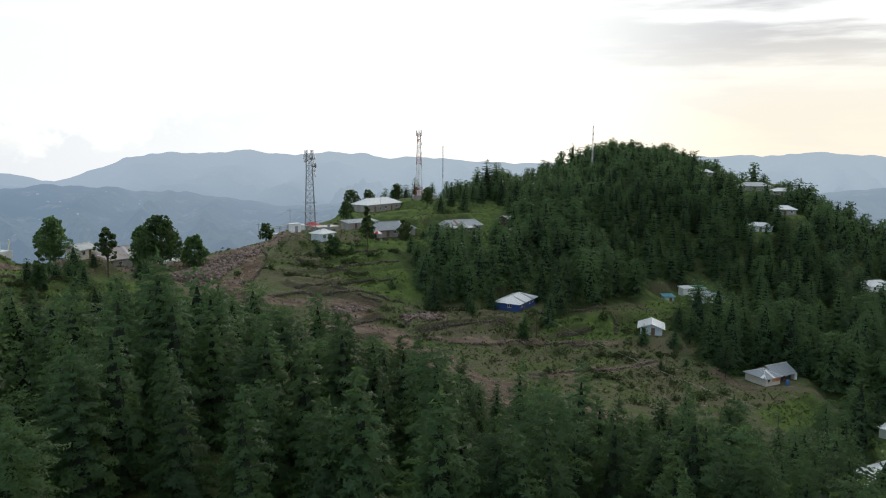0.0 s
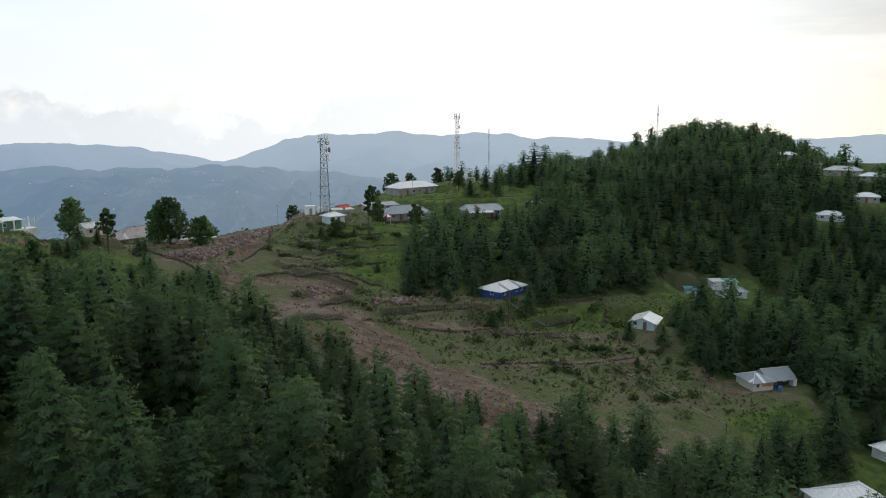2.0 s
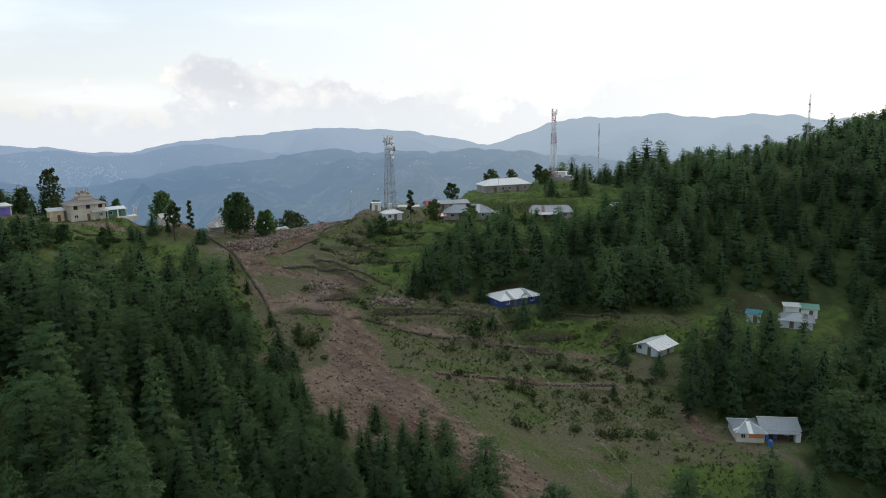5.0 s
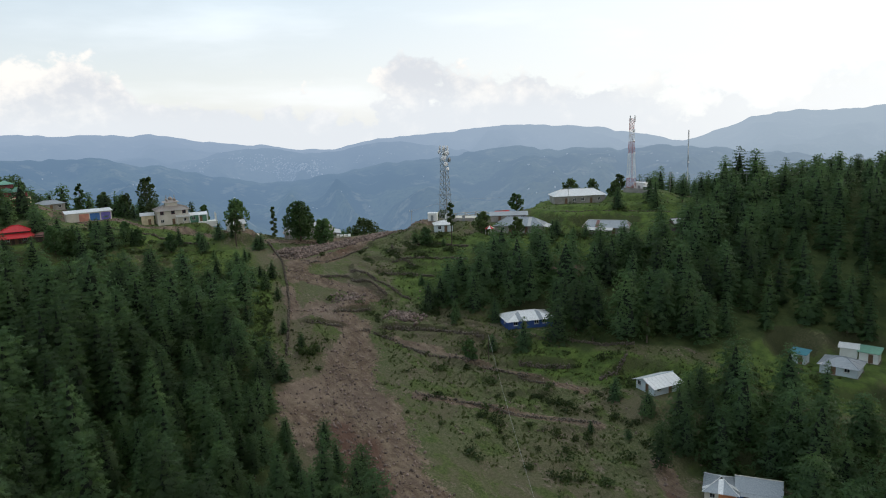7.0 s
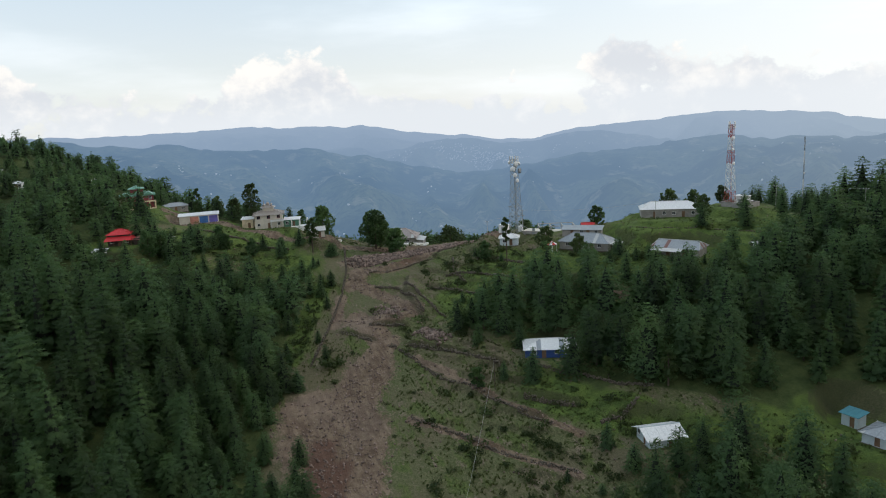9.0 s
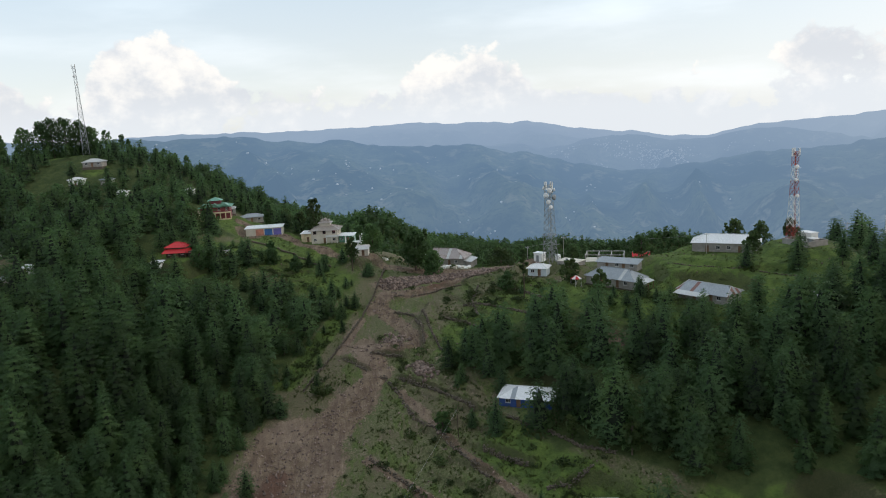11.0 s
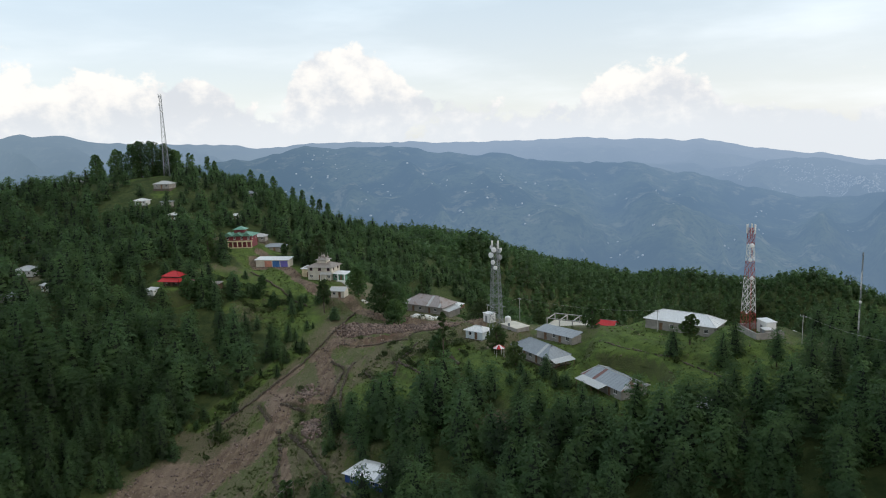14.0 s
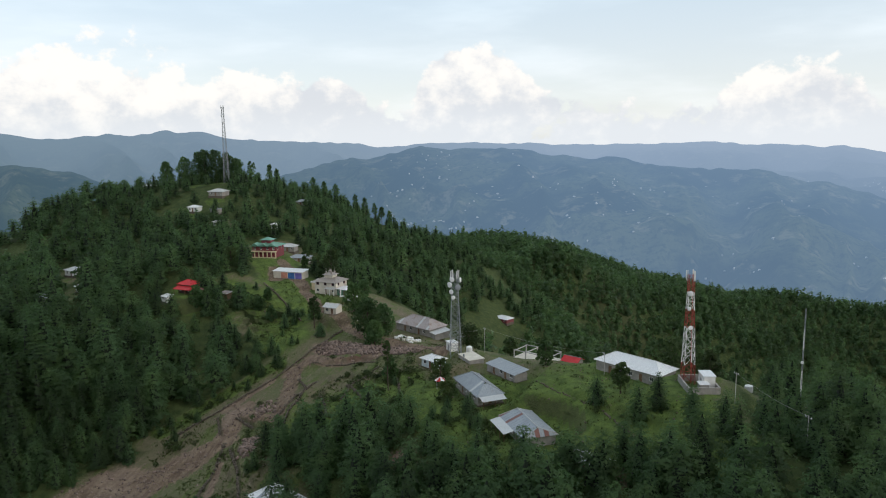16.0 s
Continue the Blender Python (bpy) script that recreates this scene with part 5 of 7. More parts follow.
def green_house():
    ob = house("two-storey house with green tiered roof, maroon band and cream arcade", -146.5, 105.5, 92, 11.6, 8.0, 5.4, MAROON, GREEN_ROOF,
               [("front", a, 1.0, 3.6, 4.8, "window", WHITE_WALL) for a in (-4.6, -1.6, 1.6, 4.6)] + [("right", a, 1.0, 3.6, 4.8, "window", WHITE_WALL) for a in (-2, 2)], rise=1.4, over=0.9, name="house")
    bm = bmesh.new()
    box(bm, -2.3, 2.3, -1.8, 1.8, 6.3, 7.7)
    part("upper_room", bm, MAROON, ob)
    bm = bmesh.new()
    top = bm.verts.new((0, 0, 9.0))
    ring = [bm.verts.new(p) for p in ((-3, -2.5, 7.7), (3, -2.5, 7.7), (3, 2.5, 7.7), (-3, 2.5, 7.7))]
    for i in range(4):
        bm.faces.new((ring[i], ring[(i + 1) % 4], top))
    bm.faces.new(ring[::-1])
    part("upper_roof", bm, GREEN_ROOF, ob)
    for a in (-4.2, 0.0, 4.2):
        bm = bmesh.new()
        v = [bm.verts.new(p) for p in ((a - 1.7, -5.1, 5.5), (a + 1.7, -5.1, 5.5), (a, -5.1, 6.7), (a - 1.7, -2.6, 5.7), (a + 1.7, -2.6, 5.7), (a, -1.6, 6.75))]
        for f in ((0, 1, 2), (1, 4, 5, 2), (0, 2, 5, 3)):
            bm.faces.new([v[i] for i in f])
        part("gablet", bm, GREEN_ROOF, ob)
    bm = bmesh.new()
    box(bm, -6.4, 6.4, -5.6, -4.03, 2.7, 3.1)
    box(bm, -6.4, 6.4, -5.6, -5.4, -0.8, 0.5)
    for i in range(7):
        box(bm, -6.4 + 2.07 * i, -6.0 + 2.07 * i, -5.5, -5.1, -0.8, 2.7)
    part("arcade", bm, CREAM, ob)


green_house()


def red_house():
    ob = house("dark-walled house with a bright red two-step tin roof among trees", -92.5, 100.5, 80, 6.8, 5.0, 3.7, DARK_WOOD, RED_ROOF, openings(6, (0.0,), (-2.2, 2.2)), rise=1.3, over=0.4)
    bm = bmesh.new()
    slab(bm, [(-4.2, -4.4, 1.9), (4.2, -4.4, 1.9), (3.5, -2.5, 3.05), (-3.5, -2.5, 3.05)], 0.07)
    part("lower_roof", bm, RED_ROOF, ob)
    for s in (-1, 1):
        bm = bmesh.new()
        slab(bm, [(s * 4.5, -4.4, 1.9), (s * 4.5, 2.8, 1.9), (s * 3.43, 2.5, 2.9), (s * 3.43, -2.5, 2.9)][::s], 0.07)
        part("lower_roof", bm, RED_ROOF, ob)
    for a in (-3.9, -1.3, 1.3, 3.9):
        bm = bmesh.new()
        bar(bm, (a, -4.1, -0.4), (a, -4.1, 1.98), 0.1, 6)
        part("porch_post", bm, WOOD, ob)
    house("low wing with a dull red roof beside the red-roofed house", -90.3, 106.6, 80, 4.4, 3.6, 1.7, DARK_WOOD, DULL_RED_ROOF, openings(4, (0.6,), ()), rise=0.7, over=0.4)
    house("low brown shed with a rusty tin roof beside the red house", -95.5, 114.5, 78, 3.6, 3.0, 2.0, WOOD, RUST_ROOF, openings(5, (0.5,), ()), style="flat", tilt=0.5, category="shed", name="shed")


red_house()
house("small shed with a white tin roof below the red house", -86.5, 94.5, 70, 3.6, 2.6, 2.0, WHITE_WALL, WHITE_ROOF, (), style="flat", category="shed", name="shed")
for label, x, y, turn, L, W, mat, wall in (
    ("small white-roofed house among the pines", -114.0, 28.5, 75, 9.0, 6.0, PALE_ROOF, WHITE_WALL),
    ("small white shed among the pines", -89.0, 53.0, 70, 4.0, 3.0, WHITE_ROOF, WHITE_WALL),
    ("grey tin-roofed house among the pines", -80.0, 45.5, 60, 10.0, 6.0, GREY_ROOF, BLOCK),
    ("white-walled house at the wood's edge", -115.0, -11.0, 70, 9.0, 7.0, PALE_ROOF, WHITE_WALL),
    ("hilltop house with a pale tin hip roof", -212.0, 40.0, 85, 9.0, 6.5, PALE_ROOF, BLOCK),
    ("white-roofed hut below the hilltop", -192.0, 37.5, 85, 6.0, 4.2, WHITE_ROOF, WHITE_WALL),
    ("low grey house under the hilltop pines", -191.0, 51.0, 80, 5.0, 3.4, GREY_ROOF, BLOCK),
    ("grey tin-roofed shed behind the green-roofed house", -164.0, 107.0, 95, 7.0, 5.0, PALE_ROOF, BLOCK),
    ("long low grey tin-roofed shed by the green-roofed house", -151.5, 119.0, 95, 9.0, 5.0, GREY_ROOF, BLOCK),
    ("grey house half hidden on the hill's flank", -249.5, 72.5, 95, 7.0, 5.0, GREY_ROOF, BLOCK),
    ("brown-roofed house half hidden on the hill's flank", -262.0, 79.0, 95, 7.0, 5.0, RUST_ROOF, BLOCK),
    ("tiny white hut among pines on the hill", -187.0, 88.0, 80, 3.6, 3.0, WHITE_ROOF, WHITE_WALL),
    ("small white hut below the hilltop house", -176.5, 61.0, 80, 4.0, 3.0, WHITE_ROOF, WHITE_WALL),
    ("long block house on the hill's shoulder", -240.0, -29.0, 70, 11.0, 6.0, PALE_ROOF, BLOCK),
    ("small hut with a red tin roof on the wooded slope", -154.0, 0.0, 70, 5.0, 4.0, RED_ROOF, BLOCK),
    ("long house with a pale tin roof high on the wooded hill", 129.5, 348.5, -14, 14.0, 7.0, PALE_ROOF, BLOCK),
    ("white-roofed annex below the long house on the hill", 138.5, 339.0, -14, 9.0, 5.5, WHITE_ROOF, BLOCK),
    ("pale-roofed house on a grassy step of the wooded hill", 130.4, 313.5, -12, 8.5, 6.0, WHITE_ROOF, BLOCK),
    ("white-roofed hut in the pine wood", 115.5, 299.0, -5, 9.0, 5.0, WHITE_ROOF, PALE_BLUE),
    ("pale-roofed house under the trees of the hilltop", 109.5, 361.5, -10, 9.0, 5.0, WHITE_ROOF, BLOCK),
    ("small grey house under the trees of the hilltop", 119.6, 356.0, -10, 6.0, 4.5, GREY_ROOF, WHITE_WALL),
    ("white-roofed house at the edge of the pine wood", 149.0, 271.5, 10, 10.0, 7.0, WHITE_ROOF, WHITE_WALL),
    ("white-roofed house half hidden below the porch house", 103.5, 166.0, 40, 9.0, 6.5, WHITE_ROOF, WHITE_WALL),
    ("lone house with a white roof on the far wooded slope", -312.0, 184.0, 60, 11.0, 7.0, WHITE_ROOF, MAROON),
):
    house(label, x, y, turn, L, W, 2.5, wall, mat, openings(L, (0.0,), (-L / 3.2, L / 3.2)), rise=W * 0.2)


house("small low hut with a red tin roof behind the roofless frame", -56.2, 252.0, 66, 4.6, 3.6, 1.5, BLOCK, RED_ROOF, (), z=height(-56.2, 252.0) - 0.6, rise=0.9, hip=0.0, ridge=BLOCK, category="hut", name="hut")


# ---- masts ----
def mast(label, x, y, z, tall, base, top, bays, bands, dishes, panels=0, turn=20.0, thick=0.05, out=0.0):
    """A lattice mast on four legs; bands: materials from the foot up; dishes: (height, bearing, radius, material)."""
    ob = new("lattice_mast")
    ob.matrix_world = pose(x, y, z, 0, 0, turn)
    tagged(ob, label, "mast")

    def half(h):
        return (base + (top - base) * min(1.0, h / (tall * 0.82))) / 2

    levels = [tall * (i / bays) ** 0.93 for i in range(bays + 1)]
    corners = ((1, 1), (-1, 1), (-1, -1), (1, -1))
    for j, mat in enumerate(bands):
        span = [i for i in range(bays) if int(len(bands) * i / bays) == j]
        for sx, sy in corners:
            bm = bmesh.new()
            z0, z1 = levels[span[0]], levels[span[-1] + 1]
            a, b = half(z0), half(z1)
            bar(bm, (sx * a, sy * a, z0 - (0.6 if j == 0 else 0)), (sx * b, sy * b, z1), thick * 1.5)
            part("leg", bm, mat, ob)
        for i in span:
            z0, z1 = levels[i], levels[i + 1]
            a, b = half(z0), half(z1)
            for k in range(4):
                (px, py), (qx, qy) = corners[k], corners[(k + 1) % 4]
                for p, q in (((px * a, py * a, z0), (qx * b, qy * b, z1)), ((qx * a, qy * a, z0), (px * b, py * b, z1)), ((px * b, py * b, z1), (qx * b, qy * b, z1))):
                    bm = bmesh.new()
                    bar(bm, p, q, thick)
                    part("brace", bm, mat, ob)
    bm = bmesh.new()
    for s in (-0.18, 0.18):
        bar(bm, (s, half(0) * 0.5, 0), (s, half(tall) * 0.5, tall), 0.04)
    for k in range(int(tall / 0.8)):
        h = k * 0.8
        yk = half(0) * 0.5 + (half(tall) - half(0)) * 0.5 * h / tall
        bar(bm, (-0.18, yk, h), (0.18, yk, h), 0.03)
    part("ladder", bm, bands[-1], ob)
    for h, bearing, r, mat in dishes:
        t = radians(bearing)
        bm = bmesh.new()
        d = half(h) + r * 0.45 + out
        m = Matrix.Translation((math.cos(t) * d, math.sin(t) * d, h)) @ Matrix.Rotation(t, 4, "Z") @ Matrix.Rotation(radians(90), 4, "Y")
        bmesh.ops.create_cone(bm, cap_ends=True, segments=18, radius1=r * 0.75, radius2=r, depth=r * 0.55, matrix=m)
        bmesh.ops.create_cone(bm, cap_ends=True, segments=18, radius1=r, radius2=r * 0.55, depth=r * 0.22, matrix=m @ Matrix.Translation((0, 0, r * 0.385)))
        dish = part("dish", bm, mat, ob)
        bm = bmesh.new()
        bar(bm, (math.cos(t) * half(h) * 0.8, math.sin(t) * half(h) * 0.8, h), (math.cos(t) * d, math.sin(t) * d, h), 0.07)
        part("bracket", bm, STEEL, dish)
    for k in range(panels):
        t = 6.283 * k / panels + 0.4
        bm = bmesh.new()
        d = half(tall) + 0.45
        for sgn in (0,):
            cx, cy = math.cos(t) * d, math.sin(t) * d
            box(bm, cx - 0.16, cx + 0.16, cy - 0.09, cy + 0.09, tall - 1.2, tall + 1.0)
            bar(bm, (cx * 0.72, cy * 0.72, tall - 1.4), (cx * 0.72, cy * 0.72, tall + 1.1), 0.05)
            bar(bm, (cx * 0.5, cy * 0.5, tall - 0.3), (cx, cy, tall - 0.3), 0.04)
        part("panel_antenna", bm, TOWER_WHITE, ob)
    return ob


m1 = mast("grey steel lattice mast carrying many microwave dishes", -47.7, 219.2, 27.0, 23.9, 3.2, 1.8, 12, [STEEL, STEEL, STEEL, STEEL], [
    (22.6, 330, 0.75, DISH), (22.4, 60, 0.6, DISH), (21.0, 300, 0.85, DISH), (20.3, 20, 0.9, DISH_GREY), (22.9, 200, 0.6, DISH), (19.0, 320, 0.7, DISH), (17.4, 340, 0.6, DISH), (21.8, 120, 0.7, DISH)], 4, out=0.45)
bm = bmesh.new()
for h, r in ((5.8, 2.3), (8.9, 1.9)):
    for k in (-1, 1):
        bar(bm, (-r, k * r * 0.7, h), (r, k * r * 0.7, h), 0.07)
        bar(bm, (k * r * 0.7, -r, h), (k * r * 0.7, r, h), 0.07)
bar(bm, (1.4, 0, 3.2), (4.2, 0.4, 2.2), 0.08)
bar(bm, (1.4, 0, 3.0), (3.4, -0.8, 3.4), 0.06)
part("platform", bm, STEEL, m1)
m2 = mast("red and white lattice mast with dishes and sector antennas", -20.6, 281.3, 32.6, 25.6, 2.7, 1.25, 12, [TOWER_RED, TOWER_WHITE, TOWER_WHITE, TOWER_RED, TOWER_WHITE, TOWER_RED], [
    (21.5, 340, 0.6, DISH), (13.6, 350, 0.5, DISH), (18.0, 330, 0.45, DISH)], 3, 15, 0.04)
mast("slim grey lattice mast on the hilltop", -241.0, 27.5, height(-241, 27.5), 45.0, 3.2, 1.2, 16, [STEEL, STEEL, STEEL, STEEL], [(40.0, 330, 0.7, DISH), (36.0, 20, 0.6, DISH)], 3)
mast("slim white lattice mast behind the wooded hilltop", 53.8, 343.0, height(53.8, 343), 24.5, 1.1, 0.35, 14, [STEEL, TOWER_WHITE], [(20.5, 250, 0.4, DISH_GREY), (18.0, 70, 0.3, DISH_GREY)], 0, thick=0.018)


# ---- single trees ----
def leaf_cloud(rnd, lumps, cards, size):
    """Leaf cards spread over lumps (x, y, z, radius)."""
    tris = []
    for cx, cy, cz, r in lumps:
        for _ in range(cards):
            d = rnd.normal(size=3)
            d = d / np.linalg.norm(d)
            at = np.array([cx, cy, cz]) + d * r * (0.65 + 0.4 * rnd.random()) * np.array([1, 1, 0.8])
            out = d + 0.9 * rnd.normal(size=3)
            out = out / np.linalg.norm(out)
            across = np.cross(out, rnd.normal(size=3))
            across = across / (np.linalg.norm(across) + 1e-6)
            k = size * (0.6 + 0.7 * rnd.random())
            tris.append([at - out * k * 0.5, at + across * k * 0.45, at + out * k * 0.6])
            tris.append([at - out * k * 0.5, at + out * k * 0.6, at - across * k * 0.45])
    return np.array(tris, np.float32).reshape(-1, 3)


def broad_tree(label, x, y, tall, wide, seed, bare=0.22, mat=None, lumps=16, cards=46, leaf=0.72):
    rnd = np.random.default_rng(seed)
    ob = new("broadleaf_tree")
    ob.matrix_world = pose(x, y, height(x, y) - 0.15)
    tagged(ob, label, "tree")
    spots = []
    for i in range(lumps):
        f = (i + 0.5) / lumps
        t = i * 2.4 + rnd.random()
        reach = wide * (0.25 + 0.6 * math.sin(math.pi * min(1.0, 0.18 + 0.8 * f))) * (0.55 + 0.5 * rnd.random())
        z = tall * (bare + (0.93 - bare) * f)
        spots.append((math.cos(t) * reach * 0.75, math.sin(t) * reach * 0.75, z, max(0.35, wide * (0.30 + 0.22 * rnd.random()) * (1.1 - 0.5 * f))))
    bm = bmesh.new()
    bar(bm, (0, 0, -0.8), (0.05, 0, tall * bare), 0.05 * wide + 0.08, 7)
    bar(bm, (0.05, 0, tall * bare), (0, 0, tall * 0.75), 0.03 * wide + 0.05, 6)
    part("trunk", bm, BARK, ob)
    for sx, sy, sz, r in spots[:: max(1, lumps // 6)]:
        bm = bmesh.new()
        bar(bm, (0, 0, max(tall * bare, sz - 0.35 * math.hypot(sx, sy) - 0.5)), (sx, sy, sz), 0.05 + 0.012 * wide, 5)
        part("limb", bm, BARK, ob)
    p = leaf_cloud(rnd, spots, cards, leaf)
    crown = new("crown", mesh_from("crown", p, np.arange(len(p)).reshape(-1, 3), mat or LEAF))
    crown.parent = ob
    return ob


for k, (label, x, y, tall, wide, bare, lumps, cards) in enumerate((
    ("broad old pine with a spreading crown on the saddle", -77.3, 180.5, 13.8, 6.0, 0.2, 36, 80),
    ("broad dark pine beside the rusty-roofed hall", -84.0, 184.0, 13.0, 4.4, 0.22, 24, 80),
    ("round-crowned dark tree on the crest of the saddle", -70.5, 185.4, 8.8, 4.2, 0.14, 22, 70),
    ("round bushy tree behind the saddle", -90.0, 213.0, 9.0, 7.2, 0.1, 24, 70),
    ("dark pine standing over the small hut", -98.0, 167.2, 12.0, 4.6, 0.16, 24, 80),
    ("slim young tree in front of the hut", -79.9, 159.2, 12.2, 2.7, 0.42, 12, 60),
    ("tall thin-leaved tree behind the mosque", -125.7, 145.9, 17.0, 4.2, 0.25, 22, 56),
    ("dark tree beside the mosque", -119.0, 163.0, 9.0, 2.8, 0.2, 12, 60),
    ("slender poplar standing beyond the saddle", -116.0, 188.5, 15.0, 1.5, 0.08, 14, 60),
    ("tall dense dark pine in the clump on the hilltop", -241.5, -15.0, 17.0, 5.7, 0.04, 40, 80),
    ("tall dense dark pine in the clump on the hilltop", -244.5, -4.0, 18.5, 6.2, 0.04, 40, 80),
    ("tall dense dark pine in the clump on the hilltop", -248.0, 4.0, 21.0, 7.3, 0.04, 40, 80),
    ("tall dense dark pine in the clump on the hilltop", -245.5, 10.0, 22.0, 7.6, 0.04, 40, 80),
    ("tall dense dark pine in the clump on the hilltop", -248.0, 16.0, 21.5, 7.6, 0.04, 40, 80),
    ("tall dense dark pine in the clump on the hilltop", -251.0, 22.0, 19.0, 7.0, 0.04, 40, 80),
    ("tall dense dark pine in the clump on the hilltop", -253.5, 27.0, 15.5, 5.9, 0.04, 40, 80),
    ("slim round-topped dark pine on the hill's flank", -262.0, 32.0, 14.8, 3.4, 0.4, 14, 44),
    ("slim round-topped dark pine on the hill's flank", -280.0, 35.0, 15.0, 2.5, 0.4, 14, 44),
    ("slim round-topped dark pine on the hill's flank", -286.0, 37.0, 13.0, 2.4, 0.4, 14, 44),
    ("slim round-topped dark pine on the hill's flank", -313.0, 50.0, 13.6, 3.0, 0.4, 14, 44),
    ("slim round-topped dark pine on the hill's flank", -320.0, 55.0, 14.4, 2.8, 0.4, 14, 44),
    ("slim round-topped dark pine on the hill's flank", -328.0, 60.0, 15.6, 3.2, 0.4, 14, 44),
    ("slim round-topped dark pine on the hill's flank", -342.0, 69.0, 14.4, 2.4, 0.4, 14, 44),
    ("slim round-topped dark pine on the hill's flank", -348.0, 74.0, 15.2, 2.8, 0.4, 14, 44),
    ("slim round-topped dark pine on the hill's flank", -352.0, 80.0, 14.0, 2.4, 0.4, 14, 44),
    ("slim round-topped dark pine on the hill's flank", -356.0, 84.0, 13.6, 2.8, 0.4, 14, 44),
    ("slim round-topped dark pine on the hill's flank", -359.0, 89.0, 13.4, 2.8, 0.4, 14, 44),
    ("spreading dark tree beside the red-roofed house", -87.5, 112.0, 8.0, 3.8, 0.1, 16, 60),
    ("light green broadleaf tree beside the shops", -132.0, 140.0, 9.0, 3.6, 0.2, 14, 50),
    ("light green broadleaf tree before the green-roofed house", -124.0, 100.0, 8.5, 4.0, 0.15, 14, 50),
    ("narrow dark tree behind the shops", -140.0, 127.0, 11.0, 2.2, 0.12, 12, 60),
    ("bushy tree behind the shops", -138.0, 134.0, 8.5, 3.4, 0.15, 12, 60),
    ("spreading dark tree hiding the wing of the red-roofed house", -85.0, 108.5, 8.5, 3.6, 0.15, 16, 60),
    ("dark round tree on the terraces below the shops", -95.0, 122.0, 6.0, 2.6, 0.12, 10, 60),
    ("dark round tree on the terraces below the shops", -90.0, 132.0, 5.5, 2.4, 0.12, 10, 60),
    ("dark round tree on the terraces below the shops", -84.0, 140.0, 6.0, 2.6, 0.12, 10, 60),
    ("dark round tree on the terraces below the shops", -98.5, 131.0, 5.0, 2.2, 0.12, 10, 60),
    ("narrow poplar with a long bare trunk above the terraces", -27.5, 205.5, 15.0, 1.4, 0.5, 10, 60),
    ("round green tree on the meadow by the white hall", -16.0, 266.5, 8.0, 2.6, 0.3, 12, 60),
    ("broad round tree behind the white hall", -47.0, 279.0, 9.0, 4.6, 0.15, 16, 60),
    ("light green round tree behind the white hall", -41.0, 284.0, 8.0, 3.6, 0.2, 12, 60),
    ("dark round tree beside the roofless frame", -42.0, 246.0, 6.5, 3.0, 0.12, 10, 60),
    ("round tree between the tin-roofed houses", -30.0, 219.5, 7.0, 3.2, 0.15, 12, 60),
    ("dark round tree on the upper terrace", -37.0, 203.0, 6.0, 2.8, 0.1, 10, 60),
    ("bushy tree below the long stone house", -19.0, 224.5, 6.5, 3.0, 0.12, 10, 60),
    ("light green tree on the lower meadow", 41.5, 208.0, 8.0, 2.4, 0.25, 10, 50),
    ("slender young tree by the terrace wall", 33.0, 199.0, 6.0, 1.6, 0.3, 8, 40),
    ("round dark tree on the terrace edge", 16.5, 175.2, 5.0, 2.0, 0.1, 8, 60),
    ("spreading tree on the green beside the long hall", -66.0, 232.0, 6.0, 3.0, 0.15, 10, 60),
    ("round tree between the white hall and the mast", -30.0, 287.0, 7.0, 3.0, 0.2, 10, 60),
)):
    broad_tree(label, x, y, tall, wide, 200 + k, bare, PINE if "pine" in label or "dark" in label else LEAF, lumps, cards)


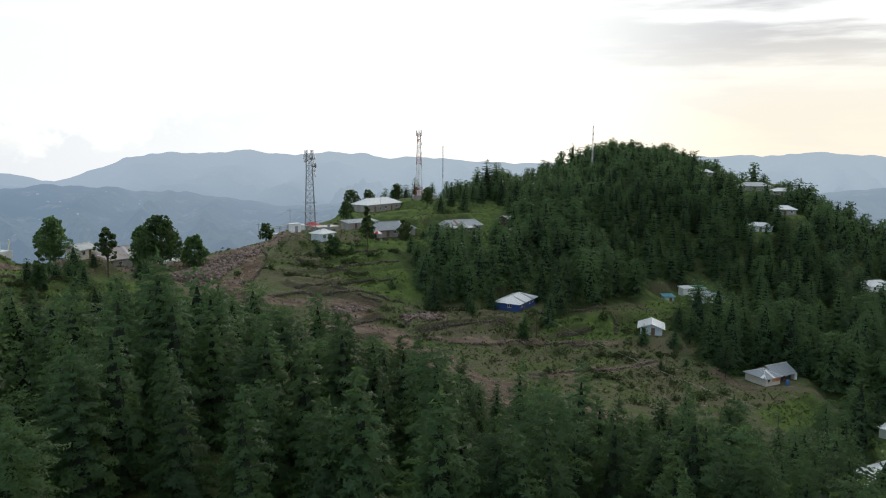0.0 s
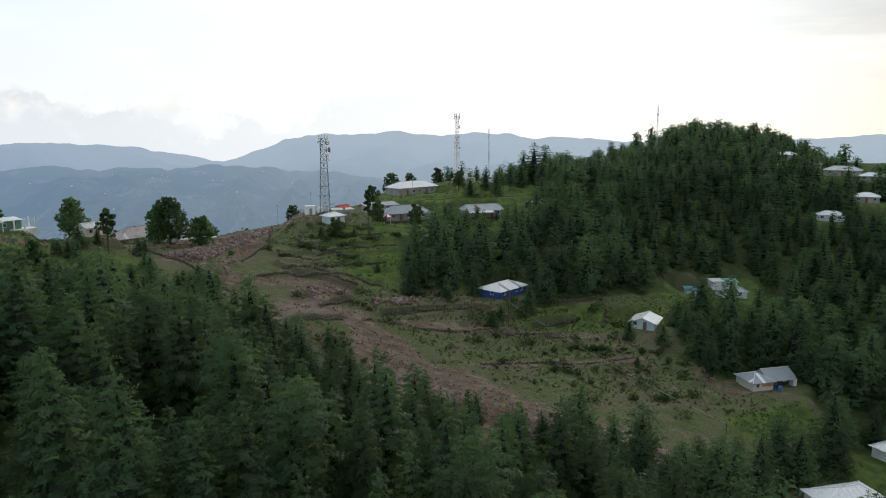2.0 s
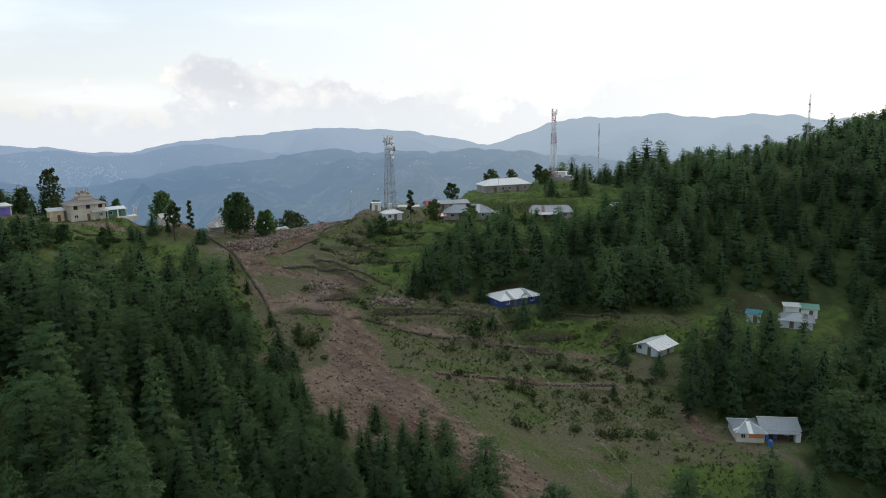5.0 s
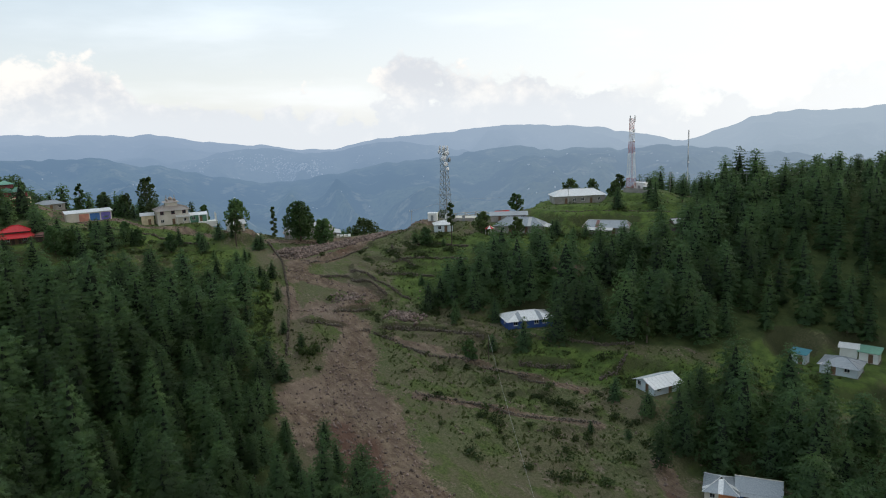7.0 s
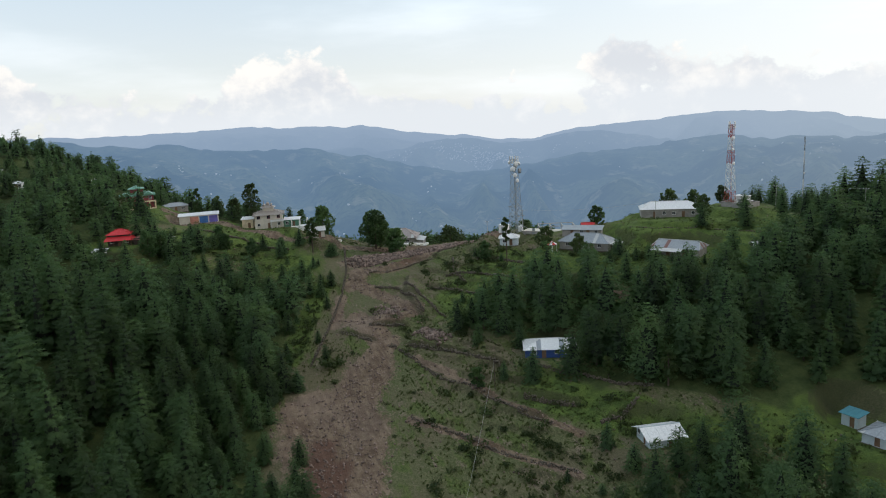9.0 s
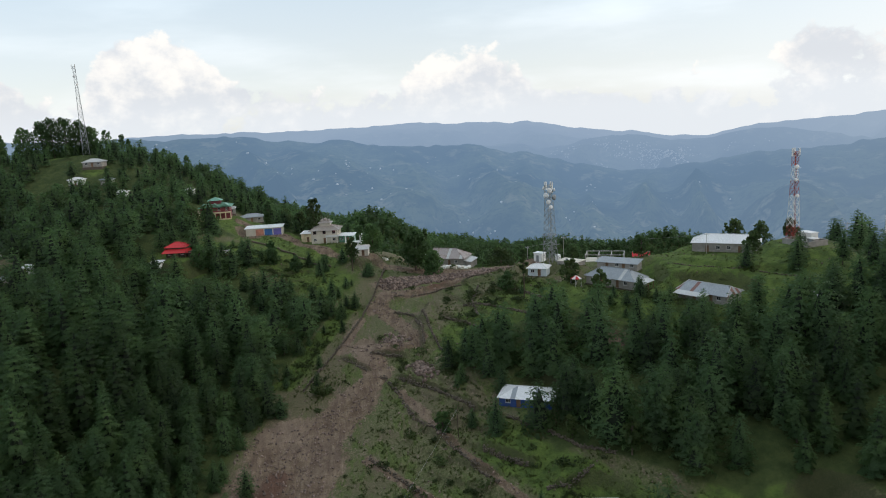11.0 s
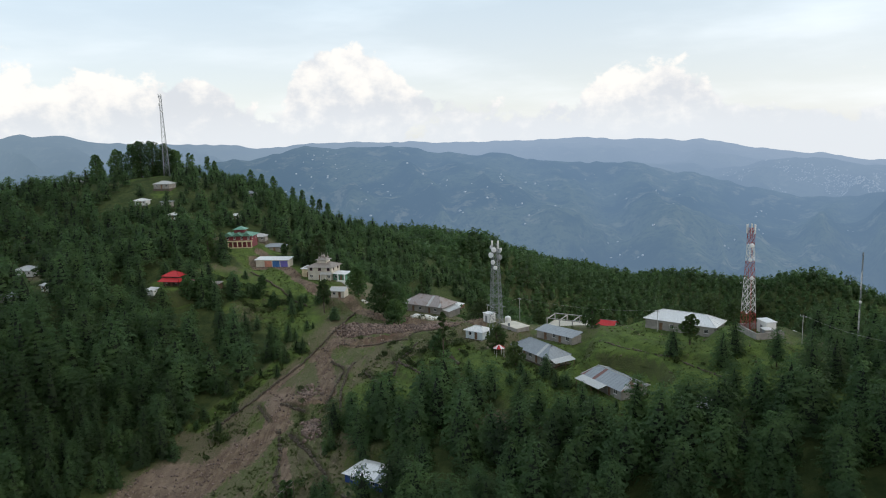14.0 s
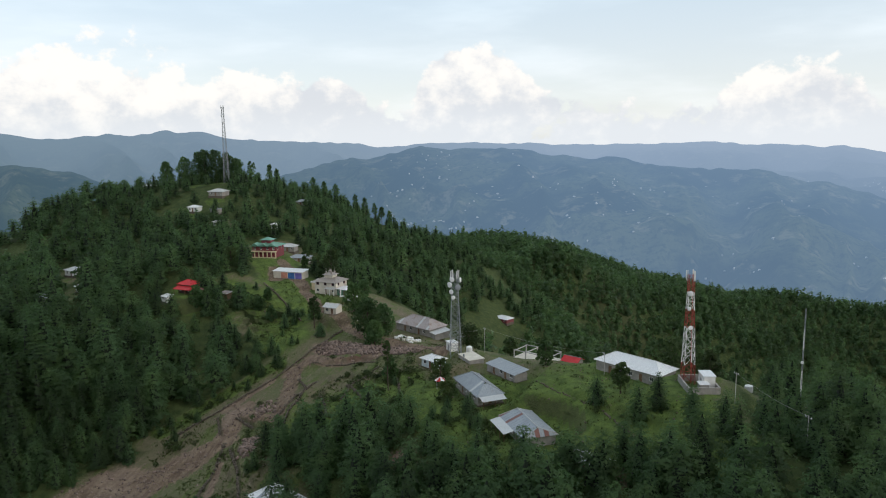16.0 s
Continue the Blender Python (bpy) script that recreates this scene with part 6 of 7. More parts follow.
def single_pines():
    """Pines that stand alone on open ground."""
    tv, tf = trunk_shape(11.6, 0.2)
    trunk_mesh = bpy.data.meshes.new("trunk")
    trunk_mesh.from_pydata(tv, [], tf)
    trunk_mesh.materials.append(BARK)
    crowns = [crown_mesh("crown", [p]) for p in NEARER]
    for k, (x, y, s) in enumerate(((22.5, 133.5, 0.55), (31.5, 131.0, 0.6), (3.0, 182.0, 0.42), (67.0, 178.5, 0.72), (-10.5, 261.5, 0.62), (-2.5, 270.5, 0.8), (-7.5, 274.5, 0.7), (0.5, 281.0, 0.7), (3.5, 287.0, 0.8),
                                   (5.5, 306.3, 1.34), (1.5, 304.0, 1.12), (9.5, 309.5, 1.15), (12.5, 304.5, 0.95), (14.7, 319.8, 0.92), (30.0, 326.0, 0.85), (36.6, 324.0, 0.75), (34.9, 302.8, 0.9), (-24.6, 303.9, 0.98), (-17.0, 299.5, 0.7), (33.0, 370.0, 0.85), (53.0, 393.0, 0.85),
                                   (-34.0, 303.5, 0.85), (-39.5, 320.0, 1.2), (-33.0, 312.0, 1.0), (-28.0, 300.5, 0.8), (-54.0, 296.0, 0.7), (-62.0, 152.0, 0.6), (-14.0, 147.5, 0.4), (8.5, 190.5, 0.6), (23.8, 185.6, 0.68), (17.3, 181.7, 0.36), (4.2, 180.7, 0.34), (2.7, 188.6, 0.9), (5.2, 198.5, 1.05), (8.5, 203.0, 1.0), (27.0, 200.0, 1.0), (29.5, 204.5, 1.05), (34.8, 209.5, 1.0), (-0.5, 193.0, 0.95), (-2.5, 186.0, 0.85), (-6.0, 180.5, 0.75), (22.5, 201.0, 0.95),
                                   (2.7, 225.5, 0.7), (9.5, 229.5, 0.85), (13.2, 225.0, 0.9), (10.5, 238.5, 0.75), (16.6, 235.0, 0.95), (15.5, 249.0, 0.9), (19.4, 257.5, 0.95), (20.5, 264.5, 1.0), (19.2, 271.0, 1.0), (14.5, 268.0, 0.8), (17.5, 281.5, 1.15), (11.5, 288.5, 0.95), (22.0, 276.0, 1.1), (62.0, 194.0, 0.75), (60.5, 200.5, 0.7))):
        lone_pine(trunk_mesh, crowns[k % 4], x, y, s, k * 1.7, 0.95 + 0.03 * (k % 4), "young pine standing alone on open ground" if s < 0.65 else "full dark pine standing apart from the wood", "single pines")


single_pines()


def young_pines():
    """Small pines spread over the terraces and the wood's edge."""
    tv, tf = trunk_shape(12.0, 0.25)
    trunk_mesh = bpy.data.meshes.new("trunk")
    trunk_mesh.from_pydata(tv, [], tf)
    trunk_mesh.materials.append(BARK)
    crowns = [crown_mesh("crown", [p]) for p in MIDDLE]
    p = scatter([(-60, 158, -22, 138, 8), (-104, 112, -84, 150, 9), (-92, 150, -66, 162, 7), (52, 184, 70, 206, 7), (-40, 206, -24, 188, 10), (-14, 226, 10, 244, 9), (-66, 150, -20, 130, 9)], 85, 77)
    p = p[near_strip(p[:, 0], p[:, 1], BARE) < -0.35]
    clear = np.ones(len(p), bool)
    for cx, cy, r, _h in PADS:
        clear &= np.hypot(p[:, 0] - cx, p[:, 1] - cy) > r + 1.5
    rnd = random.Random(17)
    for x, y in p[clear]:
        s = 0.2 + 0.34 * rnd.random()
        tree = new("young_pine")
        tree.matrix_world = Matrix.LocRotScale((x, y, height(x, y) - 0.1), Euler((0, 0, rnd.random() * 6.28)), (s, s, s * (0.85 + 0.25 * rnd.random())))
        tagged(tree, "small young pine at the edge of the terrace" if s > 0.36 else "waist-high pine sapling in rough grass", "tree", "young pines")
        for nm, me in (("trunk", trunk_mesh), ("crown", crowns[rnd.randrange(7)])):
            new(nm, me).parent = tree


# ---- shrubs, grass and stones ----
def scatter(strips, count, seed, depth=0.0):
    """Places spread over strips."""
    rnd = np.random.default_rng(seed)
    out = []
    area = np.array([(math.hypot(a[2] - a[0], a[3] - a[1]) + 2 * a[4]) * 2 * a[4] for a in strips])
    for k in rnd.choice(len(strips), count, p=area / area.sum()):
        x0, y0, x1, y1, r = strips[k]
        t = rnd.random() * 1.1 - 0.05
        a, d = rnd.random() * 6.283, r * math.sqrt(rnd.random()) * (1 - depth)
        out.append((x0 + (x1 - x0) * t + math.cos(a) * d, y0 + (y1 - y0) * t + math.sin(a) * d))
    return np.array(out)


young_pines()
SHRUBS = []
for k in range(5):
    rnd = np.random.default_rng(300 + k)
    lumps = [(0.7 * rnd.normal(), 0.7 * rnd.normal(), 0.5 + 0.4 * rnd.random(), 0.6 + 0.3 * rnd.random()) for _ in range(4)]
    SHRUBS.append(leaf_cloud(rnd, lumps, 26, 0.36))
GREENS = [(-45, 212, -25, 186, 14), (-14, 172, 26, 172, 11), (10, 180, 46, 188, 9), (24, 162, 68, 176, 13), (-56, 158, -18, 140, 5), (-95, 162, -60, 210, 11), (-20, 160, 10, 150, 14), (40, 196, 72, 222, 7), (-42, 256, 0, 276, 15), (-30, 226, 4, 250, 13), (-88, 134, -70, 150, 8)]
spots = scatter(GREENS + [(-110, 112, -84, 150, 9), (48, 188, 70, 202, 7)], 300, 310)
rows = [(-52, 188, -30, 183, 0.9), (-50, 194, -26, 190, 0.9), (-48, 200, -26, 197, 0.9), (-46, 206, -22, 203, 0.9), (-44, 212, -20, 210, 0.9), (-14, 178, 8, 184, 0.8), (36, 178, 58, 186, 1.2),
        (-104, 116, -86, 146, 1.2), (-98, 112, -80, 138, 1.2), (-24, 226, 2, 240, 1.4), (-28, 250, -4, 264, 1.2), (-18, 250, 4, 262, 1.2), (44, 194, 62, 210, 1.5), (-56, 158, -20, 141, 1.5)]
spots = np.concatenate([spots, scatter(rows, 430, 312)])
ok = near_strip(spots[:, 0], spots[:, 1], BARE) < 0.1
for cx, cy, r, _h in PADS:
    ok &= np.hypot(spots[:, 0] - cx, spots[:, 1] - cy) > r * 0.9
meadow = near_strip(spots[:, 0], spots[:, 1], [(-40, 256, 6, 276, 15), (-24, 236, 2, 256, 8)]) > 0
ok &= ~meadow | (np.arange(len(spots)) % 7 == 0)
spots = spots[ok]
size = 0.4 + 0.75 * np.random.default_rng(311).random(len(spots)) ** 2
merged("shrubs", SHRUBS, spots[:, 0], spots[:, 1], size, SHRUB, "low dark green shrubs scattered over the terraces", "shrubs", 0.1)
for k, (x, y, s) in enumerate(((-5.7, 147.7, 0.8), (14.5, 169.3, 0.9), (9.9, 162.6, 0.6), (26.1, 174.2, 1.2), (42.2, 154.9, 1.3), (22.0, 161.5, 0.9), (32.5, 166.1, 1.1), (35.4, 166.6, 0.9), (-20.1, 167.6, 0.8), (-16.7, 169.0, 0.8), (-12.6, 147.7, 1.6), (-12.7, 150.5, 1.4),
                               (12.9, 178.0, 1.3), (18.6, 186.5, 1.4), (-42.2, 193.8, 1.3), (-36.7, 208.4, 1.5), (-30.1, 195.7, 1.4), (-17.2, 173.8, 1.2), (40.0, 194.9, 1.3), (47.8, 194.0, 1.2), (-56.1, 176.8, 0.9), (60.0, 176.0, 1.2), (54.0, 168.0, 1.0), (46.0, 172.0, 1.0), (38.0, 160.0, 0.8), (-30.0, 165.0, 0.9), (14.8, 168.8, 0.9), (21.9, 161.0, 0.8), (34.3, 164.4, 1.0), (36.2, 180.4, 1.2), (50.5, 160.5, 0.9), (56.5, 163.0, 1.1), (61.0, 158.0, 0.9), (47.5, 165.5, 0.7), (52.0, 175.5, 1.0), (63.5, 168.0, 1.2), (30.0, 157.0, 0.7), (44.0, 178.5, 0.9))):
    p = SHRUBS[k % 5] * (1.15 * s)
    bush = new("bush", mesh_from("bush", p, np.arange(len(p)).reshape(-1, 3), SHRUB))
    bush.matrix_world = pose(x, y, height(x, y) - 0.1, 0, 0, k * 40)
    tagged(bush, "rounded dark green bush on the open slope", "bush", "bushes on the slope")


def blade_tuft(seed):
    rnd = np.random.default_rng(seed)
    tris = []
    for _ in range(7):
        a, r = rnd.random() * 6.283, 0.28 * rnd.random()
        base = np.array([math.cos(a) * r, math.sin(a) * r, 0.0])
        side = np.array([-math.sin(a), math.cos(a), 0]) * 0.09
        tip = base + np.array([rnd.normal() * 0.16, rnd.normal() * 0.16, 0.22 + 0.25 * rnd.random()])
        tris.append([base - side, base + side, tip])
    return np.array(tris, np.float32).reshape(-1, 3)


GRASS = foliage("grass_blades", (0.075, 0.11, 0.032), (0.125, 0.17, 0.05), (0.15, 0.172, 0.06))
spots = scatter(GREENS + [(72, 162, 84, 170, 6), (-130, 118, -95, 158, 9)], 9000, 320)
spots = spots[(near_strip(spots[:, 0], spots[:, 1], BARE) < -0.1) & ((near_strip(spots[:, 0], spots[:, 1], [(-40, 256, 6, 276, 15)]) < 0) | (np.arange(len(spots)) % 4 == 0))]
merged("grass", [blade_tuft(k) for k in range(4)], spots[:, 0], spots[:, 1], 0.7 + 0.8 * np.random.default_rng(321).random(len(spots)), GRASS, "tufts of rough grass on the terraces", "grass", 0.03)


def stone_shapes():
    out = []
    for k in range(6):
        rnd = np.random.default_rng(400 + k)
        c = np.array([(x, y, z) for z in (-1, 1) for y in (-1, 1) for x in (-1, 1)], float) * (1, 0.75, 0.6) * (0.75 + 0.5 * rnd.random((8, 3)))
        f = ((0, 2, 3), (0, 3, 1), (4, 5, 7), (4, 7, 6), (0, 1, 5), (0, 5, 4), (2, 6, 7), (2, 7, 3), (0, 4, 6), (0, 6, 2), (1, 3, 7), (1, 7, 5))
        out.append(np.array([c[i] for t in f for i in t], np.float32) * 0.5)
    return out


STONES = stone_shapes()


def stones(name, places, low, high, label, category="stones", lift=0.0, kind="stuff", piled=None, mat=None):
    rnd = np.random.default_rng(len(places))
    verts, faces, count = [], [], 0
    z = ground(places[:, 0], places[:, 1])
    shapes = [np.unique(p, axis=0, return_inverse=True) for p in STONES]
    for i, (x, y) in enumerate(places):
        s = low + (high - low) * rnd.random() ** 2
        q = Euler((rnd.random() * 6, rnd.random() * 6, rnd.random() * 6)).to_matrix()
        up = (piled[i] if piled is not None else lift) + 0.15 * s
        points, index = shapes[i % 6]
        verts.append((points @ np.array(q).T) * s + np.array([x, y, z[i] + up]))
        faces.append(index.reshape(-1, 3) + count)
        count += len(points)
    me = mesh_from(name, np.concatenate(verts), np.concatenate(faces), mat or STONE)
    return tagged(new(name, me), label, category, kind=kind)


def heap(name, x0, y0, x1, y1, r, tall, count, seed, label):
    rnd = np.random.default_rng(seed)
    t, a, d = rnd.random(count), rnd.random(count) * 6.283, np.sqrt(rnd.random(count))
    p = np.stack([x0 + (x1 - x0) * t + np.cos(a) * d * r, y0 + (y1 - y0) * t + np.sin(a) * d * r], -1)
    up = tall * (1 - d ** 1.5) * (0.6 + 0.4 * wave(p[:, 0], p[:, 1], 3.0, 9))
    stones(name, p, 0.35, 0.95, label, "rubble", piled=up)


heap("rubble_heap", -65.5, 171.5, -64.0, 189.0, 6.0, 0.9, 1900, 1, "long heap of broken brown quarry stone by the track")
heap("rubble_heap", -62.0, 194.0, -60.0, 202.0, 3.2, 0.6, 420, 2, "smaller heap of broken stone on the saddle")
heap("rubble_heap", -12.5, 172.6, -4.0, 175.5, 2.6, 0.15, 260, 3, "scatter of quarry stone below the pines")
heap("rubble_heap", -31.0, 166.5, -24.0, 170.5, 3.0, 0.08, 150, 4, "spread of loose stone beside the track")
loose = scatter(BARE, 3600, 410)
stones("loose_stones", loose, 0.14, 0.62, "loose stones strewn over the bare earth")
loose = scatter(GREENS, 500, 411)
stones("field_stones", loose, 0.15, 0.5, "grey stones lying in the grass")


def stone_wall(label, line, tall, thick=0.5, per=9.0, seed=0):
    """A dry wall of rough stones along a line on the ground."""
    rnd = np.random.default_rng(500 + seed)
    pts, ups = [], []
    for (x0, y0), (x1, y1) in zip(line, line[1:]):
        n = math.hypot(x1 - x0, y1 - y0)
        nx, ny = -(y1 - y0) / n, (x1 - x0) / n
        rows = max(1, int(tall / 0.22))
        for row in range(rows):
            for k in range(int(n * per / 1.9)):
                t, w = rnd.random(), (rnd.random() - 0.5) * thick
                pts.append((x0 + (x1 - x0) * t + nx * w, y0 + (y1 - y0) * t + ny * w))
                ups.append(row * 0.2 + 0.12 * rnd.random())
    stones("stone_wall", np.array(pts), 0.2, 0.46, label, "wall", piled=np.array(ups), kind="structure", mat=STONE_WALL)


stone_wall("long dry stone wall running down beside the track", [(-80, 170), (-60.3, 165.5), (-47.8, 160.7), (-36.2, 155.5), (-21, 147.4), (-15, 143.8)], 0.8, seed=1)
stone_wall("retaining wall of rough stone at the track's bend", [(-22.6, 161.6), (-17.5, 169.9)], 0.7, seed=2)
stone_wall("lower retaining wall at the track's bend", [(-25.0, 154.2), (-16.2, 160.4)], 0.6, seed=18)
stone_wall("stone terrace wall below the blue house", [(-8.7, 168.0), (1.0, 176.0), (12.5, 183.2)], 0.8, seed=3)
stone_wall("tumbled line of terrace stones across the slope", [(-13, 164), (-3, 167.5), (8.7, 169.8), (15.3, 174.2), (26, 178), (36, 183)], 0.55, 0.9, seed=4)
stone_wall("high squared terrace wall of brown stone", [(25.8, 182.2), (34.8, 189.4)], 1.0, seed=5)
stone_wall("low terrace wall above the track", [(-41.5, 178.1), (-31.2, 178.2), (-21.8, 178.5), (-14, 180)], 0.7, seed=6)
stone_wall("low stone bank beside the upper track", [(-53, 171), (-52.5, 180.7), (-53.5, 193.8), (-60, 207)], 0.6, seed=7)
stone_wall("broken terrace edge on the lower slope", [(17.7, 158.5), (25.9, 163.8), (38.9, 171.4), (50.9, 180.2)], 0.5, 0.8, seed=8)
stone_wall("terrace wall on the upper field", [(-46, 196), (-36, 192), (-26, 192)], 0.6, seed=9)
stone_wall("terrace wall under the meadow", [(-24, 246), (-16, 254), (-10, 262), (4, 270)], 0.4, seed=10)
stone_wall("field wall below the shops", [(-112, 122), (-100, 136), (-84, 152)], 0.7, seed=11)

stone_wall("low terrace wall on the green steps", [(-40.9, 202), (-33.3, 206.3), (-24.9, 209.8)], 0.8, seed=12)
stone_wall("low terrace wall on the green steps", [(-36.4, 189.6), (-26.2, 197.7), (-18.2, 203.7)], 0.8, seed=13)
stone_wall("low terrace wall on the green steps", [(-33, 182.6), (-23.1, 188.9), (-18, 191.4)], 0.8, seed=14)
stone_wall("bank of rough stone under the meadow", [(20.9, 188.5), (28.2, 195.7), (35.6, 200.3), (40.1, 205.5)], 0.8, seed=15)
stone_wall("curved bank of rough stone above the white house", [(41.8, 190.9), (43, 195), (42, 200.3)], 0.8, seed=16)
stone_wall("stone bank beside the track's bend", [(-44.7, 170.1), (-38.6, 175.4), (-28, 176.5), (-18.8, 175.9)], 0.8, seed=17)


# ---- things on the ridge ----
def compound(label, x, y, turn, L, W, tall, mat):
    ob = new("compound_wall")
    ob.matrix_world = pose(x, y, height(x, y), 0, 0, turn)
    tagged(ob, label, "wall")
    for x0, x1, y0, y1 in ((-L / 2, L / 2, -W / 2, -W / 2 + 0.25), (-L / 2, -L / 2 + 0.25, -W / 2 + 0.25, W / 2), (L / 2 - 0.25, L / 2, -W / 2 + 0.25, W / 2), (-L / 2 + 0.25, L / 2 - 0.25, W / 2 - 0.25, W / 2)):
        bm = bmesh.new()
        box(bm, x0, x1, y0, y1, -1.6, tall)
        box(bm, x0 - 0.05, x1 + 0.05, y0 - 0.05, y1 + 0.05, tall, tall + 0.1)
        part("wall_side", bm, mat, ob)


def cabin(label, x, y, turn, L, W, h, mat, z=None, roof=WHITE_ROOF):
    ob = new("equipment_cabin")
    ob.matrix_world = pose(x, y, height(x, y) if z is None else z, 0, 0, turn)
    tagged(ob, label, "cabin")
    bm = bmesh.new()
    box(bm, -L / 2, L / 2, -W / 2, W / 2, -1.2, h)
    bmesh.ops.bevel(bm, geom=[e for e in bm.edges if abs(e.verts[0].co.z - e.verts[1].co.z) > 1], offset=0.12, segments=2, affect="EDGES")
    part("body", bm, mat, ob)
    bm = bmesh.new()
    box(bm, -L / 2 - 0.15, L / 2 + 0.15, -W / 2 - 0.15, W / 2 + 0.15, h, h + 0.14)
    part("roof", bm, roof, ob)
    bm = bmesh.new()
    box(bm, -0.45, 0.45, -W / 2 - 0.06, -W / 2 - 0.003, 0.05, 2.0)
    part("door", bm, STEEL, ob)


compound("low block wall round the red and white mast", -18.6, 283.6, 12, 9.0, 7.0, 1.4, BLOCK)
cabin("white equipment cabin beside the red and white mast", -19.6, 285.4, 12, 4.2, 2.6, 3.0, WHITE_WALL)
cabin("small grey generator shed in the mast yard", -16.2, 284.4, 12, 2.2, 2.0, 1.9, BLOCK)
cabin("white equipment cabin beside the grey mast", -52.0, 217.0, 40, 3.0, 2.4, 2.6, WHITE_WALL)
cabin("long pale platform roof of a low block store", -44.3, 224.6, 40, 7.0, 4.6, 1.0, BLOCK, roof=PLASTER)


def water_tank(label, x, y, z, r, h, mat):
    bm = bmesh.new()
    bmesh.ops.create_cone(bm, cap_ends=True, segments=20, radius1=r, radius2=r * 0.96, depth=h, matrix=Matrix.Translation((0, 0, h / 2)))
    bmesh.ops.create_cone(bm, cap_ends=True, segments=20, radius1=r * 0.96, radius2=r * 0.3, depth=h * 0.18, matrix=Matrix.Translation((0, 0, h * 1.09)))
    me = bpy.data.meshes.new("water_tank")
    bm.to_mesh(me)
    bm.free()
    me.materials.append(mat)
    ob = new("water_tank", me)
    ob.matrix_world = pose(x, y, z)
    tagged(ob, label, "tank")


water_tank("white plastic water tank by the mast", -51.0, 222.5, height(-51, 222.5), 0.9, 1.7, DISH)
water_tank("blue plastic water drum before the porch", 81.0, 181.6, height(81, 181.6), 0.45, 1.2, BLUE_PAINT)
water_tank("white water tank on the meadow's edge", -31.0, 296.0, height(-31, 296), 1.0, 1.4, DISH)


low_house()


def frame_building():
    """A roofless concrete frame with a pale floor slab."""
    ob = new("unfinished_building")
    ob.matrix_world = pose(-60.0, 241.2, height(-60.0, 241.2) + 0.4, 0, 0, 66)
    tagged(ob, "unfinished roofless concrete frame with a pale floor slab", "building")
    L, W = 12.5, 7.0
    bm = bmesh.new()
    box(bm, -L / 2, L / 2, -W / 2, W / 2, -2.5, 0.0)
    part("floor_slab", bm, PLASTER, ob)
    for i in range(4):
        xk = -L / 2 + 0.2 + (L - 0.4) * i / 3
        for yk in (-W / 2 + 0.2, W / 2 - 0.2):
            bm = bmesh.new()
            box(bm, xk - 0.15, xk + 0.15, yk - 0.15, yk + 0.15, 0.0, 1.9)
            part("post", bm, CONCRETE, ob)
        bm = bmesh.new()
        box(bm, xk - 0.14, xk + 0.14, -W / 2, W / 2, 1.9, 2.1)
        part("beam", bm, CONCRETE, ob)
    for yk in (-W / 2 + 0.2, W / 2 - 0.2):
        bm = bmesh.new()
        box(bm, -L / 2, L / 2, yk - 0.13, yk + 0.13, 2.1, 2.3)
        part("beam", bm, CONCRETE, ob)


frame_building()


def canopy():
    ob = new("canopy")
    ob.matrix_world = pose(-27.0, 220.3, height(-27.0, 220.3), 0, 0, 20)
    tagged(ob, "small red and white peaked canopy on thin posts", "canopy")
    for k in range(8):
        a0, a1 = 6.283 * k / 8, 6.283 * (k + 1) / 8
        bm = bmesh.new()
        p = [(math.cos(a0) * 1.6, math.sin(a0) * 1.6, 2.3), (math.cos(a1) * 1.6, math.sin(a1) * 1.6, 2.3), (0, 0, 3.2)]
        slab(bm, p, 0.04)
        part("panel", bm, RED_ROOF if k % 2 else WHITE_ROOF, ob)
    for k in range(4):
        a = 6.283 * (k + 0.5) / 4
        bm = bmesh.new()
        bar(bm, (math.cos(a) * 1.4, math.sin(a) * 1.4, -0.5), (math.cos(a) * 1.4, math.sin(a) * 1.4, 2.3), 0.05)
        part("post", bm, WHITE_WALL, ob)


canopy()


def block_stack(label, x, y, turn, L, W, seed):
    """Rows of pale blocks laid out on the ground."""
    rnd = random.Random(seed)
    ob = new("block_stack")
    ob.matrix_world = pose(x, y, height(x, y), 0, 0, turn)
    tagged(ob, label, "blocks")
    for i in range(int(L / 1.3)):
        for j in range(int(W / 0.9)):
            if rnd.random() < 0.25:
                continue
            bm = bmesh.new()
            cx, cy = -L / 2 + 1.3 * (i + 0.5), -W / 2 + 0.9 * (j + 0.5)
            box(bm, cx - 0.55, cx + 0.55, cy - 0.33, cy + 0.33, -0.3, 0.35 + 0.5 * rnd.random())
            part("block", bm, WHITE_WALL if rnd.random() < 0.6 else PLASTER, ob)


block_stack("rows of pale building blocks laid out on the saddle", -78.0, 194.5, 60, 11.0, 5.0, 3)
block_stack("pale building blocks beside the track", -92.0, 170.5, 40, 5.0, 3.0, 4)


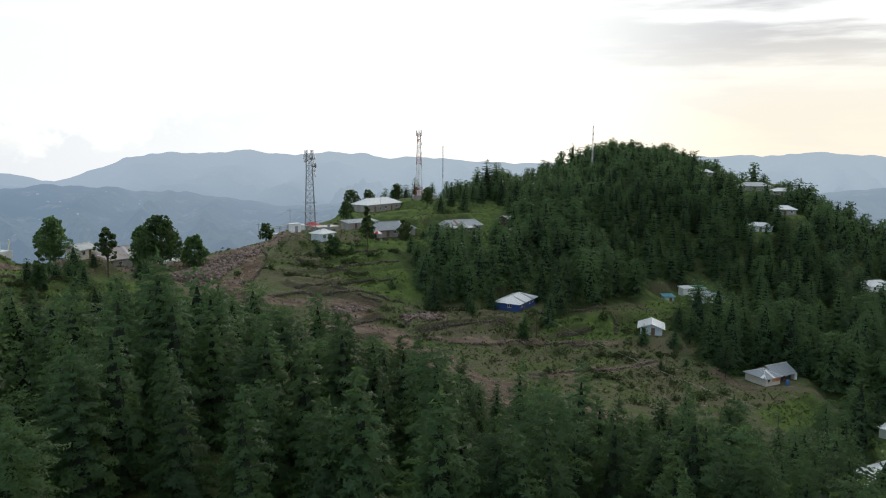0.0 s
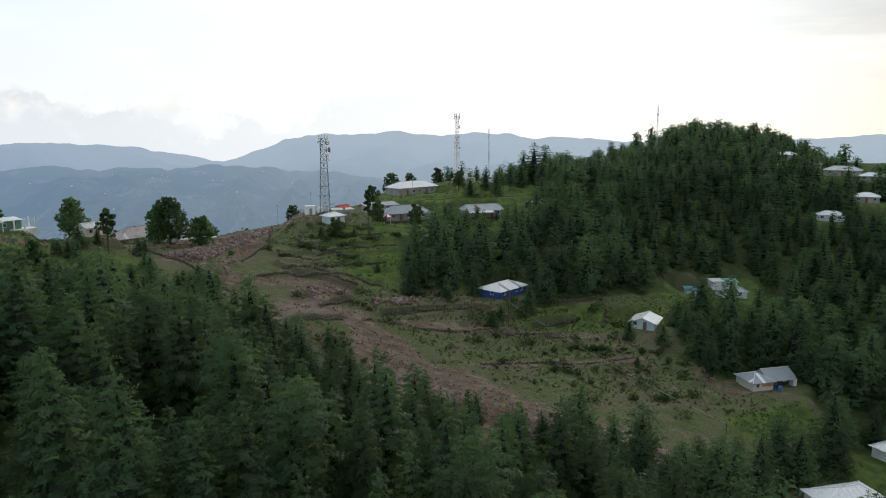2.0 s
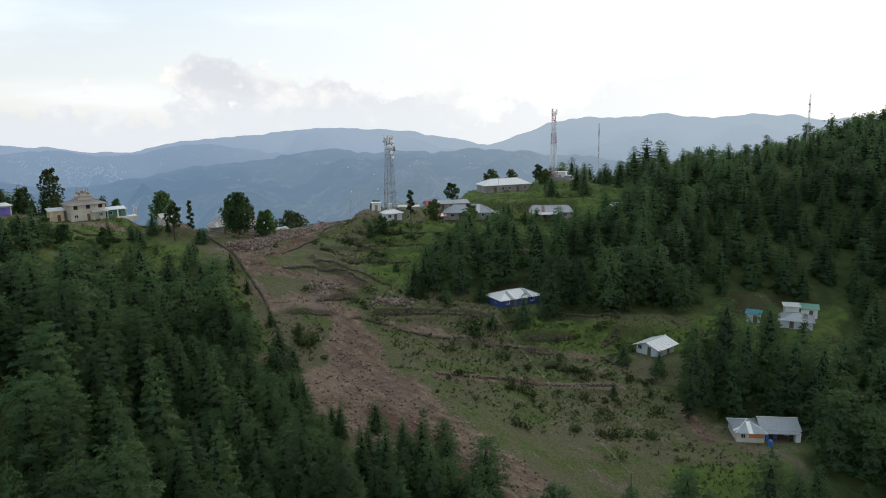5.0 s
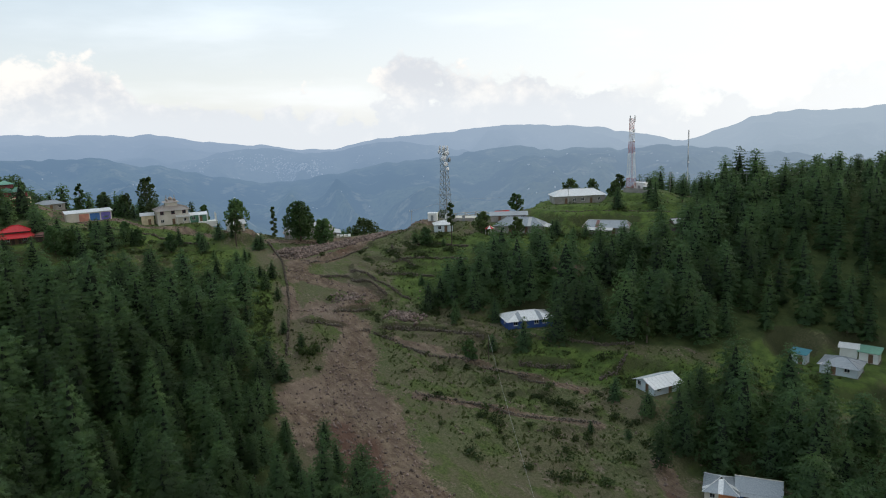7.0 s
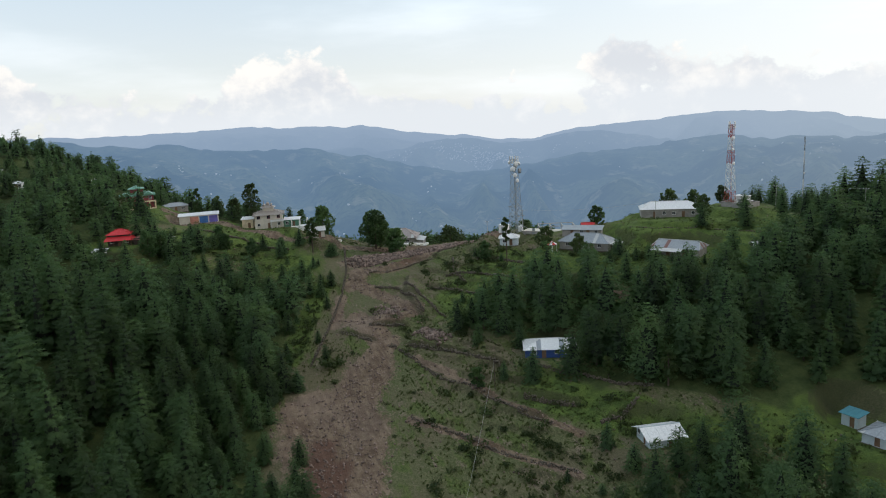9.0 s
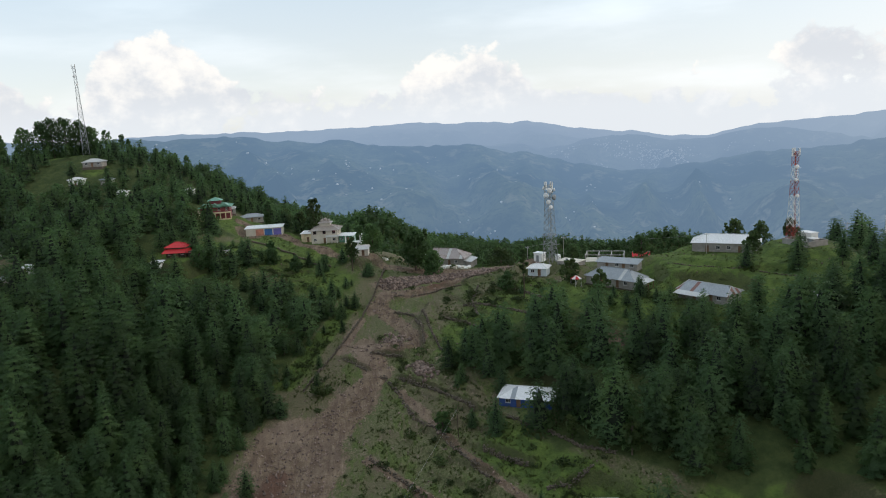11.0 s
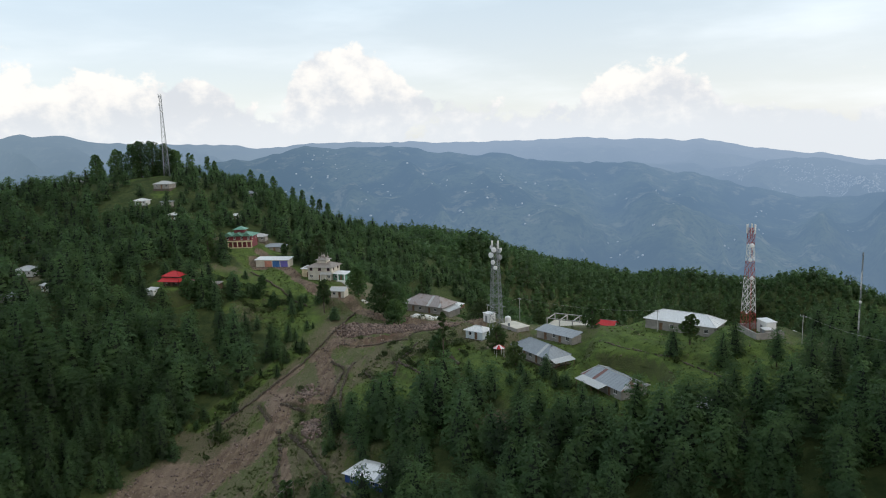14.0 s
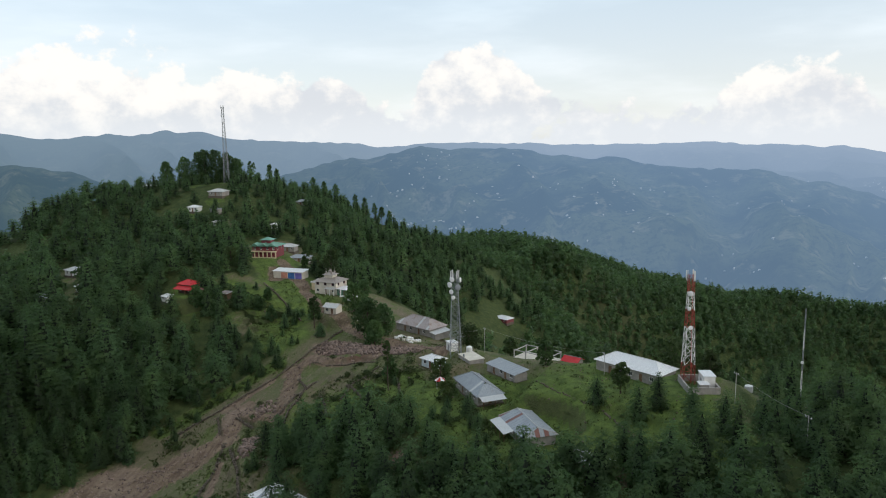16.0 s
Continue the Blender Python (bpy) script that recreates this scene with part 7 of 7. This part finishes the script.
def pole(label, x, y, tall, arm=True):
    ob = new("utility_pole")
    ob.matrix_world = pose(x, y, height(x, y), 0, 0, 30)
    tagged(ob, label, "pole", "utility poles")
    bm = bmesh.new()
    bar(bm, (0, 0, -0.8), (0, 0, tall), 0.075, 7)
    part("shaft", bm, BARK if not arm else CONCRETE, ob)
    if arm:
        bm = bmesh.new()
        bar(bm, (-0.8, 0, tall - 0.4), (0.8, 0, tall - 0.4), 0.06)
        part("cross_arm", bm, STEEL, ob)
        for k in (-0.7, 0.0, 0.7):
            bm = bmesh.new()
            bar(bm, (k, 0, tall - 0.36), (k, 0, tall - 0.1), 0.06, 6)
            part("insulator", bm, DISH, ob)
    return Vector((x, y, height(x, y) + tall - 0.1))


def cable(label, a, b, sag, r=0.02):
    data = bpy.data.curves.new("cable", "CURVE")
    data.dimensions, data.bevel_depth, data.bevel_resolution = "3D", r, 1
    line = data.splines.new("POLY")
    line.points.add(20)
    for i in range(21):
        t = i / 20
        p = a.lerp(b, t)
        line.points[i].co = (p.x, p.y, p.z - sag * 4 * t * (1 - t), 1)
    data.materials.append(CONCRETE)
    tagged(new("cable", data), label, "cable")


top_a = pole("brown wooden utility pole on the terrace below the blue house", 20.0, 178.0, 6.4, False)
top_b = pole("brown wooden utility pole on the lower slope", 67.9, 146.8, 6.5, False)
cable("power cable slung down the open slope between poles", top_a, top_b, 1.2)
top_c = pole("leaning utility pole on the saddle", -63.0, 216.0, 6.5)
top_d = pole("utility pole with transformer arms near the grey mast", -56.0, 226.0, 8.0)
cable("power cable along the saddle", top_c, top_d, 0.5)
top_e = pole("utility pole behind the white hall", -32.5, 262.0, 6.0)
cable("power cable above the meadow", top_d, top_e, 1.2)
top_f = pole("utility pole on the meadow below the red and white mast", -11.0, 290.5, 7.0)
top_g = pole("utility pole among the pines", 12.0, 300.0, 8.0)
cable("power cable above the pines", top_f, top_g, 0.8)
mast("thin banded pole mast with small antennas beyond the meadow", -12.9, 303.6, height(-12.9, 303.6), 23.5, 0.3, 0.2, 10, [STEEL, TOWER_WHITE, STEEL, TOWER_WHITE, STEEL], [(12.0, 330, 0.35, DISH)], 0, 10, 0.012)


# ---- specks of houses over the valley ----
def far_houses():
    rnd = np.random.default_rng(900)
    b = np.concatenate([30 + 90 * rnd.random(2600), 66.5 + 3.0 * rnd.normal(size=1500)])
    r = np.concatenate([1500 + 1350 * rnd.random(2600), 3330 + 110 * rnd.normal(size=1500)])
    p = np.stack([130 - r * np.sin(np.radians(b)), 150 + r * np.cos(np.radians(b))], -1)
    clump = wave(p[:, 0], p[:, 1], 110.0, 33) * 0.6 + 0.4 * wave(p[:, 0], p[:, 1], 420.0, 35)
    p = p[(clump > 0.56) & (rnd.random(len(r)) < 0.3) | ((r > 3000) & (clump > 0.42))]
    z = far_height(p[:, 0], p[:, 1])
    verts, faces = [], []
    for i, (x, y) in enumerate(p):
        s = 0.45 + 0.6 * rnd.random()
        a = rnd.random() * 3.14
        for sx, sy, sz in ((-1, -1, -3), (1, -1, -3), (1, 1, -3), (-1, 1, -3), (-1, -1, 2), (1, -1, 2), (1, 1, 2), (-1, 1, 2), (-1.1, 0, 3.6), (1.1, 0, 3.6)):
            u, v = sx * 3.3 * s, sy * 2.3 * s
            verts.append((x + u * math.cos(a) - v * math.sin(a), y + u * math.sin(a) + v * math.cos(a), z[i] + sz * s))
        b = i * 10
        faces += [(b, b + 1, b + 5), (b, b + 5, b + 4), (b + 1, b + 2, b + 6), (b + 1, b + 6, b + 5), (b + 2, b + 3, b + 7), (b + 2, b + 7, b + 6), (b + 3, b, b + 4), (b + 3, b + 4, b + 7),
                  (b + 4, b + 5, b + 9), (b + 4, b + 9, b + 8), (b + 6, b + 7, b + 8), (b + 6, b + 8, b + 9), (b + 5, b + 6, b + 9), (b + 7, b + 4, b + 8)]
    tagged(new("valley_houses", mesh_from("valley_houses", verts, faces, FAR_WHITE)), "tiny white houses scattered over the far slopes", "houses", kind="stuff")


far_houses()
for label, x, y, turn in (("white-roofed house on the spur's crest", -590.0, 182.0, 30), ("white house in the clearing on the far spur", -840.0, 395.0, 20), ("white-roofed house beyond the wooded spur", -815.0, 500.0, 40), ("pale house on the far spur", -766.0, 352.0, 10), ("white house on the spur's wooded crest", -768.0, 372.0, 40), ("small pale house on the spur's wooded crest", -770.0, 388.0, 70), ("long pale house on the wooded crest", -407.0, 116.5, 25), ("small white house at the spur's end", -800.0, 520.0, 70)):
    house(label, x, y, turn, 13.0, 8.0, 2.8, WHITE_WALL, WHITE_ROOF, (), rise=1.6)
